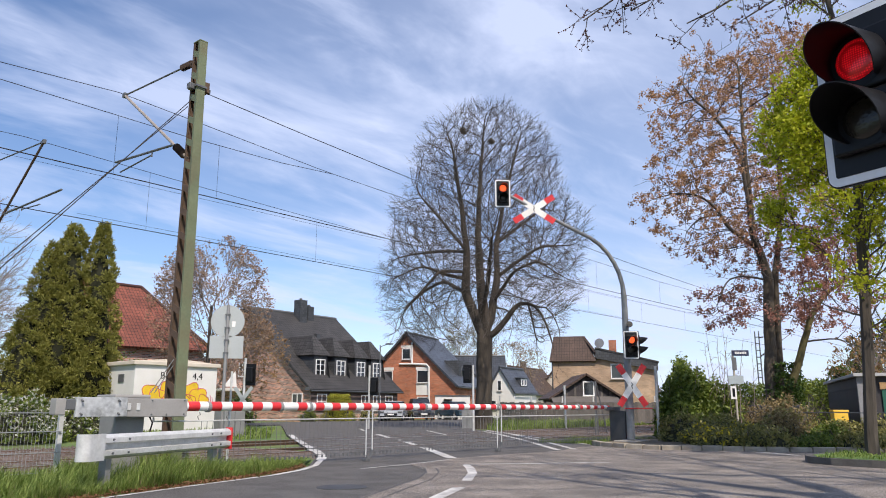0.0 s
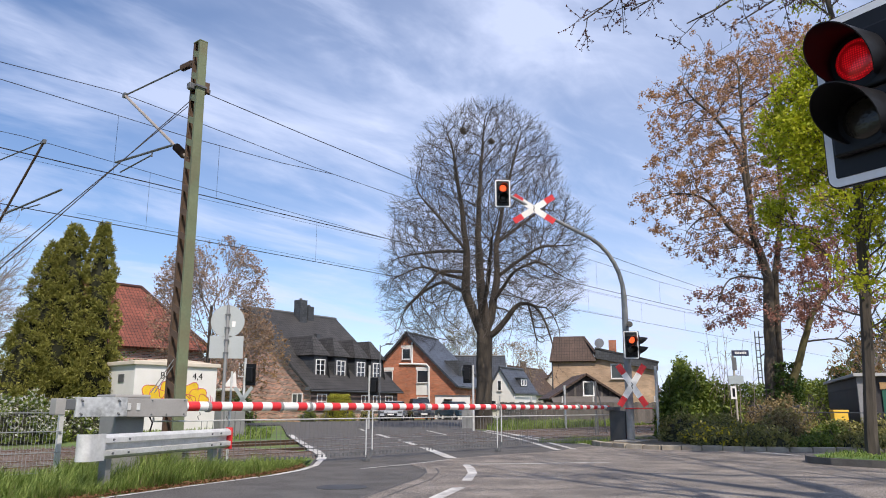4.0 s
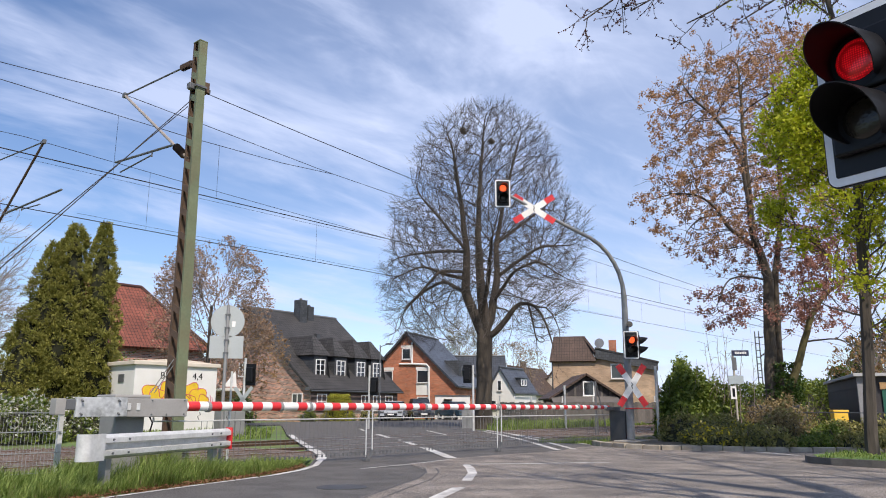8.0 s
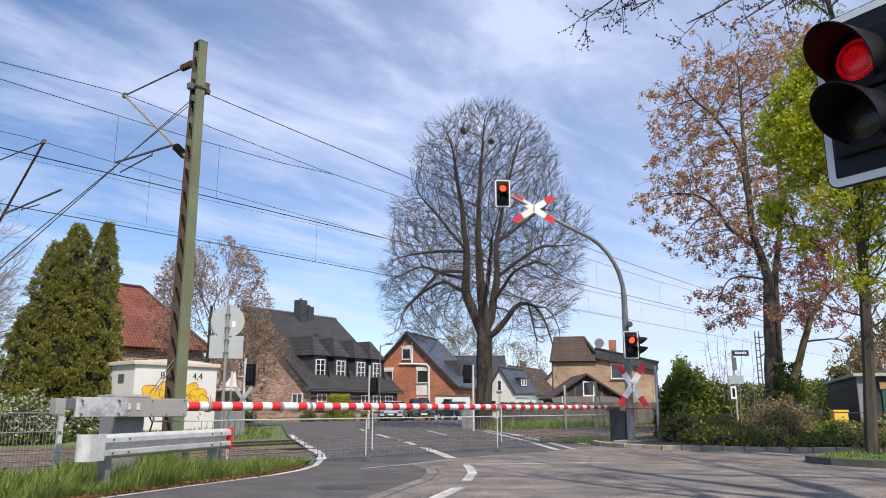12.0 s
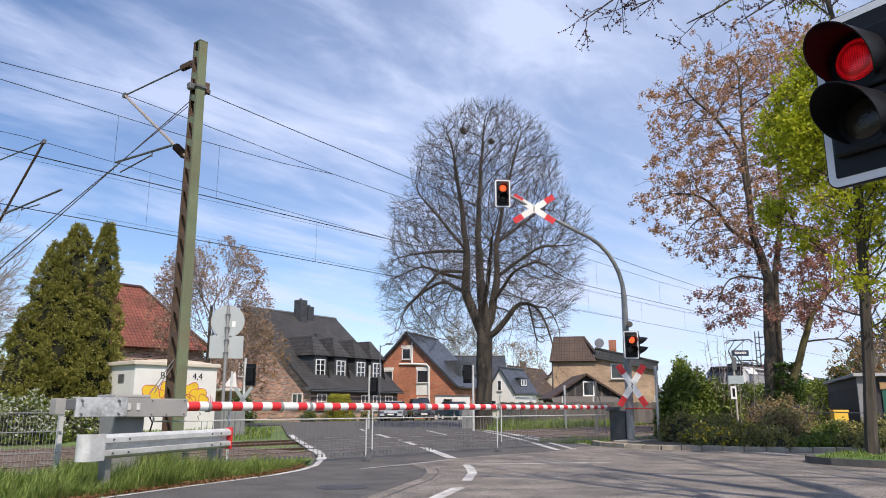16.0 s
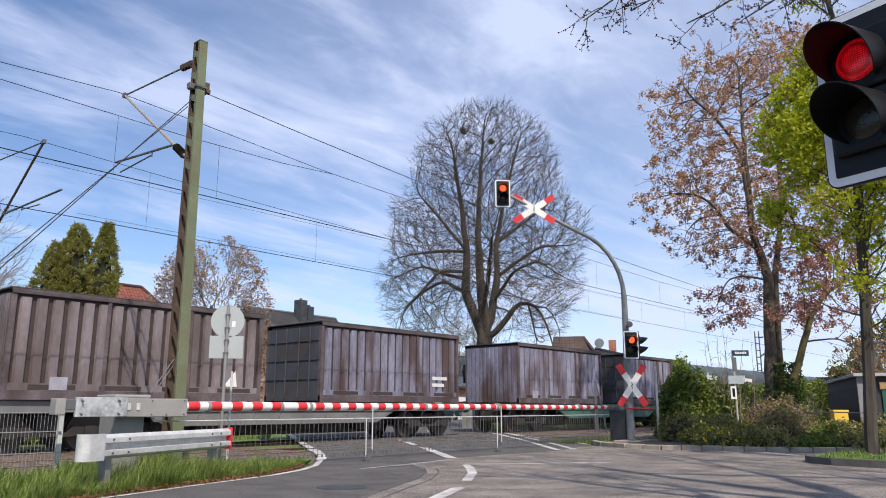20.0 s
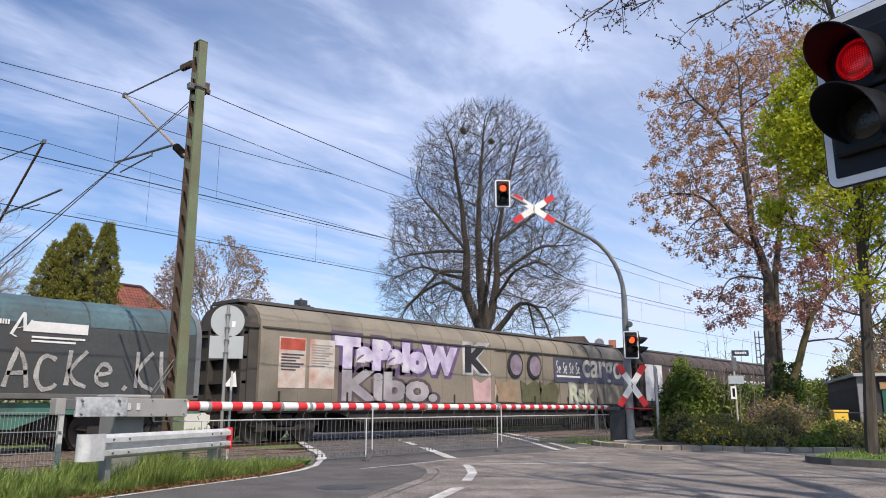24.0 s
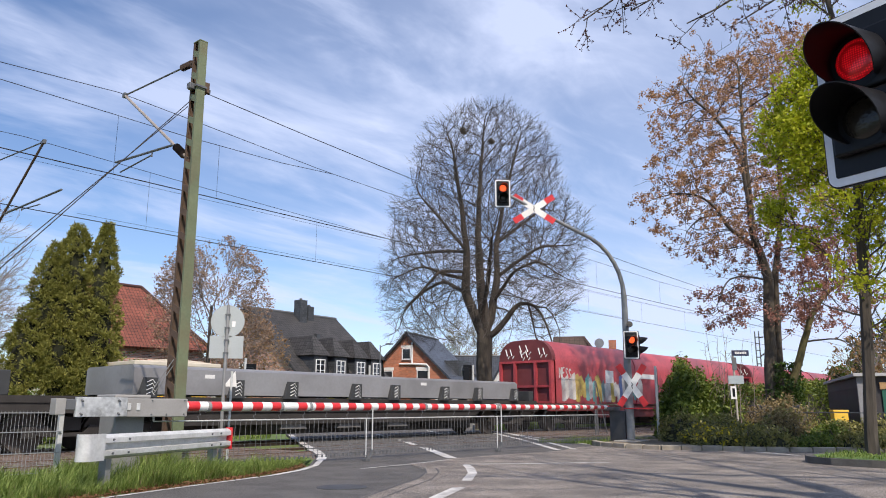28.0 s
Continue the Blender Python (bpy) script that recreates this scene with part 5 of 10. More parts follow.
STROKES = {
    "M": (((0, 0), (0.12, 0.95), (0.45, 0.35), (0.75, 1.0), (0.9, 0.02)),), "A": (((0, 0), (0.42, 1.0), (0.85, 0)), ((0.12, 0.35), (0.78, 0.4))),
    "K": (((0.08, 1.0), (0.02, 0)), ((0.75, 1.0), (0.08, 0.42), (0.8, 0))), "E": (((0.7, 0.98), (0.05, 0.92), (0, 0.03), (0.72, 0)), ((0.05, 0.5), (0.55, 0.53))),
    "R": (((0, 0), (0.05, 1.0), (0.6, 0.92), (0.65, 0.62), (0.05, 0.48), (0.75, 0)),), "U": (((0, 1.0), (0.05, 0.15), (0.4, 0), (0.7, 0.2), (0.75, 1.0)),),
    "S": (((0.7, 0.88), (0.35, 1.0), (0.05, 0.75), (0.6, 0.4), (0.55, 0.08), (0.0, 0.05)),), "H": (((0.02, 1.0), (0, 0)), ((0.7, 1.0), (0.75, 0)), ((0.0, 0.5), (0.75, 0.55))),
    "C": (((0.72, 0.85), (0.35, 1.0), (0.03, 0.6), (0.1, 0.12), (0.45, 0), (0.75, 0.15)),), "e": (((0.05, 0.3), (0.6, 0.35), (0.45, 0.6), (0.1, 0.5), (0.1, 0.1), (0.6, 0.05)),),
    ".": (((0.1, 0.0), (0.2, 0.08)),), "-": (((0.05, 0.4), (0.5, 0.42)),), "N": (((0, 0), (0.03, 1.0), (0.7, 0.02), (0.72, 1.0)),), "O": (((0.35, 1.0), (0.02, 0.6), (0.15, 0.05), (0.6, 0.05), (0.72, 0.6), (0.35, 1.0)),),
    "I": (((0.1, 1.0), (0.12, 0)),), "F": (((0.7, 1.0), (0.05, 0.95), (0, 0)), ((0.05, 0.5), (0.5, 0.52))), "T": (((0, 0.95), (0.8, 1.0)), ((0.4, 0.97), (0.38, 0))), "X": (((0, 0), (0.7, 1.0)), ((0.05, 1.0), (0.7, 0)))}


def handwrite(parent, words, x, z, size, span, r, material, seed=1, y=-1.46, label="hand sprayed lettering"):
    """Words sprayed by hand: bent, uneven strokes, flat on the wall."""
    rr = random.Random(seed)
    adv = [0.55 if c in ".-I" else 0.9 if c == " " else 1.08 for c in words]
    k = span / sum(adv)
    at = 0.0
    for c, w in zip(words, adv):
        vs, fs = [], []
        lift, tall = rr.uniform(-0.06, 0.06), rr.uniform(0.88, 1.08)
        for stroke in STROKES.get(c, ()):
            pts = [Vector((x + (at + u * 0.95 + rr.uniform(-0.03, 0.03)) * k, z + (v * tall + lift + rr.uniform(-0.03, 0.03)) * size)) for u, v in stroke]
            fine = []
            for i in range(len(pts) - 1):
                a, b, c2, d = pts[max(i - 1, 0)], pts[i], pts[i + 1], pts[min(i + 2, len(pts) - 1)]
                fine += [0.5 * (2 * b + (c2 - a) * q + (2 * a - 5 * b + 4 * c2 - d) * q * q * 0.6 + (3 * b - a - 3 * c2 + d) * q ** 3 * 0.6) if len(pts) > 2 else b.lerp(c2, q) for q in (0.0, 0.33, 0.66)]
            fine.append(pts[-1])
            base = len(vs)
            for i, p in enumerate(fine):
                d = (fine[min(i + 1, len(fine) - 1)] - fine[max(i - 1, 0)])
                d = d.normalized() if d.length > 1e-5 else Vector((1, 0))
                n = Vector((-d.y, d.x)) * r * rr.uniform(0.8, 1.15)
                for e in (-1, 1):
                    for dy in (0.0, -0.006):
                        vs.append((p.x + n.x * e, y + dy, p.y + n.y * e))
            for i in range(len(fine) - 1):
                o = base + i * 4
                for q0, q1 in ((0, 1), (1, 3), (3, 2)):
                    fs.append((o + q0, o + q1, o + 4 + q1, o + 4 + q0))
        at += w
        if vs:
            part("letter", raw("letter", vs, fs), material, parent, label)


def bubbles(parent, x, z, span, h, count, fill, edge, seed, y=-1.45, label="bulging graffiti letters past reading"):
    """Fat sprayed shapes side by side, each with a pale outline and dark counters."""
    rr = random.Random(seed)
    w = span / count
    for k in range(count):
        cx, n = x + (k + 0.5) * w, 26
        ph, tall = rr.uniform(0, 6.28), h * rr.uniform(0.86, 1.08)
        lob, cut = rr.choice((2, 3, 4)), rr.uniform(0.06, 0.14)
        def ring(g, q):
            pts = []
            for j in range(n):
                a = 2 * math.pi * j / n
                c, d = math.cos(a), math.sin(a)
                e = (abs(c) ** 3.2 + abs(d) ** 3.2) ** (-1 / 3.2) * (1 + cut * math.sin(lob * a + ph) + 0.05 * math.sin(7 * a + ph * 2))
                pts.append((cx + (w * 0.54 * e + g) * c, z + tall / 2 + (tall / 2 * e + g) * d))
            return [(px_, max(q, pz_)) for px_, pz_ in pts]
        part("graffiti_outline", prism(ring(0.05, z - 0.04), "Y", y - 0.002 - 0.0008 * (k % 3), y + 0.006), edge, parent)
        body = part("graffiti", prism(ring(0.0, z), "Y", y - 0.006 - 0.0008 * (k % 3), y + 0.006), fill, parent, label)
        for j in range(rr.choice((1, 2, 2))):
            ox, oz, r0 = cx + rr.uniform(-0.16, 0.16) * w, z + tall * (0.3 + 0.38 * j) + rr.uniform(-0.06, 0.06), rr.uniform(0.05, 0.1)
            out = [(ox + r0 * 1.3 * math.cos(2 * math.pi * q / 10), oz + r0 * rr.uniform(0.8, 1.3) * math.sin(2 * math.pi * q / 10)) for q in range(10)]
            part("counter", prism(out, "Y", y - 0.0095 - 0.0008 * (k % 3), y), edge if rr.random() < 0.4 else DARK_SPRAY, body)
        sx = cx + rr.uniform(-0.3, 0.3) * w
        part("highlight", prism([(sx, z + tall * 0.15), (sx + 0.04, z + tall * 0.15), (sx + 0.09, z + tall * rr.uniform(0.5, 0.8)), (sx + 0.05, z + tall * 0.8)], "Y", y - 0.0095 - 0.0008 * (k % 3), y), edge, body)


def company_mark(parent, x, z, s=1.0, y=-1.46):
    bm = bmesh.new()
    add_box(bm, x + 0.75 * s, x + 2.0 * s, y - 0.008, y, z, z + 0.24 * s)
    add_prism(bm, [(x + 0.55 * s, z), (x + 0.75 * s, z), (x + 0.75 * s, z + 0.24 * s), (x + 0.7 * s, z + 0.24 * s)], "Y", y - 0.008, y)
    for k in range(5):
        add_box(bm, x + k * 0.055 * s, x + k * 0.055 * s + 0.035 * s, y - 0.008, y, z + 0.13 * s, z + 0.24 * s)
    for u0, v0, u1, v1, w in ((0.28, -0.08, 0.42, 0.22, 0.07), (0.42, 0.22, 0.52, 0.42, 0.06), (0.52, 0.4, 0.56, 0.0, 0.07), (0.38, 0.05, 0.62, 0.12, 0.05), (0.6, 0.0, 0.7, 0.26, 0.05), (0.3, -0.08, 0.4, -0.14, 0.05)):
        add_prism(bm, [(x + s * u0, z + s * v0), (x + s * (u0 + w), z + s * v0), (x + s * (u1 + w), z + s * v1), (x + s * u1, z + s * v1)], "Y", y - 0.008 - 0.0005 * w, y)
    part("company_mark", bm, CHALK, parent, "white company mark")
    bars("small_writing", parent, x + 0.75 * s, y, z - 0.14 * s, 2, 1.2 * s, 0.045 * s, CHALK)


def coil_hood(wagon_ob, x0, x1, end_mat, tags, mark=True, crown=None):
    """One of the two sliding tarpaulin hoods of a coil wagon."""
    W = 1.45
    prof = hood_profile(W, 1.32, 3.62, 0.85)
    bm = bmesh.new(); add_prism(bm, prof, "X", x0 + 0.14, x1 - 0.14)
    hood = part("hood", bm, TARP, wagon_ob, "dark grey hood with graffiti", smooth=True)
    topp = hood_profile(W + 0.006, 3.18, 3.626, 0.85, 9)
    bm = bmesh.new()
    n = len(topp)
    rings = []
    for k in range(9):
        x = x0 + 0.16 + (x1 - x0 - 0.32) * k / 8
        rings.append([bm.verts.new((x, y, z + 0.008 * math.sin(k * 2.1 + y * 3))) for j, (y, z) in enumerate(topp[2:-2])])
    for a, b in zip(rings, rings[1:]):
        for j in range(len(a) - 1):
            bm.faces.new((a[j], a[j + 1], b[j + 1], b[j]))
    part("faded_top", bm, crown or TARP_TOP, hood, "faded bluish crown of the hood", smooth=True)
    for xa, xb in ((x0, x0 + 0.15), (x1 - 0.15, x1)):
        bm = bmesh.new(); add_prism(bm, hood_profile(W + 0.02, 1.28, 3.66, 0.87), "X", xa, xb)
        part("end_bow", bm, mat("grey_bow", (0.16, 0.17, 0.175), 0.5, 0.2, vary=0.3, scale=3), wagon_ob, "grey steel bow", smooth=True)
    for xa, s in ((x0, -1), (x1, 1)):
        bm = bmesh.new(); add_prism(bm, hood_profile(W - 0.06, 1.36, 3.58, 0.82), "X", xa - 0.012, xa + 0.012)
        part("hood_end", bm, end_mat, wagon_ob, smooth=False)
    for k in range(1, 6):
        x = x0 + (x1 - x0) * k / 6
        bm = bmesh.new(); add_prism(bm, hood_profile(W + 0.006, 2.6, 3.632, 0.85), "X", x - 0.02, x + 0.02)
        part("hood_rib", bm, TARP, hood, smooth=True)
    for x in (x0 + 0.5, x1 - 1.0):
        part("yellow_plate", boxed(x, x + 0.55, -1.475, -1.40, 1.14, 1.3, 0.01), YELLOW, wagon_ob, "small yellow plate")
    part("hood_sill", boxed(x0, x1, -1.47, 1.47, 1.22, 1.34, 0.01), mat("sill_grey", (0.13, 0.125, 0.115), 0.6, 0.2, vary=0.3), wagon_ob)
    if mark:
        company_mark(wagon_ob, x0 + 0.95, 2.72)
    for a in tags:
        (handwrite if "r" in a else spray)(wagon_ob, **a)


def coil_wagon(hoods, ends, tags, label, solebar):
    L = hoods[-1][1] - hoods[0][0] + 1.5
    t = wagon("coil_wagon", label, L, solebar)
    off = hoods[0][0] - 0.75
    for (a, b), e, tg in zip(hoods, ends, tags):
        coil_hood(t, a - off, b - off, e, tg, crown=TEAL_TOP if "weathered" in label else None)
    mid = (hoods[0][1] + hoods[1][0]) / 2 - off
    bm = bmesh.new()
    for z in (1.6, 2.7):
        add_box(bm, mid - 0.45, mid + 0.45, -1.56, -1.47, z, z + 0.1)
    add_box(bm, mid - 0.4, mid - 0.28, -1.53, -1.47, 1.35, 3.1); add_box(bm, mid + 0.28, mid + 0.4, -1.53, -1.47, 1.35, 3.1)
    part("locking_gear", bm, mat("grey_bow", (0.16, 0.17, 0.175)), t, "grey locking bars between the hoods")
    return t, off


def bulk_box(parent, x0, x1, material, doors):
    """A ribbed steel bulk container: end doors or ribbed end, lid, corner posts."""
    W, z0, z1 = 1.42, 1.24, 3.66
    # rusty grooves coloured extra dark to carry the shade between shallow ribs
    c = part("container", boxed(x0 + 0.06, x1 - 0.06, -W + 0.08, W - 0.15, z0, z1 - 0.02), mat("shaded_rust_groove", (0.05, 0.036, 0.034), 0.75, vary=0.3, scale=3), parent, "rusty ribbed steel container")
    rib = bmesh.new()
    n = 18
    for k in range(n):
        x = x0 + 0.16 + (x1 - x0 - 0.32) * (k + 0.5) / n
        s = (x1 - x0 - 0.32) / n * 0.37
        add_prism(rib, [(x - s, -W + 0.085), (x - s * 0.72, -W + 0.01), (x + s * 0.72, -W + 0.01), (x + s, -W + 0.085)], "Z", z0 + 0.32, z1 - 0.16)
    add_box(rib, x0 + 0.1, x1 - 0.1, -W + 0.012, -W + 0.16, z0 + 0.17, z0 + 0.33)
    part("side_ribs", rib, material, c)
    fr = bmesh.new()
    for xa in (x0, x1 - 0.12):
        for y in (-W, W - 0.12):
            add_box(fr, xa, xa + 0.12, y, y + 0.12, z0 - 0.03, z1)
    for y in (-W - 0.002, W - 0.1):
        add_box(fr, x0, x1, y, y + 0.1, z0 - 0.04, z0 + 0.17)
        add_box(fr, x0, x1, y - 0.02, y + 0.12, z1 - 0.09, z1 + 0.02)
    for f in (0.33, 0.66):
        x = x0 + (x1 - x0) * f
        add_box(fr, x - 0.045, x + 0.045, -W - 0.004, -W + 0.16, z0 + 0.17, z1 - 0.09)
    part("frame", fr, RUSTED, c)
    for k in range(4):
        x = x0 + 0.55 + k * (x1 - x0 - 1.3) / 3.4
        # flat dark plate paints the shade of a lifting pocket
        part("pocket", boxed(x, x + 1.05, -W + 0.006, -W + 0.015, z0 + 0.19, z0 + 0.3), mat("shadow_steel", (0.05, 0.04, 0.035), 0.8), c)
    part("lid", boxed(x0 - 0.02, x1 + 0.02, -W - 0.01, W + 0.01, z1 + 0.02, z1 + 0.05, 0.008), mat("dark_lid", (0.04, 0.04, 0.042), 0.6, vary=0.3), c, "dark lid")
    for xa, s in ((x0, -1), (x1, 1)):
        bm = bmesh.new()
        if doors and s < 0:
            for z in (1.9, 2.5, 3.1):
                add_box(bm, xa - 0.03, xa + 0.06, -W + 0.12, W - 0.12, z, z + 0.05)
            for y in (-0.9, -0.35, 0.3, 0.85):
                add_tube(bm, (xa - 0.04, y, z0 + 0.1), (xa - 0.04, y, z1 - 0.1), 0.022, n=6)
            add_box(bm, xa + 0.0, xa + 0.06, -W + 0.12, W - 0.12, z0, z1 - 0.1)
        else:
            add_box(bm, xa - 0.01 if s < 0 else xa - 0.06, xa + 0.06 if s < 0 else xa + 0.01, -W + 0.1, W - 0.1, z0, z1 - 0.1)
            for k in range(12):
                y = -W + 0.24 + k * (2 * W - 0.48) / 11
                part("end_rib", boxed(xa - 0.04 if s < 0 else xa + 0.011, xa - 0.011 if s < 0 else xa + 0.04, y - 0.06, y + 0.06, z0, z1 - 0.1), material, c)
        part("end_wall", bm, mat("slate_blue_doors", (0.06, 0.065, 0.08), 0.6, vary=0.3, scale=2, dirt=(0.07, 0.05, 0.04), dirt_amount=0.6) if doors and s < 0 else material, c)
    bars("small_writing", parent, x0 + 5.2, -W - 0.006, 2.0, 2, 0.8, 0.12, CHALK) if doors else part("label_plate", boxed(x0 + 1.0, x0 + 1.4, -W - 0.012, -W, 1.42, 1.72), mat("grey_label", (0.35, 0.35, 0.4), 0.6), parent)


def sliding_wagon(L, wall, label, cream):
    t = wagon("sliding_wall_wagon", label, L, UNDER)
    W = 1.44
    prof = [(-W, 1.18), (-W, 3.25), (-W + 0.04, 3.5), (-W + 0.14, 3.75), (-W + 0.4, 3.98), (-W + 0.85, 4.1), (0, 4.15), (W - 0.85, 4.1), (W - 0.4, 3.98), (W - 0.14, 3.75), (W - 0.04, 3.5), (W, 3.25), (W, 1.18)]
    walls = []
    for x0, x1, d in ((1.15, L / 2 - 0.02, 0.0), (L / 2 + 0.02, L - 1.15, 0.03)):
        bm = bmesh.new(); add_prism(bm, [(y * (1 - d / 1.44), z - d * 0.6) for y, z in prof], "X", x0, x1)
        walls.append(part("sliding_wall", bm, wall, t, "long curved sliding wall", smooth=True))
    bm = bmesh.new(); add_prism(bm, [(-0.75, 4.1), (-0.7, 4.2), (0.7, 4.2), (0.75, 4.1)], "X", 0.8, L - 0.8)
    part("roof_ridge", bm, mat("dark_ridge", (0.06, 0.055, 0.05), 0.7, vary=0.3), t)
    for xa, xb in ((1.1, 1.2), (L - 1.2, L - 1.1), (L / 2 - 0.12, L / 2 + 0.12)):
        part("wall_bow", prism([(y * 1.012, z + 0.012 if z > 2 else z) for y, z in prof], "X", xa, xb), wall, t, smooth=True)
    n = int((L - 2.6) / 1.33)
    crown = [(y * 1.008, z + 0.012) for y, z in prof if z > 3.2]
    for k in range(1, n):
        part("roof_rib", prism(crown, "X", 1.2 + k * 1.33 - 0.03, 1.2 + k * 1.33 + 0.03), wall, t, smooth=True)
    for k in range(1, n):
        x = 1.2 + k * 1.33
        part("wall_seam", boxed(x - 0.012, x + 0.012, -W - 0.008, -W + 0.02, 1.25, 3.3), wall, t)
    for xe, s in ((0.65, 1), (L - 0.65, -1)):
        bm = bmesh.new()
        add_prism(bm, [(y * 0.94, z - 0.06) for y, z in prof], "X", min(xe + s * 0.12, xe + s * 0.5), max(xe + s * 0.12, xe + s * 0.5))
        part("end_wall", bm, mat("dark_end_wall", (0.06, 0.052, 0.045), 0.7, vary=0.3, scale=2), t)
        bm = bmesh.new()
        for y in (-1.3, -0.5, 0.4, 1.2):
            add_box(bm, xe - 0.06, xe + 0.2, y, y + 0.1, 1.1, 3.6)
        for z in (1.7, 2.4, 3.1):
            add_box(bm, xe - 0.02, xe + 0.14, -1.3, 1.3, z, z + 0.08)
        add_box(bm, xe - 0.05, xe + 0.45, -1.4, 1.4, 3.3, 3.4)
        part("end_frame", bm, mat("dark_end_wall", (0.06, 0.052, 0.045)), t)
    part("lower_rail", boxed(1.0, L - 1.0, -1.47, 1.47, 1.06, 1.2, 0.01), UNDER, t)
    part("drip_rail", boxed(1.15, L - 1.15, -1.475, -1.42, 3.3, 3.36, 0.01), mat("dark_ridge", (0.06, 0.055, 0.05)), t, "dark drip rail above the wall")
    for k in range(n // 2):
        x = 1.8 + k * 2.66
        part("wall_latch", boxed(x, x + 0.06, -1.485, -1.44, 1.2, 1.5, 0.01), UNDER, t)
    return t


def flat_wagon(L, label, first, tagsets):
    t = wagon("flat_wagon", label, L, UNDER, deck=1.18)
    bm = bmesh.new(); add_box(bm, 0.6, L - 0.6, -1.35, 1.35, 1.14, 1.3)
    part("deck", bm, UNDER, t)
    a = 2.75 if first == 2 else 1.05
    b = a + 17.6
    seg = [(a + (1.0 if first == 2 else 0.0), a + (b - a) * 0.55), (a + (b - a) * 0.55, b)]
    for j, (x0, x1) in enumerate(seg):
        z = 2.1 - 0.04 * j
        bm = bmesh.new()
        w = 1.33 - 0.03 * j
        add_prism(bm, [(-w, 1.36), (-w, z - 0.08), (-w + 0.1, z), (w - 0.1, z), (w, z - 0.08), (w, 1.36)], "X", x0, x1)
        ld = part("load_cover", bm, LOAD, t, "long grey sheeted load", smooth=True)
        bars("small_writing", ld, x0 + 2.0, -w - 0.001, 1.8, 1, 0.3, 0.1, CHALK)
    for s in (1.4, 4.0, 5.9, 8.5, 10.3, 12.9, 14.9, 17.3):
        x = a + s
        for ya in (1.3, -1.44):
            st = part("stanchion", prism([(x - 0.3, 1.28), (x + 0.2, 1.28), (x + 0.2, 1.78), (x - 0.15, 1.78)], "Y", ya, ya + 0.14), STANCHION, t, "black side stanchion")
        if tagsets:
            bm = bmesh.new()
            for q in range(4):
                z = 1.36 + q * 0.1
                add_path_tube(bm, [(x - 0.1, -1.448, z), (x + 0.05, -1.448, z + 0.07), (x + 0.12, -1.448, z - 0.02)], 0.012, 4)
            part("scrawl", bm, CHALK, st)
    part("end_box", boxed(0.62, 0.95, -1.2, 1.2, 1.3, 1.86, 0.02), STANCHION, t)
    part("end_box", boxed(L - 0.95, L - 0.62, -1.2, 1.2, 1.3, 1.7, 0.02), STANCHION, t)
    for x in (L * 0.4, L * 0.5, L * 0.6):
        part("underfloor_box", prism([(x - 0.5, 0.4), (x + 0.5, 0.4), (x + 0.2, 0.85), (x - 0.2, 0.85)], "Y", -1.2, -0.4), mat("pale_grime", (0.14, 0.135, 0.13), 0.8), t)
    return t


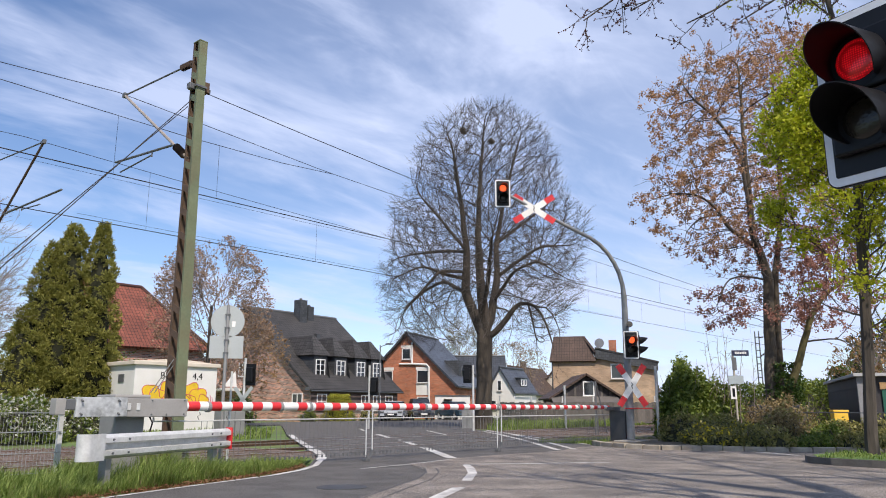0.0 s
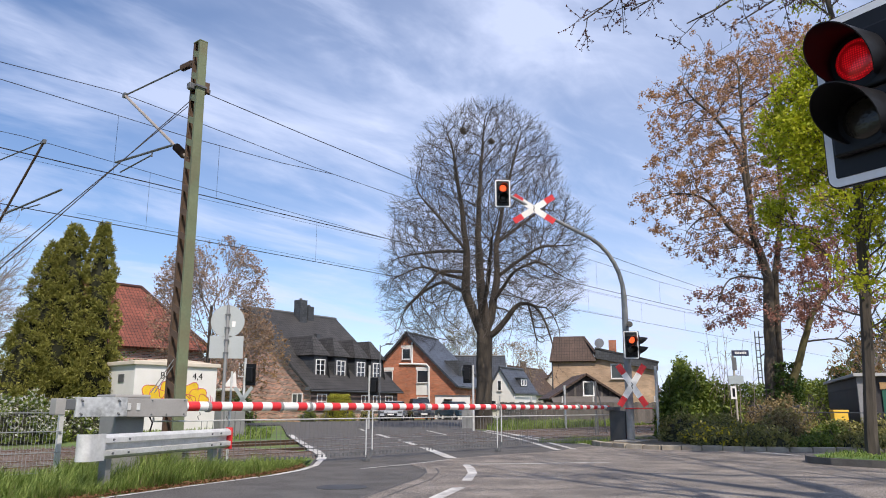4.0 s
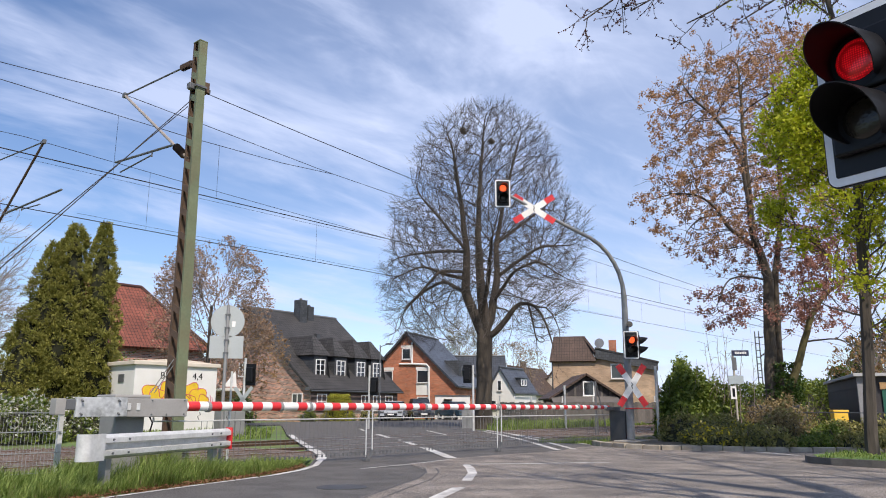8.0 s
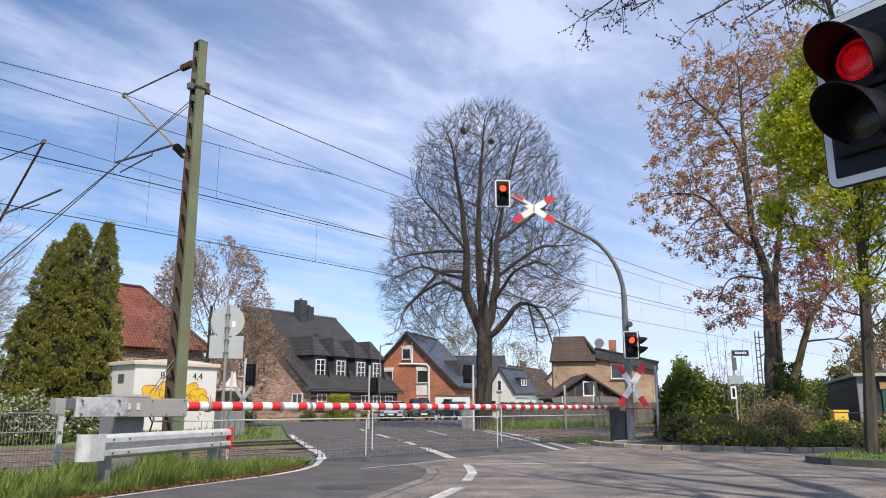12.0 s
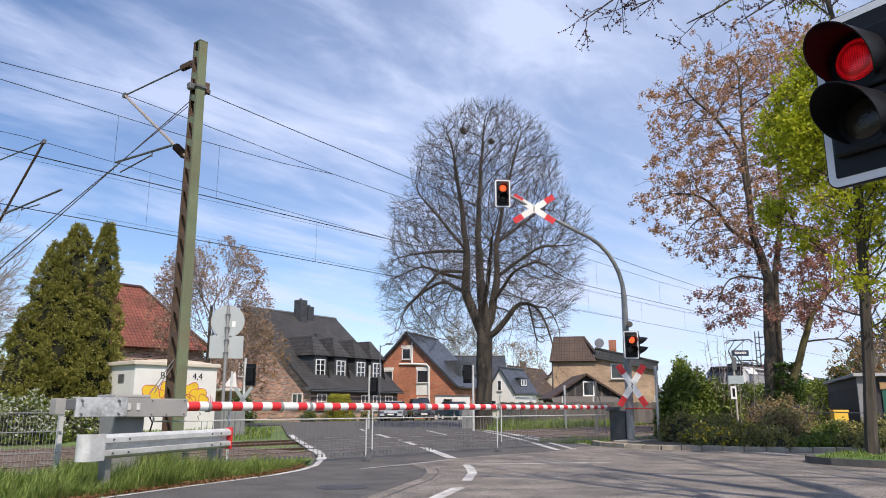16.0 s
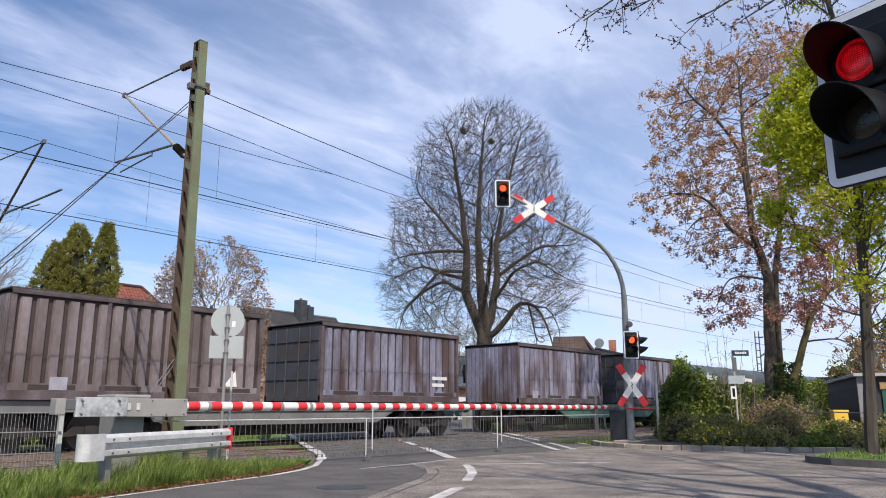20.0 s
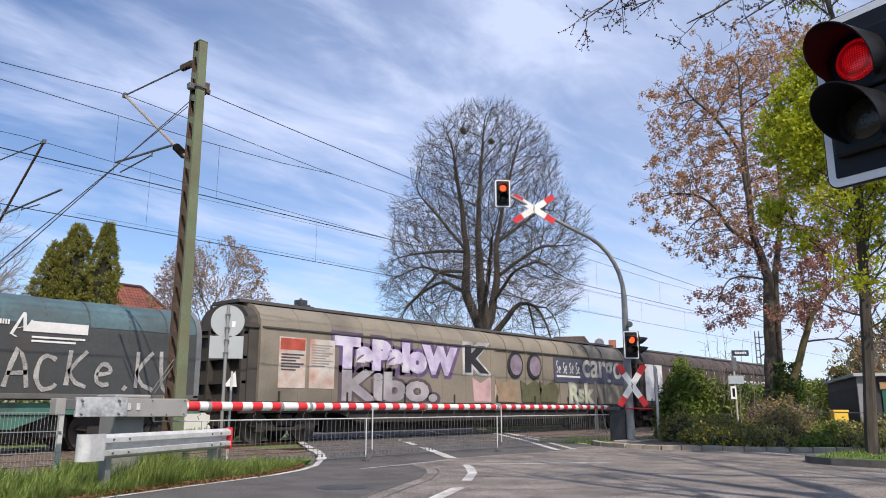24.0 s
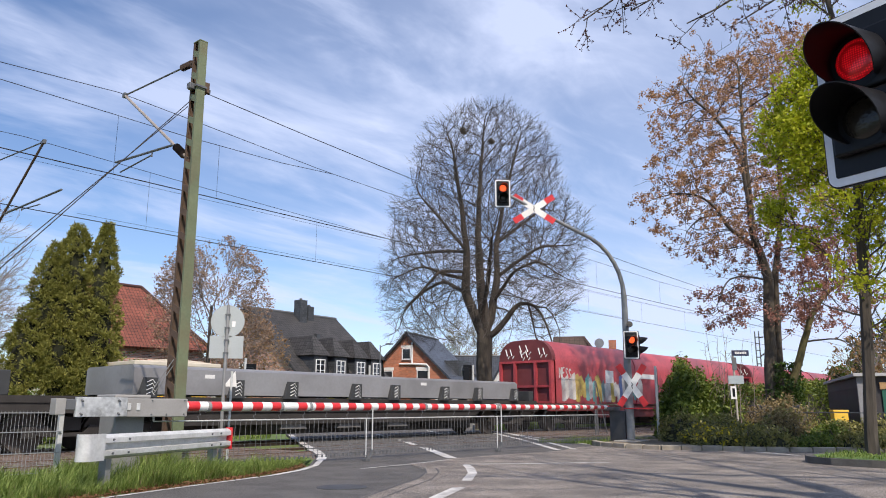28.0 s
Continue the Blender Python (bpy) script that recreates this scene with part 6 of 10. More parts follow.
def red_wagon(L, label, lively):
    t = wagon("hood_wagon", label, L, mat("dark_red_solebar", (0.16, 0.03, 0.03), 0.6, vary=0.3), deck=1.15)
    W = 1.45
    prof = hood_profile(W, 1.2, 4.06, 1.15, 10)
    n = 3
    for k in range(n):
        x0, x1 = 1.0 + k * (L - 2) / n, 1.0 + (k + 1) * (L - 2) / n - 0.04
        bm = bmesh.new(); s = 1 - 0.012 * (k % 2)
        add_prism(bm, [(y * s, z if z < 2 else z - 0.03 * (k % 2)) for y, z in prof], "X", x0, x1)
        part("hood", bm, RED_W, t, "dirty red telescopic hood", smooth=True)
        bm = bmesh.new(); add_prism(bm, [(y * 1.012, z + 0.015) for y, z in prof], "X", x0, x0 + 0.12)
        part("hood_bow", bm, RED_W, t, smooth=True)
    for xe, s in ((0.75, 1), (L - 0.75, -1)):
        bm = bmesh.new()
        add_prism(bm, [(y * 1.0, z) for y, z in hood_profile(W, 3.1, 4.03, 0.9)], "X", min(xe, xe + s * 0.3), max(xe, xe + s * 0.3))
        add_box(bm, min(xe + s * 0.08, xe + s * 0.3), max(xe + s * 0.08, xe + s * 0.3), -1.4, 1.4, 1.2, 3.1)
        for y in (-1.42, -0.62, 0.5, 1.3):
            part("end_post", boxed(min(xe - s * 0.06, xe + s * 0.2), max(xe - s * 0.06, xe + s * 0.2), y, y + 0.12, 1.2, 3.095), RED_W, t)
        for z in (1.2, 1.9, 3.0):
            part("end_beam", boxed(min(xe - s * 0.04, xe + s * 0.19), max(xe - s * 0.04, xe + s * 0.19), -1.41, 1.41, z + 0.002, z + 0.1), RED_W, t)
        part("end_wall", bm, mat("dull_red_end", (0.14, 0.03, 0.032), 0.6, vary=0.3, scale=1.5), t, "dull red ribbed end wall")
        bm = bmesh.new()
        for y0, z0, w in ((-1.2, 3.35, 0.5), (-0.35, 3.5, 0.7), (0.6, 3.35, 0.5), (-0.3, 3.25, 0.6)):
            x = xe - s * 0.004
            for q in range(4):
                add_tube(bm, (x, y0 + w * q / 4, z0), (x, y0 + w * (q + 0.7) / 4, z0 + (0.3 if q % 2 else -0.12)), 0.028, n=4)
        part("scrawl", bm, CHALK, t)
    if lively:
        rr = random.Random(8)
        inks = (((0.46, 0.36, 0.09), "ochre_spray"), ((0.36, 0.38, 0.39), "grey_spray"), ((0.10, 0.15, 0.33), "blue_spray"), ((0.12, 0.3, 0.3), "teal_spray"), ((0.5, 0.49, 0.46), "cream_spray"))
        for k in range(26):
            c, nm = inks[rr.randrange(5)]
            x, w, top, low = 1.5 + k * 0.3, rr.uniform(0.25, 0.5), rr.uniform(2.2, 2.65), rr.uniform(1.26, 1.6)
            part("graffiti", prism([(x, low), (x + w * 0.5, low - 0.04), (x + w, low + rr.uniform(0, 0.3)), (x + w * 1.1, top - 0.3), (x + w * 0.6, top), (x - 0.05, top - rr.uniform(0.05, 0.3))], "Y", -1.4560 - 0.0004 * (k % 9), -1.45), mat(nm, c, 0.55, vary=0.5, scale=2, dirt=(0.2, 0.06, 0.06), dirt_amount=0.5), t, "painted graffiti")
        handwrite(t, "NESS", 1.3, 2.3, 0.5, 1.1, 0.03, DULL_WHITE, 60)
    company_box = boxed(5.5, 6.3, -1.459, -1.45, 2.2, 2.8)
    part("white_panel", company_box, CHALK, t)
    bars("small_writing", t, 9.0, -1.455, 2.5, 1, 2.0, 0.25, CHALK)
    return t


TRAIN = []          # (thing, coordinate of its front end)
TRAIN.append((loco(), 28.0))
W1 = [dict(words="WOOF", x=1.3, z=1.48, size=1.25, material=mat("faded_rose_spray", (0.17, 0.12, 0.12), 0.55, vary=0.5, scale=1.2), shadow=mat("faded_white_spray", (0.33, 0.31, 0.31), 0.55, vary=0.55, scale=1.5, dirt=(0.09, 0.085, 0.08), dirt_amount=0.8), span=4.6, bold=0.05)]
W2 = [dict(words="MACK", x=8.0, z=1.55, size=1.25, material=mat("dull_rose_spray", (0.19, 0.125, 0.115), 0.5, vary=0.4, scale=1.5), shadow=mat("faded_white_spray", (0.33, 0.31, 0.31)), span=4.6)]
t, off = coil_wagon([(47.9, 53.75), (54.0, 60.0)], (HOOD_BROWN, HOOD_BROWN), (W1, W2), "dark hooded coil wagon with pink graffiti", UNDER)
TRAIN.append((t, off))
t, off = coil_wagon([(61.4, 67.5), (67.8, 73.9)], (HOOD_BROWN, HOOD_BROWN), ([dict(words="MAKER-", x=1.75, z=1.55, size=0.85, span=4.4, r=0.055, material=CHALK_SPRAY, seed=3)], [dict(words="HONK-NAIF-HONK", x=8.1, z=1.55, size=0.32, span=4.0, r=0.022, material=DULL_WHITE, seed=4)]), "dark hooded coil wagon with silver graffiti", TEAL)
TRAIN.append((t, off))
for a, b, mt in (((77.0, 83.8), (86.0, 92.7), (BULK_BROWN, BULK)), ((96.6, 103.6), (106.0, 112.8), (BULK, BULK)), ((145.2, 152.0), (154.4, 161.4), (BULK, BULK_BROWN))):
    w = wagon("container_wagon", "flat wagon carrying two rusty ribbed containers", b[1] - a[0] + 2.2, mat("grey_solebar", (0.17, 0.17, 0.165), 0.6, vary=0.3, scale=1.5) if a[0] < 90 else TEAL, deck=1.2)
    o = a[0] - 1.1
    bulk_box(w, a[0] - o, a[1] - o, mt[0], a[0] > 150)
    bulk_box(w, b[0] - o, b[1] - o, mt[1], True)
    TRAIN.append((w, o))
t, off = coil_wagon([(115.3, 121.4), (121.6, 127.7)], (HOOD_BLUE, HOOD_BLUE), ([dict(words="MAKER KUSH", x=1.3, z=1.5, size=0.75, span=5.2, r=0.045, material=ROSE_SPRAY, seed=5)], [dict(words="MAXT", x=10.2, z=1.5, size=0.45, span=1.6, r=0.03, material=DULL_WHITE, seed=6)]), "dark coil wagon with bright blue hood ends", TEAL)
TRAIN.append((t, off))
t, off = coil_wagon([(129.6, 135.5), (135.8, 141.9)], (HOOD_BLUE, HOOD_BLUE), ([dict(words="ONIK", x=4.2, z=1.6, size=0.5, span=1.9, r=0.03, material=DULL_WHITE, seed=7)], [dict(words="TOST", x=8.0, z=1.6, size=0.6, span=2.2, r=0.04, material=DARK_SPRAY, seed=8)]), "dark coil wagon with blue hood ends and few tags", TEAL)
TRAIN.append((t, off))
t, off = coil_wagon([(163.9, 169.9), (170.2, 176.2)], (HOOD_BROWN, HOOD_BROWN), ([dict(words="HERO", x=2.2, z=1.55, size=1.3, material=PURPLE_SPRAY, shadow=SILVER_SPRAY, width=1.25)], [dict(words="MACKe.KU", x=7.6, z=1.5, size=0.85, span=5.0, r=0.05, material=CHALK_SPRAY, seed=9)]), "weathered coil wagon with purple graffiti", TEAL)
TRAIN.append((t, off))

s1 = sliding_wagon(24.4, BEIGE, "beige sliding wall wagon covered in graffiti", True)
BLUEBAND = mat("faded_blue_band", (0.075, 0.08, 0.115), 0.6, vary=0.3, scale=1.5)
part("blue_band", boxed(16.7, 23.15, -1.449, -1.44, 2.15, 3.22), BLUEBAND, s1, "dark blue painted band")
spray(s1, "cargo", 19.1, 2.45, 1.62, mat("yellowed_lettering", (0.56, 0.53, 0.46), 0.6, vary=0.3, scale=2, dirt=(0.36, 0.33, 0.28), dirt_amount=0.5), None, 1.08, -1.452, bold=0.018, span=3.85, name="lettering", label="white lettering")
for k in range(4):
    handwrite(s1, "Se", 16.9 + k * 0.55, 2.55, 0.5, 0.4, 0.02, CHALK, 40 + k, -1.452, "white curled mark")
bars("small_writing", s1, 16.9, -1.452, 2.36, 1, 2.0, 0.08, CHALK)
spray(s1, "TaPaloW", 4.0, 2.35, 1.22, LILAC_SPRAY, PURPLE_SPRAY, 1.05, -1.45, span=6.1, bold=0.085, lean=-0.6)
spray(s1, "Kibo.", 4.2, 1.3, 1.25, mat("mauve_spray", (0.36, 0.34, 0.35), 0.5, vary=0.5, scale=1.5, dirt=(0.2, 0.17, 0.2), dirt_amount=0.6), mat("plum_spray", (0.1, 0.07, 0.085), 0.55, vary=0.4, scale=1.5), 1.3, -1.45, span=4.6, bold=0.05)
spray(s1, "K", 10.4, 2.4, 1.35, DARK_SPRAY, DULL_WHITE, 1.2, -1.45, span=1.5, bold=0.05)
for k in range(2):
    bm = bmesh.new(); add_tube(bm, (13.75 + k * 1.4, -1.45, 2.75), (13.75 + k * 1.4, -1.46, 2.75), 0.55, n=20)
    part("graffiti", bm, DARK_SPRAY, s1, smooth=False)
    bm = bmesh.new(); add_tube(bm, (13.8 + k * 1.4, -1.46, 2.75), (13.8 + k * 1.4, -1.466, 2.75), 0.42, n=20)
    part("graffiti", bm, mat("dusky_lilac_spray", (0.25, 0.2, 0.25), 0.55, vary=0.5, scale=2), s1)
for x in (1.78, 2.93):
    part("notice_panel", boxed(x, x + 1.0, -1.452, -1.44, 1.6, 3.1), mat("pale_notice", (0.56, 0.51, 0.45), 0.6, vary=0.35, scale=2, dirt=(0.45, 0.12, 0.06), dirt_amount=0.6), s1)
part("notice_head", boxed(1.82, 2.74, -1.456, -1.45, 2.72, 3.06), mat("faded_red_notice", (0.42, 0.08, 0.05), 0.6, vary=0.4, scale=3), s1, "faded red notice heading")
bars("small_writing", s1, 1.86, -1.453, 2.56, 6, 0.85, 0.045, DARK_LET)
bars("small_writing", s1, 3.0, -1.453, 2.9, 9, 0.85, 0.04, mat("pale_writing", (0.3, 0.28, 0.25), 0.6))
for k, (x, c) in enumerate(((11.0, PINK_SPRAY), (12.5, mat("tan_spray", (0.3, 0.22, 0.14), 0.6, vary=0.3)), (14.2, mat("moss_spray", (0.1, 0.1, 0.05), 0.6, vary=0.4)), (15.6, mat("moss_spray", (0.1, 0.1, 0.05))))):
    part("graffiti", prism([(x, 1.25), (x + 1.3, 1.25), (x + 1.5, 1.8), (x + 1.0, 2.2), (x + 0.4, 1.95), (x - 0.1, 2.15)], "Y", -1.449, -1.44), c, s1)
spray(s1, "Rsk", 17.9, 1.3, 1.05, mat("pale_green_spray", (0.5, 0.52, 0.38), 0.5, vary=0.3), SILVER_SPRAY, 1.3, -1.45)
TRAIN.append((s1, 177.0))
s2 = sliding_wagon(24.0, BROWN_W, "dark brown sliding wall wagon with pale blue graffiti", False)
for x in (1.22, 2.3):
    part("white_panel", boxed(x, x + 0.98, -1.455, -1.44, 1.38, 3.3), CHALK, s2, "blank white panel")
part("white_panel", boxed(3.38, 4.2, -1.455, -1.44, 1.75, 2.3), CHALK, s2)
part("white_panel", boxed(3.65, 3.95, -1.455, -1.44, 1.45, 1.62), CHALK, s2)
bars("small_writing", s2, 2.4, -1.457, 2.1, 4, 0.5, 0.04, DARK_LET)
for k, wd in enumerate(("VTS", "JSBME", "STYLLO", "100PSER")):
    spray(s2, wd, 4.64 + k * 1.02, 2.05, 0.24, CHALK, None, 0.8, -1.45)
TAN_SPRAY, BROWN_GREY = mat("tan_spray", (0.3, 0.22, 0.14)), mat("brown_grey_spray", (0.13, 0.108, 0.088), 0.5, vary=0.4)
WHITE_EDGE = mat("chalky_white_edge", (0.6, 0.61, 0.6), 0.55, vary=0.25, scale=3)
bars("small_writing", s2, 4.7, -1.452, 1.62, 1, 0.95, 0.3, TAN_SPRAY)
bubbles(s2, 5.75, 1.3, 2.9, 0.82, 4, PALE_SPRAY, WHITE_EDGE, 31)
bubbles(s2, 9.0, 1.28, 4.2, 1.25, 4, BROWN_GREY, mat("dull_tan_edge", (0.36, 0.3, 0.2), 0.6, vary=0.4, scale=2), 32)
spray(s2, "gURKY", 13.4, 1.68, 1.38, PALE_SPRAY, WHITE_EDGE, 1.2, -1.45, span=6.7, bold=0.035)
bubbles(s2, 20.5, 1.4, 0.9, 1.0, 1, PALE_SPRAY, WHITE_EDGE, 34)
bars("small_writing", s2, 21.5, -1.457, 1.7, 2, 0.7, 0.16, PINK_SPRAY)
bm = bmesh.new()
for k in range(15):
    x = 1.6 + k * 1.33
    add_box(bm, x, x + 0.03, -1.452, -1.44, 3.0, 3.18)
part("chalk_marks", bm, CHALK, s2)
bm = bmesh.new(); add_prism(bm, [(11.9, 1.3), (11.98, 1.3), (12.05, 3.2), (11.9, 3.3)], "Y", -1.455, -1.44)
part("white_streak", bm, CHALK, s2)
TRAIN.append((s2, 201.4))
for k, (x0, ln) in enumerate(((225.3, 20.0), (245.4, 19.9), (265.1, 22.3))):
    TRAIN.append((flat_wagon(ln, "flat wagon with a long grey sheeted load", k, k == 2), x0))
TRAIN.append((red_wagon(25.0, "red hooded wagon with bright graffiti", True), 287.2))
TRAIN.append((red_wagon(25.0, "red hooded wagon with faded markings", False), 312.6))
TRAIN.append((red_wagon(25.0, "red hooded wagon with faded markings", False), 337.7))

# ---- houses and yards ----
PINK_BRICK = tile_mat("pink_brick", (0.43, 0.20, 0.135), (0.50, 0.43, 0.37), 0.29, 0.1, 0.02, 0.75)
DARK_BRICK = tile_mat("dark_brick", (0.12, 0.075, 0.065), (0.16, 0.14, 0.13), 0.25, 0.085, 0.012, 0.35)
ORANGE_BRICK = tile_mat("orange_brick", (0.40, 0.13, 0.06), (0.36, 0.24, 0.18), 0.25, 0.085, 0.012, 0.3)
BEIGE_BRICK = tile_mat("beige_brick", (0.42, 0.29, 0.19), (0.40, 0.31, 0.23), 0.25, 0.085, 0.01, 0.16)
GREY_TILES = tile_mat("dark_grey_roof_tiles", (0.052, 0.049, 0.047), (0.014, 0.013, 0.013), 0.3, 0.36, 0.03, 0.25, 0.7, 0.9, offset=0.0)
SLATE_ROOF = tile_mat("anthracite_roof_tiles", (0.055, 0.062, 0.075), (0.02, 0.021, 0.024), 0.3, 0.36, 0.025, 0.15, 0.4, 0.8, offset=0.0)
RED_TILES = tile_mat("red_roof_tiles", (0.215, 0.066, 0.04), (0.055, 0.02, 0.016), 0.24, 0.32, 0.02, 0.16, 0.75, 0.9, offset=0.0)
BROWN_TILES = tile_mat("brown_roof_tiles", (0.09, 0.058, 0.045), (0.045, 0.03, 0.024), 0.2, 0.25, 0.02, 0.12, 0.75, 0.9, offset=0.0)
SLATES = tile_mat("slate_cladding", (0.055, 0.06, 0.066), (0.018, 0.018, 0.02), 0.3, 0.2, 0.014, 0.25, 0.6, 0.5)
WHITE_RENDER = mat("white_render", (0.72, 0.71, 0.68), 0.9, vary=0.08, scale=1, fine=25, bump=0.15, dirt=(0.5, 0.48, 0.43), dirt_amount=0.3)
CREAM_RENDER = mat("cream_render", (0.62, 0.56, 0.47), 0.9, vary=0.1, scale=1, fine=25, bump=0.15, dirt=(0.4, 0.35, 0.28), dirt_amount=0.35)
DARK_BOARD = mat("dark_boards", (0.045, 0.04, 0.042), 0.7, vary=0.3, scale=2, fine=20, bump=0.2, stretch=(0.3, 1, 1), per_object=0.25)
GREY_BOARD = mat("grey_fence_boards", (0.12, 0.108, 0.098), 0.85, vary=0.3, scale=2, fine=20, bump=0.3, stretch=(1, 1, 0.3), per_object=0.35)
LEAD = mat("zinc_gutter", (0.085, 0.09, 0.095), 0.5, 0.4, vary=0.15)


def window(parent, m, w, h, frame_mat=None, mullions=1, bars_h=0, sill=True):
    """A framed window standing on the wall plane; local -Y looks out."""
    fm = frame_mat or PVC
    bm = bmesh.new()
    b = 0.07
    for x0, x1, z0, z1 in ((-w / 2, w / 2, h / 2 - b, h / 2), (-w / 2, w / 2, -h / 2, -h / 2 + b), (-w / 2, -w / 2 + b, -h / 2 + b, h / 2 - b), (w / 2 - b, w / 2, -h / 2 + b, h / 2 - b)):
        add_box(bm, x0, x1, -0.05, 0.02, z0, z1)
    bm.transform(m)
    fr = part("window", bm, fm, parent)
    for k in range(mullions):
        x = -w / 2 + w * (k + 1) / (mullions + 1)
        bm = boxed(x - 0.035, x + 0.035, -0.045, 0.015, -h / 2 + b, h / 2 - b); bm.transform(m)
        part("mullion", bm, fm, fr)
    for k in range(bars_h):
        z = -h / 2 + h * (k + 1) / (bars_h + 1)
        bm = boxed(-w / 2 + b, w / 2 - b, -0.04, 0.01, z - 0.02, z + 0.02); bm.transform(m)
        part("glazing_bar", bm, fm, fr)
    bm = boxed(-w / 2 + 0.03, w / 2 - 0.03, -0.012, 0.004, -h / 2 + 0.03, h / 2 - 0.03); bm.transform(m)
    part("pane", bm, GLASS, fr)
    if sill:
        bm = boxed(-w / 2 - 0.06, w / 2 + 0.06, -0.14, 0.02, -h / 2 - 0.06, -h / 2 - 0.003); bm.transform(m)
        part("sill", bm, CONCRETE, fr)
    return fr


def roof_slab(name, parent, corners, material, thick=0.18, label=""):
    bm = bmesh.new()
    a = [Vector(c) for c in corners]
    n = (a[1] - a[0]).cross(a[2] - a[0]).normalized()
    if n.z < 0:
        n = -n
    top = [bm.verts.new(c + n * 0.001) for c in a]
    bot = [bm.verts.new(c - n * thick) for c in a]
    bm.faces.new(top); bm.faces.new(bot[::-1])
    for k in range(len(a)):
        bm.faces.new((top[k], bot[k], bot[(k + 1) % len(a)], top[(k + 1) % len(a)]))
    return walled(name, bm, material, parent, label)


def gabled_house(name, m, label, L, W, eave, ridge, wall_mat, roof_mat, windows=(), over=0.35, chimney=None, group="houses beyond the crossing"):
    """Ridge along local X; gable at x = 0 and x = L; front eave at y = 0."""
    t = thing(name, m, label, "house", group)
    bm = bmesh.new(); add_prism(bm, [(0, -0.2), (0, eave), (W / 2, ridge - 0.12), (W, eave), (W, -0.2)], "X", 0, L)
    walled("wall", bm, wall_mat, t)
    s = (ridge - eave) / (W / 2)
    roof_slab("roof", t, [(-over, -over, eave - over * s + 0.12), (L + over, -over, eave - over * s + 0.12), (L + over, W / 2, ridge + 0.12), (-over, W / 2, ridge + 0.12)], roof_mat)
    roof_slab("roof", t, [(-over, W + over, eave - over * s + 0.12), (L + over, W + over, eave - over * s + 0.12), (L + over, W / 2 + 0.002, ridge + 0.12), (-over, W / 2 + 0.002, ridge + 0.12)], roof_mat)
    bm = bmesh.new(); add_tube(bm, (-over, W / 2, ridge + 0.12), (L + over, W / 2, ridge + 0.12), 0.13, n=8)
    part("ridge_cap", bm, LEAD if roof_mat is SLATE_ROOF else RUST if roof_mat in (RED_TILES, BROWN_TILES) else GREYDARK, t)
    part("gutter", tube((-over, -over - 0.06, eave - over * s), (L + over, -over - 0.06, eave - over * s), 0.07, None, 8), LEAD, t)
    for side, u, z, w, h, mul, bh in windows:
        mm = {"front": pose(u, -0.005, z), "gable": pose(-0.005, u, z, 0, 0, -90)}[side]
        window(t, mm, w, h, None, mul, bh)
    if chimney:
        x, y, w, z0, z1 = chimney
        ch = walled("chimney", boxed(x - w / 2, x + w / 2, y - w / 2, y + w / 2, z0, z1), DARK_BRICK, t)
        part("chimney_cap", boxed(x - w / 2 - 0.06, x + w / 2 + 0.06, y - w / 2 - 0.06, y + w / 2 + 0.06, z1, z1 + 0.1), GREYDARK, ch)
    return t


# brown house with four dormers
BX, BY = 38.25, 46.85
bh = gabled_house("house", pose(BX, BY, 0, 0, 0, 4.5), "pink brick house with a steep dark roof and dormers", 10.6, 16.6, 2.6, 9.45, PINK_BRICK, GREY_TILES,
                  windows=[("gable", 1.5, 1.55, 1.2, 1.15, 1, 0), ("gable", 8.4, 4.2, 1.0, 1.2, 1, 2), ("front", 1.2, 1.5, 1.1, 1.2, 1, 1), ("front", 6.3, 1.4, 1.0, 1.3, 1, 1), ("front", 7.8, 1.4, 1.0, 1.3, 1, 1), ("front", 9.4, 1.4, 1.0, 1.3, 1, 1)])
# thin brick sheet over the wall, coloured dark for the shade below the eaves
front = walled("front_facing", boxed(0.0, 10.6, -0.02, -0.004, -0.1, 2.45), DARK_BRICK, bh, "dark brick front with eave shade in its colour")
SL = (9.45 - 2.6) / 8.3
for k, x in enumerate((2.1, 4.5, 7.0, 9.1)):
    y0, zb, zt, hw = 1.2, 3.1, 5.35, 0.76
    yb = (zt - 2.72) / SL
    dm = walled("dormer", prism([(y0, zb), (y0, zt), (yb + 0.3, zt), ((zb - 2.75) / SL + 0.3, zb)], "X", x - hw, x + hw), SLATES, bh, "slate clad dormer")
    o = 0.22
    ym = (6.9 - 2.72) / SL
    for cs in ([(x - hw - o, y0 - o, zt - 0.1), (x + hw + o, y0 - o, zt - 0.1), (x + 0.15, y0 + 0.9, 6.9), (x - 0.15, y0 + 0.9, 6.9)],
               [(x - hw - o, y0 - o, zt - 0.1), (x - 0.15, y0 + 0.9, 6.9), (x - 0.15, ym + 0.5, 6.9), (x - hw - o, yb + 0.6, zt - 0.1)],
               [(x + hw + o, y0 - o, zt - 0.1), (x + 0.15, y0 + 0.9, 6.9), (x + 0.15, ym + 0.5, 6.9), (x + hw + o, yb + 0.6, zt - 0.1)]):
        roof_slab("dormer_roof", dm, cs, GREY_TILES, 0.08)
    window(bh, pose(x, y0 - 0.005, 4.25), 1.05, 1.35, None, 1, 2)
for x, y, w, z1 in ((5.6, 7.6, 0.85, 10.75), (6.9, 7.9, 0.7, 10.3)):
    ch = walled("chimney", boxed(x - w / 2, x + w / 2, y - w / 2, y + w / 2, 8.0, z1), SLATES, bh)
    part("chimney_pot", tube((x, y, z1), (x, y, z1 + 0.18), 0.16, 0.12, 10), LEAD, ch)
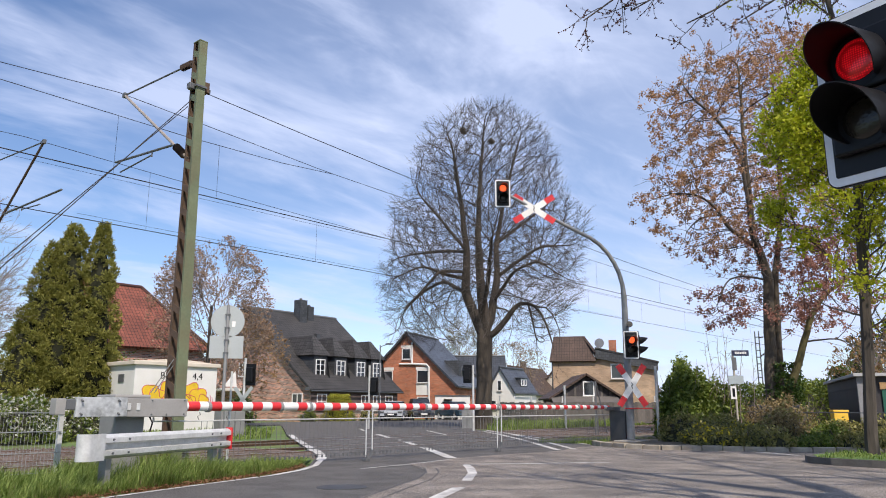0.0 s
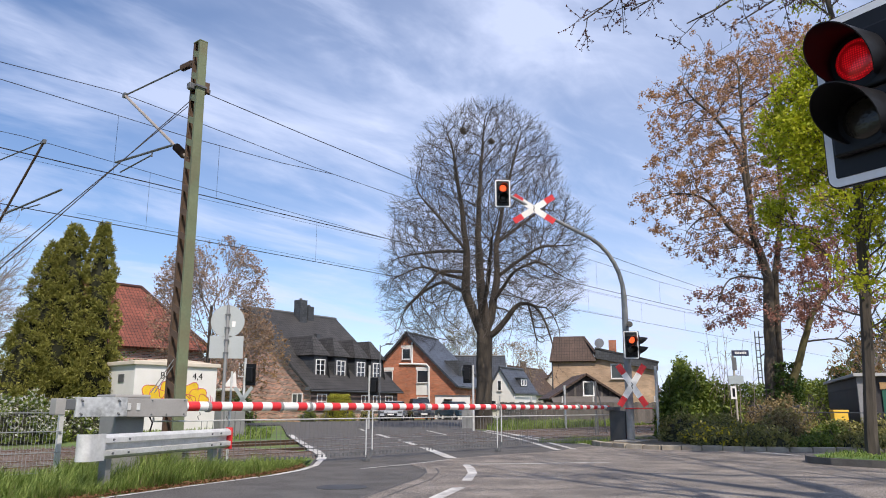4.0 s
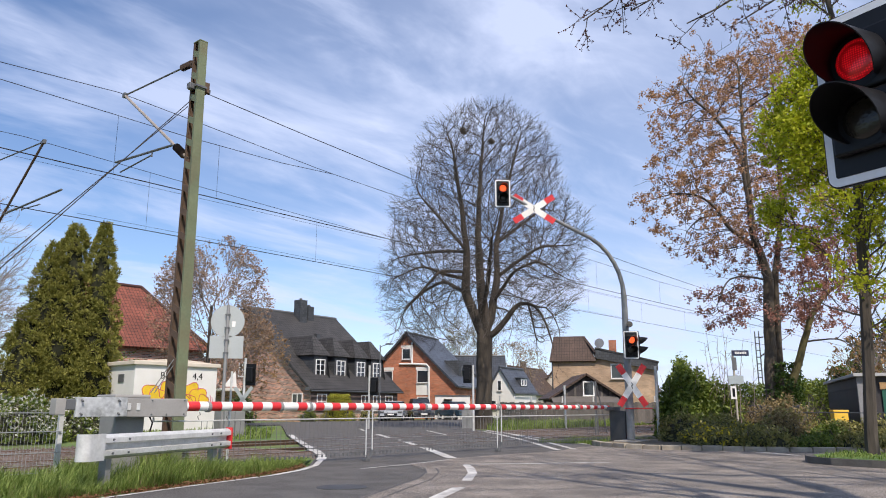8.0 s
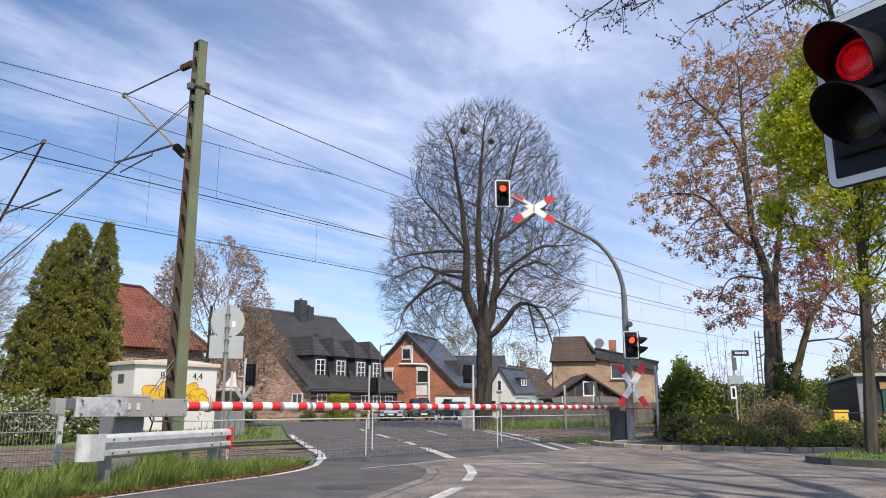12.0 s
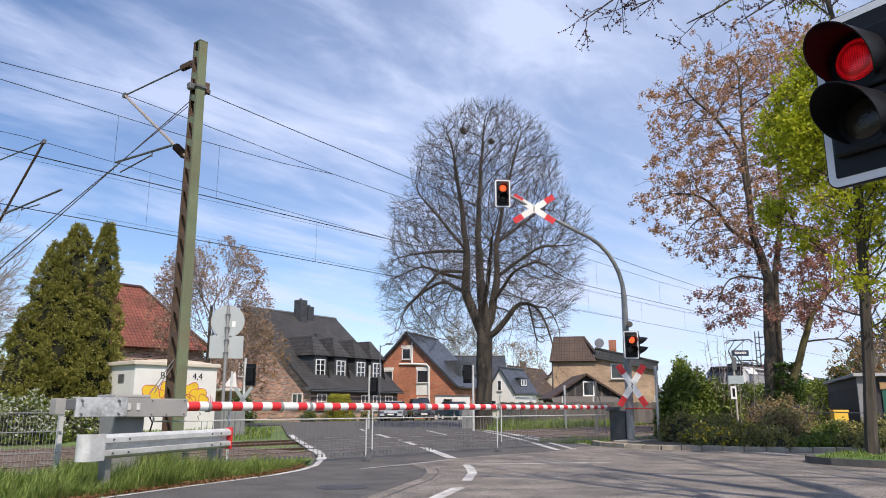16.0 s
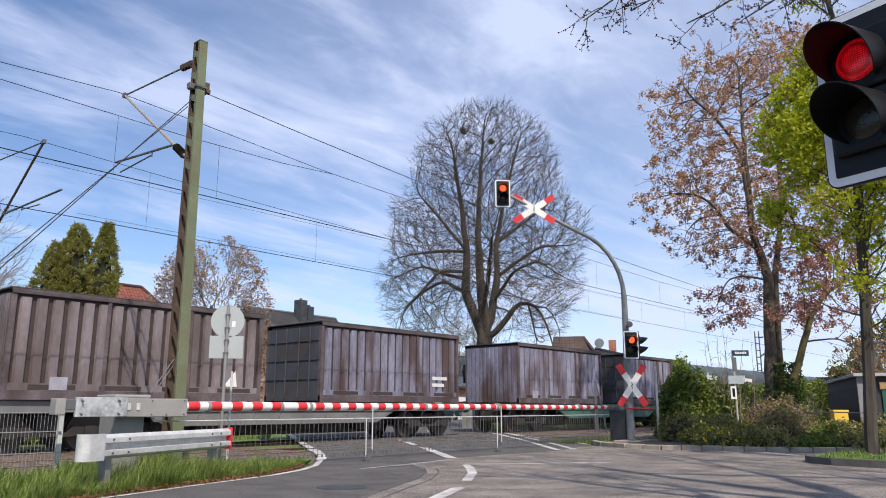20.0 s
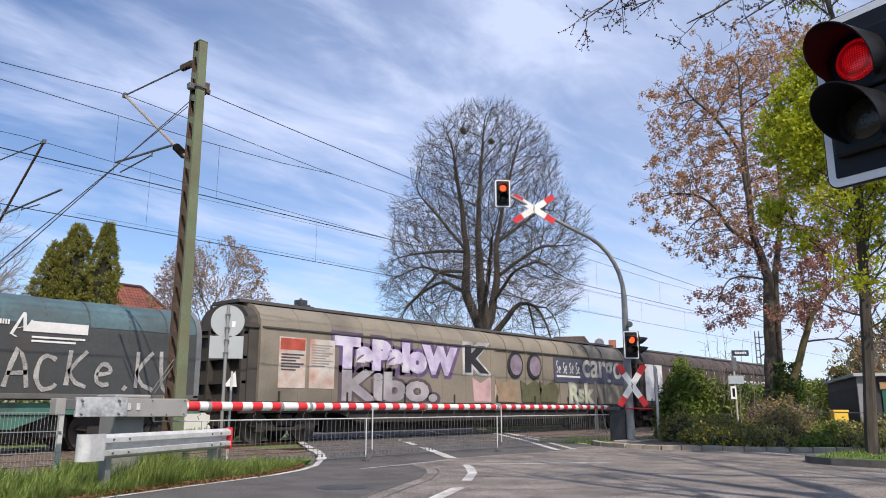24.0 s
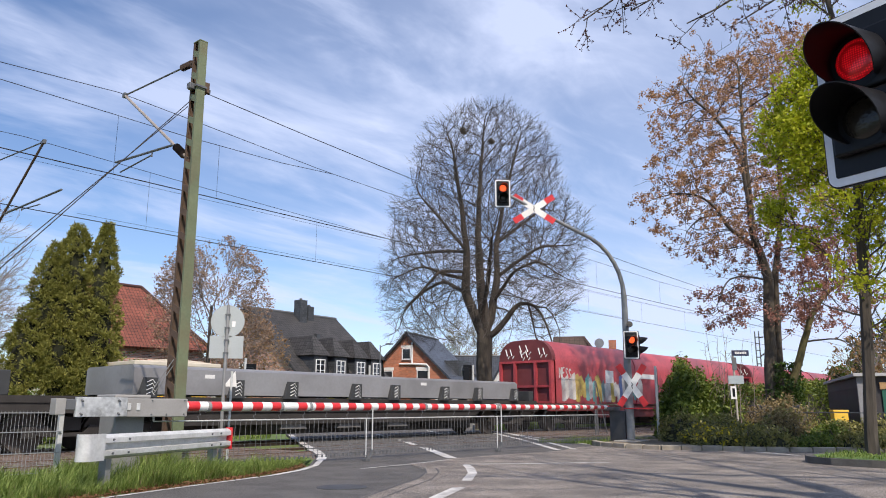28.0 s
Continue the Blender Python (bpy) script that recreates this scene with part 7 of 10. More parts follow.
part("skylight", boxed(5.6, 6.0, 5.3, 5.9, 7.05, 7.5), LEAD, bh)
part("canopy", boxed(-3.2, -0.1, 8.0, 14.0, 2.4, 2.6), WHITE_RENDER, bh, "flat white canopy")
part("rake_board", boxed(-0.36, -0.33, -0.3, 0.3, 2.35, 2.6), GREYDARK, bh)

# orange brick house, gable to the road
oh = gabled_house("house", pose(56.1, 46.95, 0, 0, 0, 20.4), "orange brick house with a dark slate-grey roof", 8.2, 10.2, 3.3, 8.25, ORANGE_BRICK, SLATE_ROOF,
                  windows=[("gable", 5.2, 6.25, 0.95, 1.1, 0, 0), ("gable", 7.3, 4.0, 1.3, 1.25, 0, 0), ("gable", 3.4, 4.0, 1.3, 1.25, 0, 0), ("gable", 7.3, 1.5, 1.3, 1.2, 0, 0), ("gable", 3.4, 1.4, 1.2, 1.3, 0, 0)], over=0.4)
part("lintel", boxed(-0.05, -0.006, 4.6, 5.8, 6.85, 7.1), WHITE_RENDER, oh)
for y in (3.4, 7.3):
    part("shutter_box", boxed(-0.06, -0.006, y - 0.75, y + 0.75, 4.65, 4.95), WHITE_RENDER, oh)
part("patched_wall", boxed(-0.03, -0.006, 2.7, 4.1, 2.2, 3.3), WHITE_RENDER, oh, "unfinished white blocks under the window")
bm = bmesh.new()
add_path_tube(bm, [(-0.12, 4.55, 7.4), (-0.12, 4.55, 5.35), (-0.12, 4.4, 5.25), (-0.12, 3.0, 5.15), (-0.12, 2.75, 4.9), (-0.12, 2.7, 0.3)], 0.11, 8)
add_tube(bm, (-0.12, 5.9, 5.25), (-0.12, 4.4, 5.25), 0.09, n=8)
part("flue_pipe", bm, WHITE_RENDER, oh, "white flue pipe")
dm = walled("dormer", boxed(3.0, 7.0, 0.7, 3.6, 3.6, 5.7), SLATES, oh, "slate clad box dormer")
for x in (4.0, 5.0, 6.0):
    window(oh, pose(x, 0.695, 4.6), 0.8, 1.0, GREYDARK, 0, 0, False)
annexe = walled("annexe", boxed(8.2, 13.0, 1.5, 7.5, -0.2, 4.6), SLATES, oh, "dark slate clad annexe")
for x in (9.2, 10.4, 11.6):
    window(oh, pose(x, 1.495, 3.7), 0.8, 0.9, PVC, 0, 0, False)

# white house and further roofs
wh = gabled_house("house", pose(66.9, 47.7, 0, 0, 0, 13), "white rendered house with a dark tiled roof", 6.5, 3.3, 2.75, 5.25, WHITE_RENDER, SLATE_ROOF, windows=[("gable", 1.75, 3.35, 0.5, 1.15, 0, 0), ("gable", 2.5, 1.3, 0.7, 1.0, 0, 0)], over=0.2)
wd = walled("dormer", prism([(0.25, 3.3), (0.25, 4.2), (1.2, 4.2), (0.45, 3.3)], "X", 2.4, 4.4), SLATES, wh, "slate clad dormer")
part("dormer_roof", boxed(2.28, 4.52, 0.1, 1.3, 4.2, 4.3, 0.02), LEAD, wd)
for u in (2.9, 3.85):
    window(wd, pose(u, 0.245, 3.75), 0.65, 0.75, None, 0, 0, sill=False)
gabled_house("house", pose(82.6, 56.05, 0, 0, 0, 12), "tan house with a brown tiled roof behind the white one", 12.0, 6.6, 2.9, 6.3, CREAM_RENDER, BROWN_TILES, chimney=(5.0, 3.3, 0.7, 5.3, 7.2))
gabled_house("house", pose(67.6, 58.4, 0, 0, 0, -50), "low house with a dark roof behind the lime tree", 7.2, 7.0, 3.4, 7.1, CREAM_RENDER, SLATE_ROOF, windows=[("gable", 2.5, 2.0, 1.0, 1.2, 0, 0)])
for k, (x, y, rz, e, r, wm, rm) in enumerate(((93, 52.5, 10, 3.4, 7.8, CREAM_RENDER, BROWN_TILES), (102, 54, 14, 4.0, 8.6, DARK_BRICK, GREY_TILES), (112, 56, 4, 4.0, 9.0, ORANGE_BRICK, BROWN_TILES))):
    gabled_house("house", pose(x, y, 0, 0, 0, rz), ("distant house with a rusty brown roof", "distant dark brick house with a grey roof", "distant brick house with a brown roof")[k], 10.0, 9.0, e, r, wm, rm, chimney=(2.0, 4.5, 0.7, r - 1, r + 0.8), windows=[("front", 2.5, 1.6, 1.1, 1.2, 1, 0), ("front", 6.5, 1.6, 1.1, 1.2, 1, 0), ("gable", 4.5, 4.4, 1.0, 1.1, 0, 0)])

# beige house seen square on, facing the camera
RZ = 40.88 - 90
bg = thing("house", pose(52.0, 28.6, 0, 0, 0, RZ - 13), "beige brick house with a brown mansard roof", "house", "houses beyond the crossing")
walled("wall", prism([(-4.0, -0.2), (-4.0, 4.6), (-0.6, 4.9), (3.9, 4.0), (3.9, -0.2)], "Y", 0, 9), BEIGE_BRICK, bg)
roof_slab("roof", bg, [(-4.15, -0.3, 4.55), (-0.55, -0.3, 4.55), (-1.4, 0.75, 6.55), (-3.85, 0.75, 6.55)], BROWN_TILES)
roof_slab("roof", bg, [(-3.85, 0.75, 6.55), (-1.4, 0.75, 6.55), (-1.4, 9, 6.6), (-3.85, 9, 6.6)], BROWN_TILES)
roof_slab("roof", bg, [(-1.42, 0.7, 6.54), (-0.55, -0.28, 5.3), (-0.55, 9, 5.3), (-1.42, 9, 6.55)], BROWN_TILES)
roof_slab("roof", bg, [(-0.62, -0.35, 5.6), (4.1, -0.35, 4.45), (4.1, 9, 4.45), (-0.62, 9, 5.6)], GREY_TILES, 0.12)
walled("slate_band", prism([(-0.6, 4.75), (-0.6, 5.55), (4.0, 4.42), (4.0, 3.75)], "Y", -0.3, -0.003), SLATES, bg, "slate clad verge")
window(bg, pose(1.0, -0.006, 3.75), 1.0, 1.15, None, 0, 0)
bm = bmesh.new(); add_tube(bm, (-0.2, 1.6, 5.3), (-0.2, 1.6, 5.9), 0.03, n=6)
add_tube(bm, (-0.3, 1.0, 6.0), (-0.28, 1.12, 5.98), 0.38, 0.3, 20)
part("satellite_dish", bm, mat("dish_grey", (0.17, 0.18, 0.2), 0.5), bg, "grey satellite dish")
walled("chimney", boxed(0.4, 1.0, 3.0, 3.6, 5.0, 6.4), ORANGE_BRICK, bg)
part("downpipe", tube((-3.95, -0.06, 0), (-3.95, -0.06, 4.5), 0.05, None, 8), LEAD, bg)

# boarded garage in front of it
ga = thing("garden_shed", pose(44.2, 25.7, 0, 0, 0, RZ), "dark boarded shed with a low gable and white window", "shed")
walled("wall", prism([(-2.2, -0.2), (-2.2, 1.75), (0.0, 3.05), (2.45, 1.55), (2.45, -0.2)], "Y", 0, 5), mat("shed_wall", (0.05, 0.045, 0.042), 0.8, vary=0.3, scale=2), ga)
for k in range(31):
    x = -2.1 + k * 0.145
    top = 1.72 + (x + 2.2) * 0.585 if x < 0 else 3.02 - x * 0.6
    part("board", boxed(x, x + 0.13, -0.03, -0.002, 0, top - 0.05), GREY_BOARD if k % 4 == 1 else DARK_BOARD, ga)
for cs in ([(-2.55, -0.35, 1.62), (0, -0.35, 3.25), (0, 5.3, 3.25), (-2.55, 5.3, 1.62)], [(2.8, -0.35, 1.45), (0.003, -0.35, 3.25), (0.003, 5.3, 3.25), (2.8, 5.3, 1.45)]):
    roof_slab("roof", ga, cs, BROWN_TILES, 0.12)
window(ga, pose(0.15, -0.035, 2.25), 0.75, 0.95, None, 0, 0)
roof_slab("lean_to_roof", ga, [(-2.4, -1.4, 1.35), (2.0, -1.4, 1.35), (2.0, -0.05, 1.75), (-2.4, -0.05, 1.75)], GREY_BOARD, 0.08)

# grey board fence along the far meadow
fn = thing("board_fence", pose(38.5, 28.6, 0, 0, 0, -45), "grey weathered board fence along the meadow", "fence")
for k in range(90):
    part("board", boxed(k * 0.155, k * 0.155 + 0.145, -0.012, 0.012, 0.05, 1.35 + 0.03 * math.sin(k * 1.7)), GREY_BOARD, fn)
for k in range(8):
    part("post", boxed(k * 2.0 - 0.04, k * 2.0 + 0.04, 0.014, 0.1, -0.1, 1.75), GALV, fn)
part("rail", boxed(0, 14, 0.013, 0.05, 1.2, 1.28), GREY_BOARD, fn)

# crossing control hut
hut = thing("relay_hut", pose(15.6, 30.75, 0), "white rendered crossing hut sprayed with yellow graffiti", "hut")
part("wall", boxed(0, 3.95, 0, 2.4, -0.2, 2.82, 0.01), WHITE_RENDER, hut)
part("roof", boxed(-0.12, 4.07, -0.12, 2.52, 2.82, 3.0, 0.03), CREAM_RENDER, hut, "flat overhanging roof slab")
part("roof_crown", prism([(0.1, 3.0), (1.9, 3.16), (3.85, 3.0)], "Y", 0, 2.3), CREAM_RENDER, hut)
part("vent", boxed(-0.03, 0.0, 0.9, 1.4, 2.1, 2.45), GREYDARK, hut, "grey louvre")
lettering("lettering", "BÜ", 0.42, Matrix.Translation((1.15, -0.008, 2.27)) @ SIDE, BLACK, hut, "black lettering")
lettering("lettering", "4,4", 0.42, Matrix.Translation((2.7, -0.008, 2.27)) @ SIDE, BLACK, hut, "black lettering")
GY = mat("yellow_spray", (0.75, 0.50, 0.03), 0.5, vary=0.15)
GR = mat("magenta_spray", (0.55, 0.05, 0.12), 0.5, vary=0.2)
rr = random.Random(11)
for k, (x, z, r) in enumerate(((0.75, 1.5, 0.36), (1.1, 1.3, 0.4), (1.5, 1.6, 0.36), (1.6, 1.2, 0.32), (2.1, 1.3, 0.3), (2.7, 1.6, 0.36), (3.05, 1.35, 0.4), (2.6, 1.15, 0.3), (3.3, 1.2, 0.25))):
    n, z = 18, z + 0.17
    out = [(x + r * (1 + 0.16 * math.sin(3 * 2 * math.pi * j / n + k)) * math.cos(2 * math.pi * j / n), z + r * (1 + 0.16 * math.sin(3 * 2 * math.pi * j / n + k)) * math.sin(2 * math.pi * j / n)) for j in range(n)]
    part("graffiti", prism(out, "Y", -0.010 - k * 0.0008, -0.001), GY, hut, "yellow sprayed bubble")
    bm = bmesh.new()
    add_path_tube(bm, [(p[0], -0.012 - k * 0.0008, p[1]) for p in out[:14]], 0.014, 4)
    part("graffiti_line", bm, GR, hut, "magenta outline")
bm = bmesh.new()
for k in range(7):
    x = (0.35, 0.42, 0.5, 3.45, 3.55, 3.65, 3.75)[k]
    add_path_tube(bm, [(x, -0.01, 1.5 + 0.1 * (k % 2)), (x + 0.06, -0.01, 1.2), (x - 0.04, -0.01, 0.9)], 0.014, 4)
part("graffiti_line", bm, GR, hut)
part("step", boxed(1.6, 2.6, -0.5, -0.01, -0.15, 0.08), CONCRETE, hut)

# red tiled house behind the conifers
rh = thing("house", pose(20.2, 46.0, 0), "house with a large red tiled hipped roof", "house", "houses beyond the crossing")
walled("wall", boxed(-0.2, 7.9, 0, 10, -0.2, 4.9), PINK_BRICK, rh)
e, r = 4.8, 9.3
roof_slab("roof", rh, [(-0.5, -0.5, e), (8.3, -0.5, e), (5.1, 4.0, r), (0.8, 4.0, r)], RED_TILES)
roof_slab("roof", rh, [(8.3, -0.5, e), (8.3, 10.5, e), (5.1, 6.5, r), (5.1, 4.0, r)], RED_TILES)
roof_slab("roof", rh, [(-0.5, -0.5, e), (0.8, 4.0, r), (0.8, 6.5, r), (-0.5, 10.5, e)], RED_TILES)
bm = bmesh.new(); add_tube(bm, (0.8, 4.0, r), (5.1, 4.0, r), 0.14, n=8); add_tube(bm, (5.1, 4.0, r), (8.3, -0.5, e), 0.13, n=8)
part("ridge_cap", bm, RED_TILES, rh)
gabled_house("house", pose(2.0, 52, 0), "house with a dull brown roof behind bare trees", 11, 10, 4.2, 9.2, PINK_BRICK, BROWN_TILES, windows=[("front", 5, 2, 1.2, 1.3, 1, 0)])

# dark boarded garage beside the flower bed
u = Vector((math.cos(radians(19.5)), math.sin(radians(19.5)), 0))
gr = thing("garage", pose(26.7, 5.75, 0, 0, 0, 19.5), "flat roofed garage clad in dark boards with a green door", "garage")
part("wall", boxed(0.03, 9.0, -6.0, -0.03, -0.2, 2.0), DARK_BOARD, gr)
for k in range(6):
    part("board", boxed(0.0, 9.0, -0.03, -0.002, k * 0.33, k * 0.33 + 0.315), DARK_BOARD, gr)
part("corner_post", boxed(-0.04, 0.1, -0.3, 0.02, -0.1, 1.98), mat("grey_trim", (0.25, 0.25, 0.26), 0.7, vary=0.2, fine=20), gr)
part("fascia", boxed(-0.2, 9.2, -6.2, 0.12, 2.0, 2.1, 0.01), mat("pale_fascia", (0.42, 0.42, 0.42), 0.6, vary=0.12), gr, "pale roof edge")
part("pelmet", boxed(-0.06, 0.02, -2.4, -0.6, 1.6, 1.82), mat("ochre_board", (0.42, 0.26, 0.12), 0.7, vary=0.25), gr)
part("door", boxed(-0.03, 0.02, -3.2, -0.65, 0.0, 1.6), mat("green_door", (0.02, 0.11, 0.075), 0.5, vary=0.15), gr, "dark green garage door")
yb = thing("grit_bin", pose(25.55, 6.1, 0.05, 0, 0, -49), "yellow plastic box with a lid beside the garage", "box")
part("body", boxed(-0.22, 0.22, -0.12, 0.12, 0.0, 0.85, 0.02), mat("yellow_plastic", (0.75, 0.47, 0.05), 0.5, vary=0.1), yb)
part("lid", boxed(-0.24, 0.24, -0.14, 0.14, 0.85, 0.92, 0.015), mat("yellow_plastic", (0.75, 0.47, 0.05)), yb)
for k, (x, y) in enumerate(((26.5, 8.6), (27.2, 8.2))):
    wb = thing("wheelie_bin", pose(x, y, 0.05, 0, 0, -50), "dark plastic refuse bin beside the garage", "bin", "refuse bins")
    part("body", prism([(-0.3, 0.0), (0.3, 0.0), (0.36, 1.0), (-0.36, 1.0)], "Y", -0.35, 0.35), mat("bin_plastic", (0.045, 0.05, 0.06), 0.5, vary=0.15), wb)
    part("lid", boxed(-0.38, 0.38, -0.38, 0.38, 1.0, 1.08, 0.02), mat("bin_plastic", (0.045, 0.05, 0.06)), wb)
rf = thing("rail_fence", pose(21.9, 3.0, 0.05, 0, 0, 62), "low dull grey rail fence in the shrubs", "fence")
part("rail", tube((0, 0, 0.85), (8, 0, 0.85), 0.014, None, 6), GREYDARK, rf)
for k in range(5):
    part("post", tube((k * 2, 0, -0.1), (k * 2, 0, 0.87), 0.018, None, 6), GREYDARK, rf)

# street name post: lettering as plain bars
sp = thing("street_name_sign", pose(24.2, 8.7, 0.05, 0, 0, RZ), "weathered post with a blue street name plate", "street sign")
part("post", tube((0, 0, -0.1), (0, 0, 2.78), 0.035, None, 10), mat("pale_post", (0.42, 0.38, 0.32), 0.7, vary=0.2), sp)
nb = part("name_plate", boxed(-0.02, 0.5, -0.05, -0.035, 2.6, 2.78, 0.004), mat("dark_blue_enamel", (0.02, 0.025, 0.06), 0.4, vary=0.1), sp, "dark blue name plate")
bm = bmesh.new()
for k in range(7):
    add_box(bm, 0.05 + k * 0.055, 0.09 + k * 0.055, -0.054, -0.05, 2.66, 2.73)
part("name_bar", bm, CHALK, nb)
part("second_plate", boxed(-0.06, 0.08, -0.06, -0.036, 2.15, 2.55), GREYDARK, sp)
part("lamp_plate", boxed(-0.22, 0.26, -0.07, -0.036, 1.72, 1.98), mat("pale_blue_plate", (0.35, 0.4, 0.42), 0.4, vary=0.2), sp, "pale plate with small marks")
# added plate with a black mark, in place of a white window further off
wt = part("white_plate", boxed(-0.18, 0.0, -0.08, -0.04, 1.25, 1.65), WHITEFILM, sp, "white plate standing in for a distant window")
bm = bmesh.new(); add_box(bm, -0.13, -0.05, -0.085, -0.08, 1.32, 1.58)
part("mark", bm, BLACK, wt)
gp = thing("marker_post", pose(22.9, 10.75, 0), "thin pale galvanised post beside the crossing", "post")
part("post", tube((0, 0, -0.1), (0, 0, 2.35), 0.045, 0.04, 10), mat("pale_steel", (0.5, 0.5, 0.48), 0.5, 0.3, vary=0.15), gp)
rp = thing("boom_lamp_post", pose(23.3, 10.9, 0), "dark steel post with a small red plate", "post")
part("post", tube((0, 0, -0.1), (0, 0, 2.3), 0.03, None, 8), GREYDARK, rp)
part("red_plate", boxed(-0.02, 0.14, -0.02, 0.02, 0.98, 1.04), REDFILM, rp)
tp = thing("tripod_stay", pose(26.6, 15.0, 0), "dark steel stay frame beside the track", "stay")
for a, b in (((0, 0, -0.1), (-0.1, 0, 2.05)), ((0.75, 0, -0.1), (-0.05, 0, 2.05)), ((-0.2, 0, -0.1), (-0.1, 0, 2.05))):
    part("strut", tube(a, b, 0.025, None, 6), GREYDARK, tp)


# backs of signals and posts across the tracks
def signal_back(x, y, z, rz, label, pole_top, dx=0.0):
    p = thing("rear_facing_traffic_light", pose(x, y, 0, 0, 0, rz), label, "traffic light", "crossing signals")
    part("post", tube((0, 0, -0.1), (0, 0, pole_top), 0.05, None, 10), GALV, p)
    part("backing_board", boxed(0.06 + dx, 0.46 + dx, -0.05, 0.0, z - 0.42, z + 0.42, 0.01), BLACK, p)
    part("housing", boxed(0.12 + dx, 0.4 + dx, -0.22, -0.05, z - 0.28, z + 0.28, 0.03), BLACK, p)
    return p


sb = signal_back(17.4, 25.4, 2.3, -60, "back of a traffic light on a grey post", 2.95)
for s in (-1, 1):
    bm = bmesh.new(); add_box(bm, -0.6, 0.6, -0.09, -0.06, -0.07, 0.07, m=Matrix.Translation((0, 0, 1.35)) @ Matrix.Rotation(s * radians(52), 4, "Y"))
    part("cross_back", bm, SIGNBACK, sb)
signal_back(26.1, 27.45, 2.06, -60, "back of a traffic light beyond the tracks", 3.1)
signal_back(27.25, 21.75, 2.55, -60, "back of a traffic light on a pale post before the lime", 2.95, -0.52)
cb = thing("switch_cabinet", pose(17.2, 25.0, 0), "grey switch cabinet beside the crossing", "cabinet")
part("body", boxed(-1.1, -0.2, -0.35, 0.35, -0.05, 1.25, 0.02), GREY, cb)
part("door_seam", boxed(-0.66, -0.64, -0.355, -0.35, 0.05, 1.2), GREYDARK, cb)
cb = thing("switch_cabinet", pose(30.4, 24.65, 0, 0, 0, -49), "low grey switch cabinet before the lime tree", "cabinet")
part("body", boxed(-0.3, 0.3, -0.2, 0.2, -0.1, 1.15, 0.02), GREY, cb)
part("lid", boxed(-0.33, 0.33, -0.23, 0.23, 1.15, 1.2, 0.01), BOXGREY, cb)
part("door_seam", boxed(-0.008, 0.008, -0.206, -0.2, 0.05, 1.1), GREYDARK, cb)
wm_ = thing("whistle_board", pose(8.6, 13.0, 0), "short grey post with a white triangle plate", "railway sign")
part("post", tube((0, 0, -0.1), (0, 0, 1.75), 0.022, None, 8), GALV, wm_)
part("plate", prism([(-0.15, 1.45), (0.15, 1.45), (0.1, 1.75)], "Y", 0.03, 0.045), WHITEFILM, wm_)
q = thing("marker_post", pose(35.2, 21.8, 0), "slim pale marker post in the meadow", "post")
part("post", tube((0, 0, -0.1), (0, 0, 2.2), 0.06, None, 8), GALV, q)
lamp = thing("street_lamp", pose(36.0, 36.85, 0), "slim grey street lamp with a flat head", "street lamp", "street lamps")
part("pole", tube((0, 0, -0.1), (0, 0, 5.2), 0.06, 0.04, 10), GREYDARK, lamp)
part("arm", tube((0, 0, 5.1), (0.4, -0.35, 5.3), 0.03, None, 6), GREYDARK, lamp)
part("lamp_head", boxed(0.25, 0.65, -0.6, -0.25, 5.26, 5.34, 0.01), GREYDARK, lamp)
copy_thing(lamp, pose(77.7, 58.4, 0))


def car(x, y, rz, body_mat, label, h=1.5, L=4.4):
    c = thing("car", pose(x, y, 0, 0, 0, rz), label, "car", "parked cars")
    bm = bmesh.new()
    add_prism(bm, [(0, 0.35), (0.05, 0.75), (0.9, 0.92), (3.9, 0.95), (L - 0.03, 0.8), (L, 0.35)], "Y", -0.88, 0.88)
    bmesh.ops.bevel(bm, geom=list(bm.edges), offset=0.05, segments=2, affect="EDGES")
    part("body", bm, body_mat, c, smooth=True)
    bm = bmesh.new()
    q = [[bm.verts.new((xx, s * yy, zz)) for xx, yy, zz in ((1.0, 0.8, 0.92), (1.75, 0.66, h), (3.3, 0.66, h - 0.02), (L - 0.3, 0.8, 0.94))] for s in (-1, 1)]
    bm.faces.new(q[0]); bm.faces.new(q[1][::-1])
    for k in range(4):
        bm.faces.new((q[0][k], q[0][(k + 1) % 4], q[1][(k + 1) % 4], q[1][k]))
    part("cabin_glass", bm, GLASS, c)
    part("roof_panel", boxed(1.72, 3.32, -0.67, 0.67, h - 0.03, h + 0.02, 0.015), body_mat, c)
    part("grille", boxed(-0.03, 0.02, -0.5, 0.5, 0.42, 0.6, 0.01), BLACK, c)
    part("number_plate", boxed(-0.045, -0.031, -0.26, 0.26, 0.46, 0.56), WHITEFILM, c)
    part("bumper", boxed(-0.06, 0.1, -0.84, 0.84, 0.26, 0.4, 0.03), BLACK, c)
    for s in (-1, 1):
        part("headlight", boxed(-0.005, 0.12, s * 0.68 - 0.16, s * 0.68 + 0.16, 0.6, 0.74, 0.02), LEAD, c)
        part("door_mirror", boxed(1.25, 1.4, s * 0.95 - 0.1, s * 0.95 + 0.1, 0.95, 1.08, 0.03), body_mat, c)
    for xx in (0.85, L - 0.85):
        for s in (-1, 1):
            w = part("wheel", tube((xx, s * 0.72, 0.32), (xx, s * 0.9, 0.32), 0.32, None, 18), BLACK, c)
            part("rim", tube((xx, s * 0.9, 0.32), (xx, s * 0.91, 0.32), 0.2, None, 14), GALV, w)
    return c


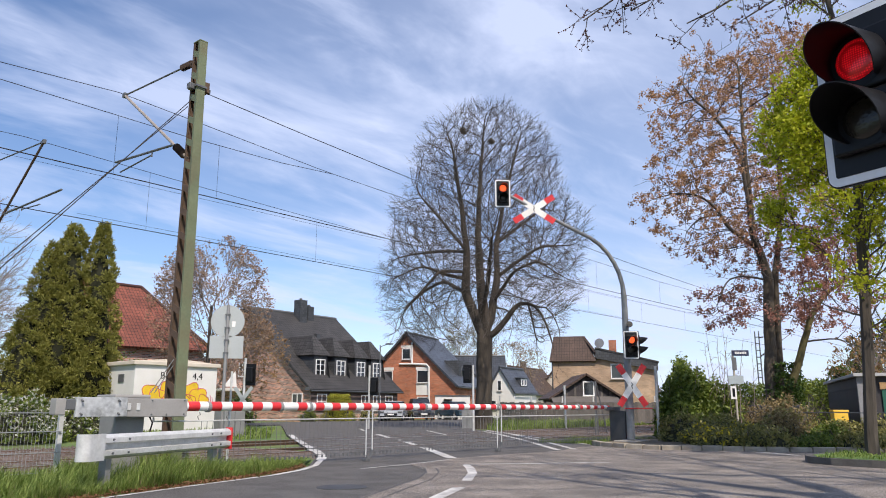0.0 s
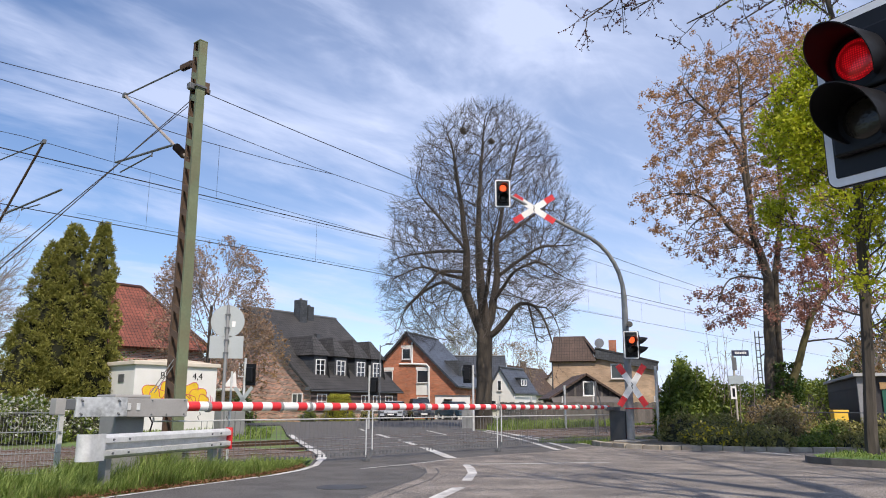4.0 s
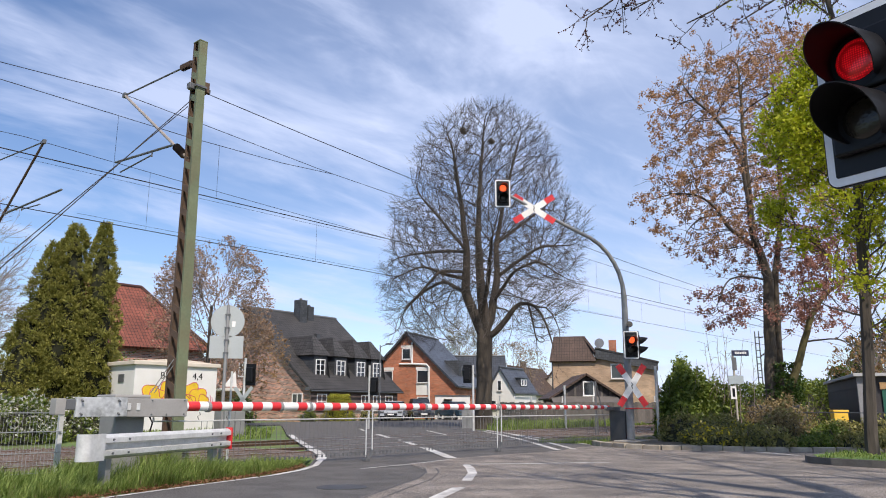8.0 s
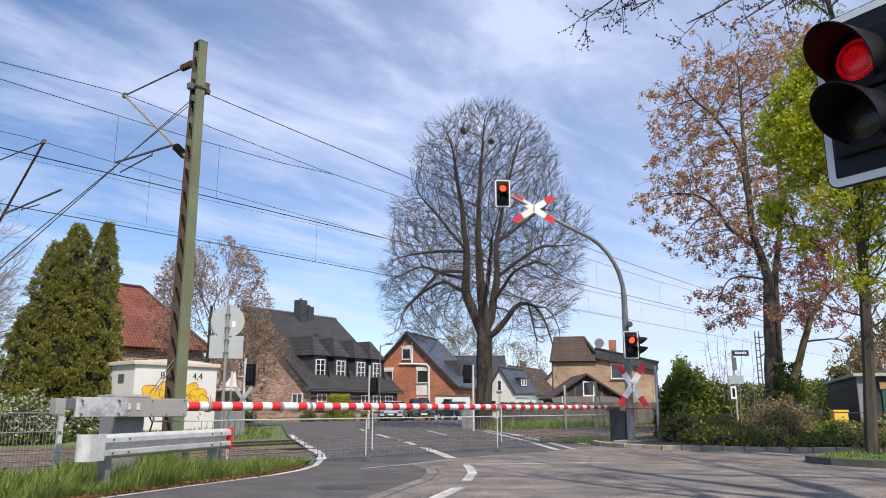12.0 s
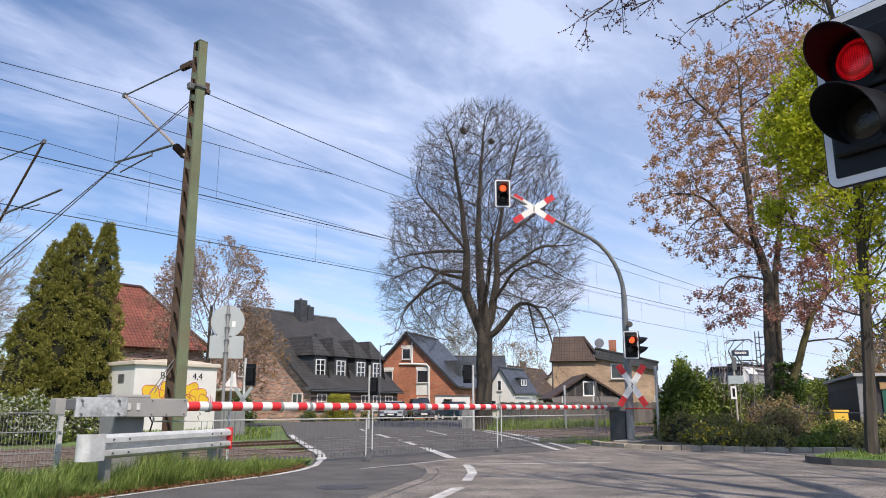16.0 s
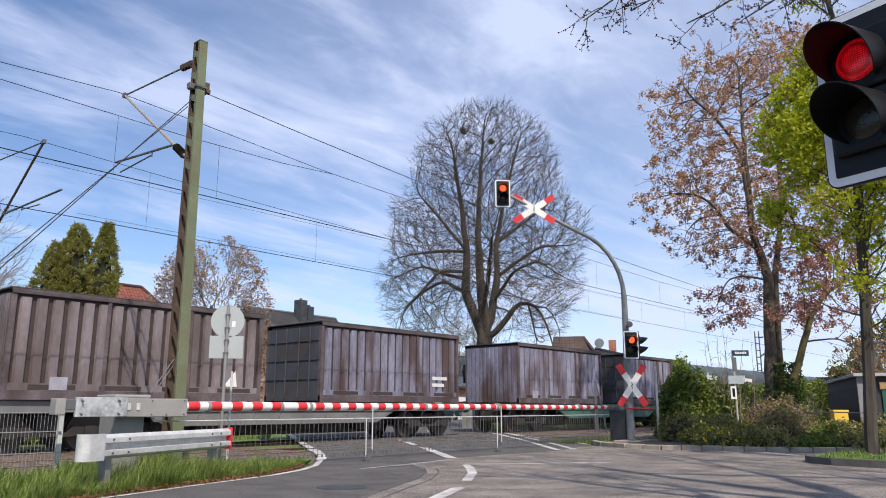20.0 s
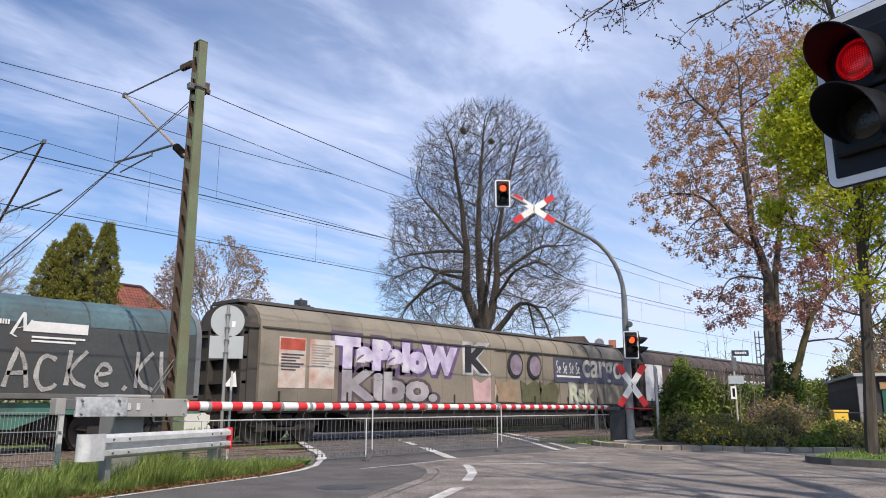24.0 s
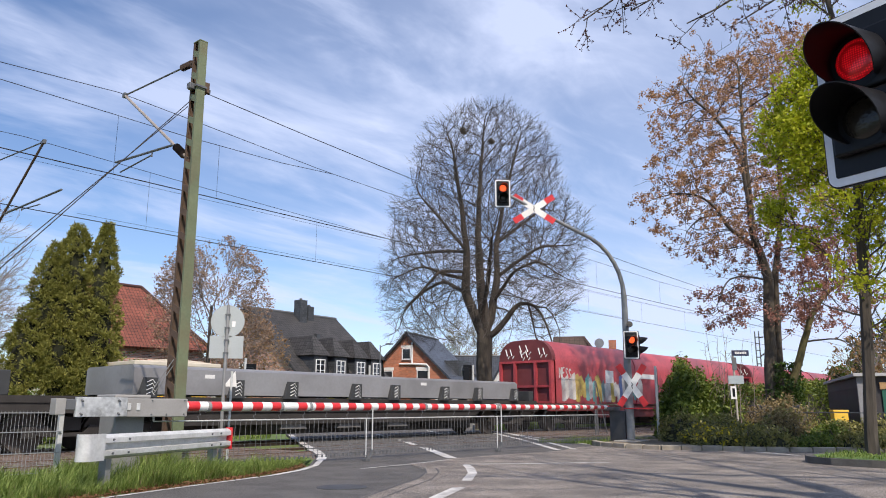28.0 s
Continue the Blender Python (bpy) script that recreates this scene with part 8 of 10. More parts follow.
car(41.45, 41.15, 38, mat("silver_car_paint", (0.42, 0.44, 0.46), 0.25, vary=0.04, coat=0.5), "silver parked car beyond the crossing")
car(45.4, 41.3, 52, mat("dark_car_paint", (0.03, 0.035, 0.045), 0.25, vary=0.04, coat=0.5), "dark estate car parked by the houses", 1.72)
car(49.0, 39.6, 70, mat("blue_car_paint", (0.05, 0.09, 0.12), 0.25, vary=0.04, coat=0.5), "dark blue parked car near the lime tree")
gar = thing("garage", pose(50.56, 44.69, 0, 0, 0, -49), "low white rendered garage with an open dark door", "garage")
part("wall", boxed(0, 0.75, 0, 3.0, -0.1, 2.0), WHITE_RENDER, gar)
part("wall", boxed(1.5, 3.1, 0, 3.0, -0.1, 2.0), WHITE_RENDER, gar)
part("lintel", boxed(0.75, 1.5, 0.0, 3.0, 1.75, 2.0), WHITE_RENDER, gar)
part("back_wall", boxed(0.75, 1.5, 2.8, 3.0, -0.1, 1.75), WHITE_RENDER, gar)
part("roof_edge", boxed(-0.06, 3.16, -0.06, 3.06, 2.0, 2.1, 0.01), LEAD, gar)
gwall = thing("garden_wall", pose(37.0, 45.2, 0), "low brick garden wall before the house", "wall")
walled("wall", boxed(0, 11, 0, 0.25, -0.1, 0.55), PINK_BRICK, gwall)
part("coping", boxed(-0.03, 11.03, -0.03, 0.28, 0.55, 0.6), CONCRETE, gwall)

# ---- plants ----
def rand_dir(rg, spread=1.0):
    while True:
        v = Vector((rg.uniform(-1, 1), rg.uniform(-1, 1), rg.uniform(-1, 1)))
        if 0.1 < v.length < 1:
            return v.normalized() * spread


def tubes_mesh(name, paths):
    """Tapered limbs: each path is a list of (point, radius)."""
    vs, fs = [], []
    for path in paths:
        r0 = path[0][1]
        n = 10 if r0 > 0.15 else 6 if r0 > 0.05 else 4 if r0 > 0.02 else 3
        base = len(vs)
        for i, (p, r) in enumerate(path):
            a, b = path[max(i - 1, 0)][0], path[min(i + 1, len(path) - 1)][0]
            d = (b - a)
            d = d.normalized() if d.length > 1e-6 else Vector((0, 0, 1))
            u = d.cross(Vector((0.31, 0.87, 0.11))).normalized()
            w = d.cross(u)
            for k in range(n):
                an = 2 * math.pi * k / n
                q = p + (u * math.cos(an) + w * math.sin(an)) * r
                vs.append((q.x, q.y, q.z))
        for i in range(len(path) - 1):
            for k in range(n):
                fs.append((base + i * n + k, base + i * n + (k + 1) % n, base + (i + 1) * n + (k + 1) % n, base + (i + 1) * n + k))
    me = raw(name, vs, fs)
    me.shade_smooth()
    return me


class Shape:
    """An egg-shaped crown: a limb may run as far as its skin."""
    def __init__(self, centre, radii):
        self.c, self.r = Vector(centre), Vector(radii)

    def reach(self, p, d):
        q = Vector(((p[i] - self.c[i]) / self.r[i] for i in range(3)))
        e = Vector((d[i] / self.r[i] for i in range(3)))
        a, b, c = e.dot(e), 2 * q.dot(e), q.dot(q) - 1
        disc = b * b - 4 * a * c
        if disc < 0:
            return 0.0
        return max(0.0, (-b + math.sqrt(disc)) / (2 * a))

    def inside(self, p):
        return sum(((p[i] - self.c[i]) / self.r[i]) ** 2 for i in range(3))


def limb(rg, p, d, length, r0, r1, steps, wobble, lift):
    pts, d = [(p.copy(), r0)], d.normalized()
    for k in range(steps):
        d = (d + rand_dir(rg) * wobble + Vector((0, 0, lift))).normalized()
        p = p + d * length / steps
        pts.append((p.copy(), r1 + (r0 - r1) * (1 - (k + 1) / steps) ** 1.35))
    return pts


def point_on(path, f):
    x = f * (len(path) - 1)
    i = min(int(x), len(path) - 2)
    a, b = path[i], path[i + 1]
    t = x - i
    return a[0].lerp(b[0], t), a[1] + (b[1] - a[1]) * t, (b[0] - a[0]).normalized()


def crown_tree(rg, shape, base, fork, trunk_r, stems, subs, twigs, sprays, lift=(0.05, 0.04, 0.03, 0.02), spread=0.75, stem_top=0.9, droop=0.0, stem_len=(0.75, 1.0), twig_r=0.008, low=0.35, limb_r=0.36, taper=0.35, wob0=0.12):
    """Trunk, limbs, branches, twigs and sprays. Returns the paths, coarse and fine, and the tips."""
    base, fork = Vector(base), Vector(fork)
    trunk = [(base + Vector((0, 0, -0.2)), trunk_r * 1.3), (base + Vector((0, 0, 0.35)), trunk_r * 1.1)]
    for k in range(1, 6):
        trunk.append((base.lerp(fork, k / 5) + rand_dir(rg, trunk_r * (0.15 if taper < 0.5 else 0.4)), trunk_r * (1.05 - taper * k / 5)))
    coarse, fine, tips = [trunk], [], []
    out = []
    for k in range(stems):
        f = low + (1 - low) * (k + 0.5) / stems
        p, r, _ = point_on(trunk, min(0.98, f))
        a = 2 * math.pi * (k * 0.382 + rg.uniform(-0.06, 0.06))
        up = 0.35 + stem_top * (k + 1) / stems + rg.uniform(-0.1, 0.15)
        d = Vector((math.cos(a), math.sin(a), up)).normalized()
        ln = shape.reach(p, d) * rg.uniform(*stem_len)
        out.append(limb(rg, p, d, ln, r * (limb_r if k < stems - 2 else min(0.8, limb_r * 1.5)), 0.014, 9, wob0, lift[0]))
    coarse += out
    lvl = out
    for depth, (n, rr, wob) in enumerate(((subs, 0.5, 0.16), (twigs, 0.5, 0.2), (sprays, 0.6, 0.22))):
        nxt = []
        for path in lvl:
            if n == 0:
                continue
            plen = (path[0][0] - path[-1][0]).length
            m = max(1, int(n * min(1.0, plen / 0.8))) if depth else max(3, int(n * min(1.3, len(path) and (path[0][0] - path[-1][0]).length / max(shape.r.z, 1) * 1.2)))
            for j in range(m):
                f = rg.uniform(0.22 if depth == 0 else 0.15, 1.0)
                p, r, d0 = point_on(path, f)
                side = rand_dir(rg)
                side -= d0 * side.dot(d0)
                outw = (p - shape.c); outw.z *= 0.4
                outw = outw.normalized() if outw.length > 0.01 else side
                d = (d0 * 0.75 + side.normalized() * spread + outw * 0.35 + Vector((0, 0, -droop * (depth == 2)))).normalized()
                room = shape.reach(p, d) * rg.uniform(0.72, 1.06)
                cap = ((path[0][0] - path[-1][0]).length) * (0.62 - 0.06 * depth)
                ln = min(room, cap * rg.uniform(0.55, 1.15))
                if ln < (0.5, 0.3, 0.12)[depth]:
                    continue
                r0 = max(twig_r, min(r * 0.7, 0.012 + ln * (0.016 - 0.003 * depth)))
                q = limb(rg, p, d, ln, r0, twig_r * 0.7 if depth else 0.012, 5 - depth, wob, lift[depth + 1] - droop * 0.3 * (depth > 0))
                nxt.append(q)
        (coarse if depth == 0 else fine).extend(nxt)
        lvl = nxt
        tips += [(q[-1][0], (q[-1][0] - q[-2][0]).normalized()) for q in nxt] if depth else []
    return coarse, fine, tips


def leaves_mesh(name, rg, places, per, size, scatter, flat=0.0, droop=0.0):
    """Small leaf blades in loose tufts round the given points."""
    vs, fs = [], []
    for p in places:
        for k in range(per):
            c = p + rand_dir(rg) * scatter * rg.random() + Vector((0, 0, -droop * rg.random()))
            s = size * rg.uniform(0.6, 1.35)
            d = rand_dir(rg)
            n = rand_dir(rg)
            if flat:
                n = (n * (1 - flat) + Vector((0, 0, 1)) * flat)
            u = d - n * d.dot(n) / max(n.dot(n), 1e-6)
            if u.length < 0.05:
                continue
            u = u.normalized() * s
            w = n.cross(u).normalized() * s * 0.55
            b = len(vs)
            for q in (c - u * 0.5, c + w * 0.5 - u * 0.05, c + u * 0.55 + n.normalized() * s * 0.08, c - w * 0.5 - u * 0.05):
                vs.append((q.x, q.y, q.z))
            fs.append((b, b + 1, b + 2, b + 3))
    return raw(name, vs, fs)


def plant(name, m, label, category="tree", group="trees"):
    return thing(name, m, label, category, group)


BLOSSOM = leaf_mat("russet_young_leaves", (0.36, 0.19, 0.095), (0.60, 0.375, 0.22), 0.6, 0.4)
PURPLE = leaf_mat("purple_young_leaves", (0.25, 0.10, 0.075), (0.42, 0.23, 0.17), 0.6, 0.35)
FRESH = leaf_mat("fresh_green_leaves", (0.27, 0.34, 0.01), (0.62, 0.62, 0.05), 0.55, 0.5)
BUDS = leaf_mat("reddish_buds", (0.075, 0.03, 0.03), (0.13, 0.06, 0.05), 0.7, 0.2)
RUSSET = leaf_mat("brown_spring_leaves", (0.24, 0.14, 0.06), (0.40, 0.26, 0.12), 0.6, 0.35)
THUJA = leaf_mat("conifer_sprays", (0.13, 0.14, 0.032), (0.37, 0.35, 0.085), 0.7, 0.3)
# near-black, puts the shade between conifer sprays into a colour
THUJA_SHADE = mat("conifer_shade", (0.018, 0.02, 0.008), 0.95, vary=0.4, scale=3)
EVERGREEN = leaf_mat("evergreen_leaves", (0.055, 0.095, 0.014), (0.22, 0.27, 0.05), 0.45, 0.3)
SHRUB = leaf_mat("shrub_leaves", (0.105, 0.11, 0.03), (0.36, 0.33, 0.11), 0.45, 0.3)
DRY = leaf_mat("dry_brown_leaves", (0.15, 0.11, 0.05), (0.36, 0.28, 0.13), 0.7, 0.3)
YELLOWFL = leaf_mat("yellow_blossom", (0.75, 0.58, 0.02), (0.85, 0.70, 0.08), 0.6, 0.3)
WHITEFL = leaf_mat("white_blossom", (0.55, 0.54, 0.46), (0.75, 0.74, 0.68), 0.6, 0.3)
GRASSB = leaf_mat("grass_blades", (0.09, 0.16, 0.02), (0.34, 0.41, 0.12), 0.6, 0.35)
IVY = leaf_mat("ivy_leaves", (0.03, 0.065, 0.012), (0.09, 0.14, 0.025), 0.4, 0.2)
DARKCON = leaf_mat("dark_conifer_needles", (0.02, 0.035, 0.018), (0.05, 0.065, 0.03), 0.7, 0.15)

# ---- grown crowns ----
ACROSS, AWAY = Vector((0.654, -0.756, 0)), Vector((0.756, 0.654, 0))   # along and across the line of sight over the crossing


def spot(p):
    """A place in a tree, from metres across, away and up."""
    return ACROSS * p[0] + AWAY * p[1] + Vector((0, 0, p[2]))


def crown_points(rg, n, profile, lump, shell, seed, keep=None):
    """Places for leaves or twig ends to reach for, inside a crown given by rows of (height, left, right)."""
    rows = sorted(profile)
    widest = max(r - l for _, l, r in rows)
    out = []
    while len(out) < n:
        z = rg.uniform(rows[0][0], rows[-1][0])
        for (za, la, ra), (zb, lb, rb) in zip(rows, rows[1:]):
            if za <= z <= zb:
                f = (z - za) / (zb - za)
                l, r = la + (lb - la) * f, ra + (rb - ra) * f
        if rg.random() * widest > r - l:
            continue
        a = rg.uniform(0, 2 * math.pi)
        mid, half = (l + r) / 2, (r - l) / 2
        d = Vector((math.cos(a), math.sin(a), 0))
        f = rg.random() ** shell * (1 + lump * noise.noise(Vector((d.x * 1.6, d.y * 1.6, z * 0.55 + seed))))
        p = spot((mid + d.x * half * f, d.y * half * f, z))
        if keep is None or keep(p):
            out.append(p)
    return np.array([tuple(p) for p in out])


def grow(rg, stems, goals, step=0.4, reach=3.0, kill=0.55, lift=0.1, rounds=70, hold=0.5, slim=1.0, outward=0.0):
    """Branches that grow from given stems towards goals, forking as they go. Returns the nodes, their parents and the stems' own radii."""
    nodes, parent, girth, heading = [], [], [], []
    for pts in stems:
        pts = [(spot(p[:3]), p[3]) for p in pts]
        prev = -1
        if nodes:
            prev = min(range(len(nodes)), key=lambda i: (Vector(nodes[i]) - pts[0][0]).length)
            pts = [(Vector(nodes[prev]), pts[0][1])] + pts[1:]
        for k, ((p, r), (q, t)) in enumerate(zip(pts, pts[1:])):
            n = max(1, int((q - p).length / step))
            for j in range(0 if prev < 0 else 1, n + 1):
                c = p.lerp(q, j / n) + rand_dir(rg, 0.03)
                nodes.append(tuple(c)); parent.append(prev); girth.append((r + (t - r) * j / n) * slim); heading.append(tuple((q - p).normalized()))
                prev = len(nodes) - 1
    P, H = [np.array(p) for p in nodes], [np.array(h) for h in heading]
    far, near = np.full(len(goals), 1e9), np.zeros(len(goals), int)
    size = (goals * goals).sum(1)[:, None]

    def look_at(first):
        block = np.array(P[first:])
        for k in range(0, len(block), 200):
            b = block[k:k + 200]
            d = size + (b * b).sum(1)[None, :] - 2 * goals @ b.T
            m = d.argmin(1); v = np.sqrt(np.maximum(d[np.arange(len(goals)), m], 0))
            better = v < far
            far[better], near[better] = v[better], m[better] + first + k
    look_at(0)
    alive, kids = far > kill, collections_count(parent)
    for turn in range(rounds):
        act = np.where(alive & (far < reach))[0]
        if len(act) == 0:
            break
        pull = {}
        for i in act:
            v = goals[i] - P[near[i]]
            pull[near[i]] = pull.get(near[i], 0) + v / max(np.linalg.norm(v), 1e-6)
        first = len(P)
        for i, v in pull.items():
            if kids.get(i, 0) >= 3:
                continue
            d = v / max(np.linalg.norm(v), 1e-6) + hold * H[i] + np.array((rg.gauss(0, 0.06), rg.gauss(0, 0.06), lift + rg.gauss(0, 0.05)))
            if outward:
                o = np.array((P[i][0], P[i][1], (P[i][2] - 7.0) * 0.6))
                d = d + o * outward / max(np.linalg.norm(o), 0.5)
            d /= max(np.linalg.norm(d), 1e-6)
            P.append(P[i] + d * step * rg.uniform(0.8, 1.15)); H.append(d); parent.append(int(i)); girth.append(0.0)
            kids[int(i)] = kids.get(int(i), 0) + 1
        if len(P) == first:
            break
        look_at(first)
        alive &= far > kill
    return P, parent, girth, H


def collections_count(items):
    out = {}
    for i in items:
        out[i] = out.get(i, 0) + 1
    return out


def limbs_of(P, parent, girth, r_tip, power=2.15):
    """Radii that add up from the tips, and the branches as chains of (point, radius), thickest first."""
    n = len(P)
    load, kids = [0.0] * n, [[] for _ in range(n)]
    for i in range(n - 1, -1, -1):
        if not kids[i]:
            load[i] = r_tip ** power
        if parent[i] >= 0:
            load[parent[i]] += load[i]; kids[parent[i]].append(i)
    rad = [max(w ** (1 / power), g) for w, g in zip(load, girth)]
    pts = [Vector(p) for p in P]
    soft = [pts[i] if parent[i] < 0 or len(kids[i]) == 0 else pts[i] * 0.5 + (pts[parent[i]] + pts[max(kids[i], key=lambda k: rad[k])]) * 0.25 for i in range(n)]
    chains, starts = [], [i for i in range(n) if parent[i] < 0]
    while starts:
        i = starts.pop()
        chain = [(soft[parent[i]], min(rad[parent[i]] * 0.8, rad[i] * 1.15))] if parent[i] >= 0 else []
        while True:
            chain.append((soft[i], rad[i]))
            if not kids[i]:
                break
            order = sorted(kids[i], key=lambda k: -rad[k])
            starts += order[1:]
            i = order[0]
        if len(chain) > 1:
            chains.append(chain)
    chains.sort(key=lambda c: -c[0][1])
    return chains, rad, kids


def twigs_on(rg, P, H, rad, most, per, length, r, centre, spread=0.55, out=0.35, lift=0.0, fork=True):
    """Fine twigs on all thin wood; their ends."""
    fine, ends = [], []
    for p, h, q in zip(P, H, rad):
        if q > most:
            continue
        for k in range(per):
            o = Vector(p) - centre
            o.z *= 0.5
            d = (Vector(h) * 0.8 + o.normalized() * out + rand_dir(rg) * spread + Vector((0, 0, lift))).normalized()
            t = limb(rg, Vector(p), d, rg.uniform(*length), r * 1.5, r * 0.8, 3, 0.09, 0.02)
            fine.append(t)
            ends.append(t[-1][0])
            if fork:
                c, _, e = point_on(t, rg.uniform(0.25, 0.7))
                t2 = limb(rg, c, (e + rand_dir(rg) * 0.7).normalized(), rg.uniform(*length) * 0.6, r, r * 0.7, 2, 0.15, 0.02)
                fine.append(t2)
                ends.append(t2[-1][0])
    return fine, ends


# great bare lime tree beyond the tracks
rg = random.Random(21)
lime = plant("lime_tree", pose(31.62, 24.57, 0), "tall bare lime tree with dense fine twigs")
LIME_CROWN = [(4.5, -4.62, 3.90), (5.2, -4.92, 4.40), (6.15, -5.12, 4.90), (7.7, -5.42, 5.30), (9.26, -5.47, 5.50), (10.85, -4.97, 5.30), (12.15, -4.67, 4.70), (13.0, -3.97, 4.40), (14.1, -4.12, 4.30), (15.7, -3.42, 3.60), (16.9, -2.02, 2.60), (17.65, -0.22, 1.50)]
LIME_STEMS = [
    [(0, 0, -0.2, 0.82), (0.02, 0, 0.5, 0.66), (0.05, 0, 1.7, 0.58), (0.08, 0, 3.4, 0.55), (0.12, 0, 4.6, 0.58), (0.1, 0.05, 5.8, 0.42), (-0.14, 0.2, 8.3, 0.3), (-0.17, 0.3, 10.8, 0.22), (0.0, 0.3, 14.1, 0.12), (0.3, 0.2, 17.4, 0.03)],
    [(-0.1, 0, 4.6, 0.4), (-0.6, -0.1, 6.3, 0.36), (-0.92, -0.2, 7.1, 0.32), (-0.81, -0.4, 9.3, 0.26), (-1.2, -0.6, 12.5, 0.15), (-1.5, -0.6, 14.8, 0.08), (-1.95, -0.5, 16.4, 0.03)],
    [(0.3, 0, 4.9, 0.33), (0.44, 0.1, 5.6, 0.31), (0.88, 0.3, 8.0, 0.24), (0.81, 0.5, 9.6, 0.2), (1.33, 0.9, 12.5, 0.12), (2.0, 1.1, 15.1, 0.06), (2.5, 1.1, 16.8, 0.02)],
    [(0.4, -0.1, 4.7, 0.25), (0.75, -0.3, 5.0, 0.24), (1.42, -0.7, 5.85, 0.2), (1.92, -0.9, 6.5, 0.16), (2.74, -1.2, 6.3, 0.11), (3.32, -1.4, 5.2, 0.07), (3.58, -1.5, 4.0, 0.04)],
    [(2.2, -1.0, 6.5, 0.09), (2.6, -0.6, 5.6, 0.06), (2.9, -0.3, 4.2, 0.035), (2.85, -0.2, 3.3, 0.02)],
    [(2.7, -1.2, 6.3, 0.08), (3.3, -1.6, 6.2, 0.06), (3.9, -1.8, 5.0, 0.04), (3.75, -1.9, 3.0, 0.02), (3.4, -1.9, 2.2, 0.012)],
    [(-1.0, -0.2, 7.8, 0.15), (-2.0, -0.8, 8.0, 0.12), (-3.2, -1.2, 8.4, 0.08), (-4.6, -1.6, 7.7, 0.03)],
    [(-0.95, -0.3, 8.4, 0.14), (-2.3, -1.4, 8.1, 0.1), (-3.2, -2.0, 6.9, 0.07), (-4.3, -2.4, 5.7, 0.03)],
    [(-0.95, 0.1, 7.3, 0.14), (-2.1, 1.2, 8.0, 0.1), (-3.4, 2.0, 7.4, 0.06), (-4.7, 2.2, 6.0, 0.03)],
    [(0.9, 0.3, 8.0, 0.15), (1.9, 0.0, 8.8, 0.12), (3.15, -0.4, 9.6, 0.08), (4.7, -0.6, 9.6, 0.03)],
    [(0.6, -0.1, 6.6, 0.13), (1.6, -1.8, 8.0, 0.1), (2.7, -2.7, 8.4, 0.06), (4.0, -3.0, 7.4, 0.03)],
    [(-0.81, -0.4, 9.5, 0.14), (-2.1, -0.6, 10.9, 0.09), (-3.5, -0.8, 12.5, 0.04)],
    [(0.85, 0.6, 9.9, 0.14), (2.4, 0.9, 11.2, 0.09), (4.0, 1.2, 12.5, 0.04)],
    [(-0.6, -0.3, 9.1, 0.13), (-2.0, 0.9, 9.6, 0.1), (-3.8, 1.6, 9.6, 0.06), (-5.4, 1.7, 9.2, 0.02)],
    [(0.0, 0.0, 5.2, 0.16), (0.2, -1.4, 7.2, 0.12), (0.3, -3.2, 8.8, 0.07), (0.3, -4.8, 9.4, 0.03)],
    [(0.0, 0.2, 7.6, 0.15), (0.1, 1.8, 9.0, 0.11), (0.2, 3.6, 10.0, 0.06), (0.3, 5.0, 10.2, 0.03)]]


def clear_below(p):
    """True where the lime bears twigs: open near the trunk, low down."""
    return Vector((p.x, p.y, 0)).length > 3.0 - 0.75 * (p.z - 5.0)


P, parent, girth, H = grow(rg, LIME_STEMS, crown_points(rg, 12500, LIME_CROWN, 0.16, 0.44, 3, clear_below), step=0.34, reach=2.0, kill=0.35, lift=0.08, hold=0.55, slim=0.72, outward=0.35)
chains, rad, kids = limbs_of(P, parent, girth, 0.0085, 2.0)
stout = [c for c in chains if c[0][1] > 0.085]
part("trunk", tubes_mesh("trunk", stout[:1]), LIME_BARK, lime, smooth=True)
for c in stout[1:]:
    part("limb", tubes_mesh("limb", [c]), LIME_BARK, lime)
part("branchwork", tubes_mesh("branchwork", [c for c in chains if 0.018 < c[0][1] <= 0.085]), BARK_DARK, lime)["kind"] = "stuff"
fine, ends = twigs_on(rg, P, H, rad, 0.0145, 3, (0.3, 0.75), 0.0041, Vector((0, 0, 7.0)), spread=0.42, out=0.55, lift=0.04)
part("twigwork", tubes_mesh("twigwork", [c for c in chains if c[0][1] <= 0.018] + fine), LIME_TWIG, lime)["kind"] = "stuff"
for c in ((-1.0, -0.6, 16.2), (0.65, 0.3, 15.9)):
    bm = bmesh.new(); bmesh.ops.create_icosphere(bm, subdivisions=2, radius=0.19)
    for v in bm.verts:
        v.co *= 1 + 0.3 * noise.noise(v.co * 6)
    bmesh.ops.translate(bm, verts=bm.verts, vec=spot(c))
    part("bird_nest", bm, BARK_DARK, lime, "dark twig ball")

# russet-leaved tree with several stems
rg = random.Random(4)
ot = plant("maple_tree", pose(30.4, 9.2, 0), "tall tree in russet spring leaf with ivy on its trunk")
MAPLE_CROWN = [(4.4, -2.6, 3.4), (5.2, -3.0, 3.6), (5.9, -2.7, 3.6), (6.4, -1.9, 3.6), (6.9, -4.0, 3.6), (7.7, -4.2, 3.6), (8.3, -4.2, 3.5), (8.8, -5.2, 3.4), (9.6, -4.9, 3.2), (10.5, -4.5, 3.2), (11.7, -4.1, 3.2), (12.6, -4.8, 3.0), (13.7, -4.1, 3.0), (14.7, -3.3, 2.8), (15.7, -2.6, 2.6), (16.3, -1.0, 2.0)]
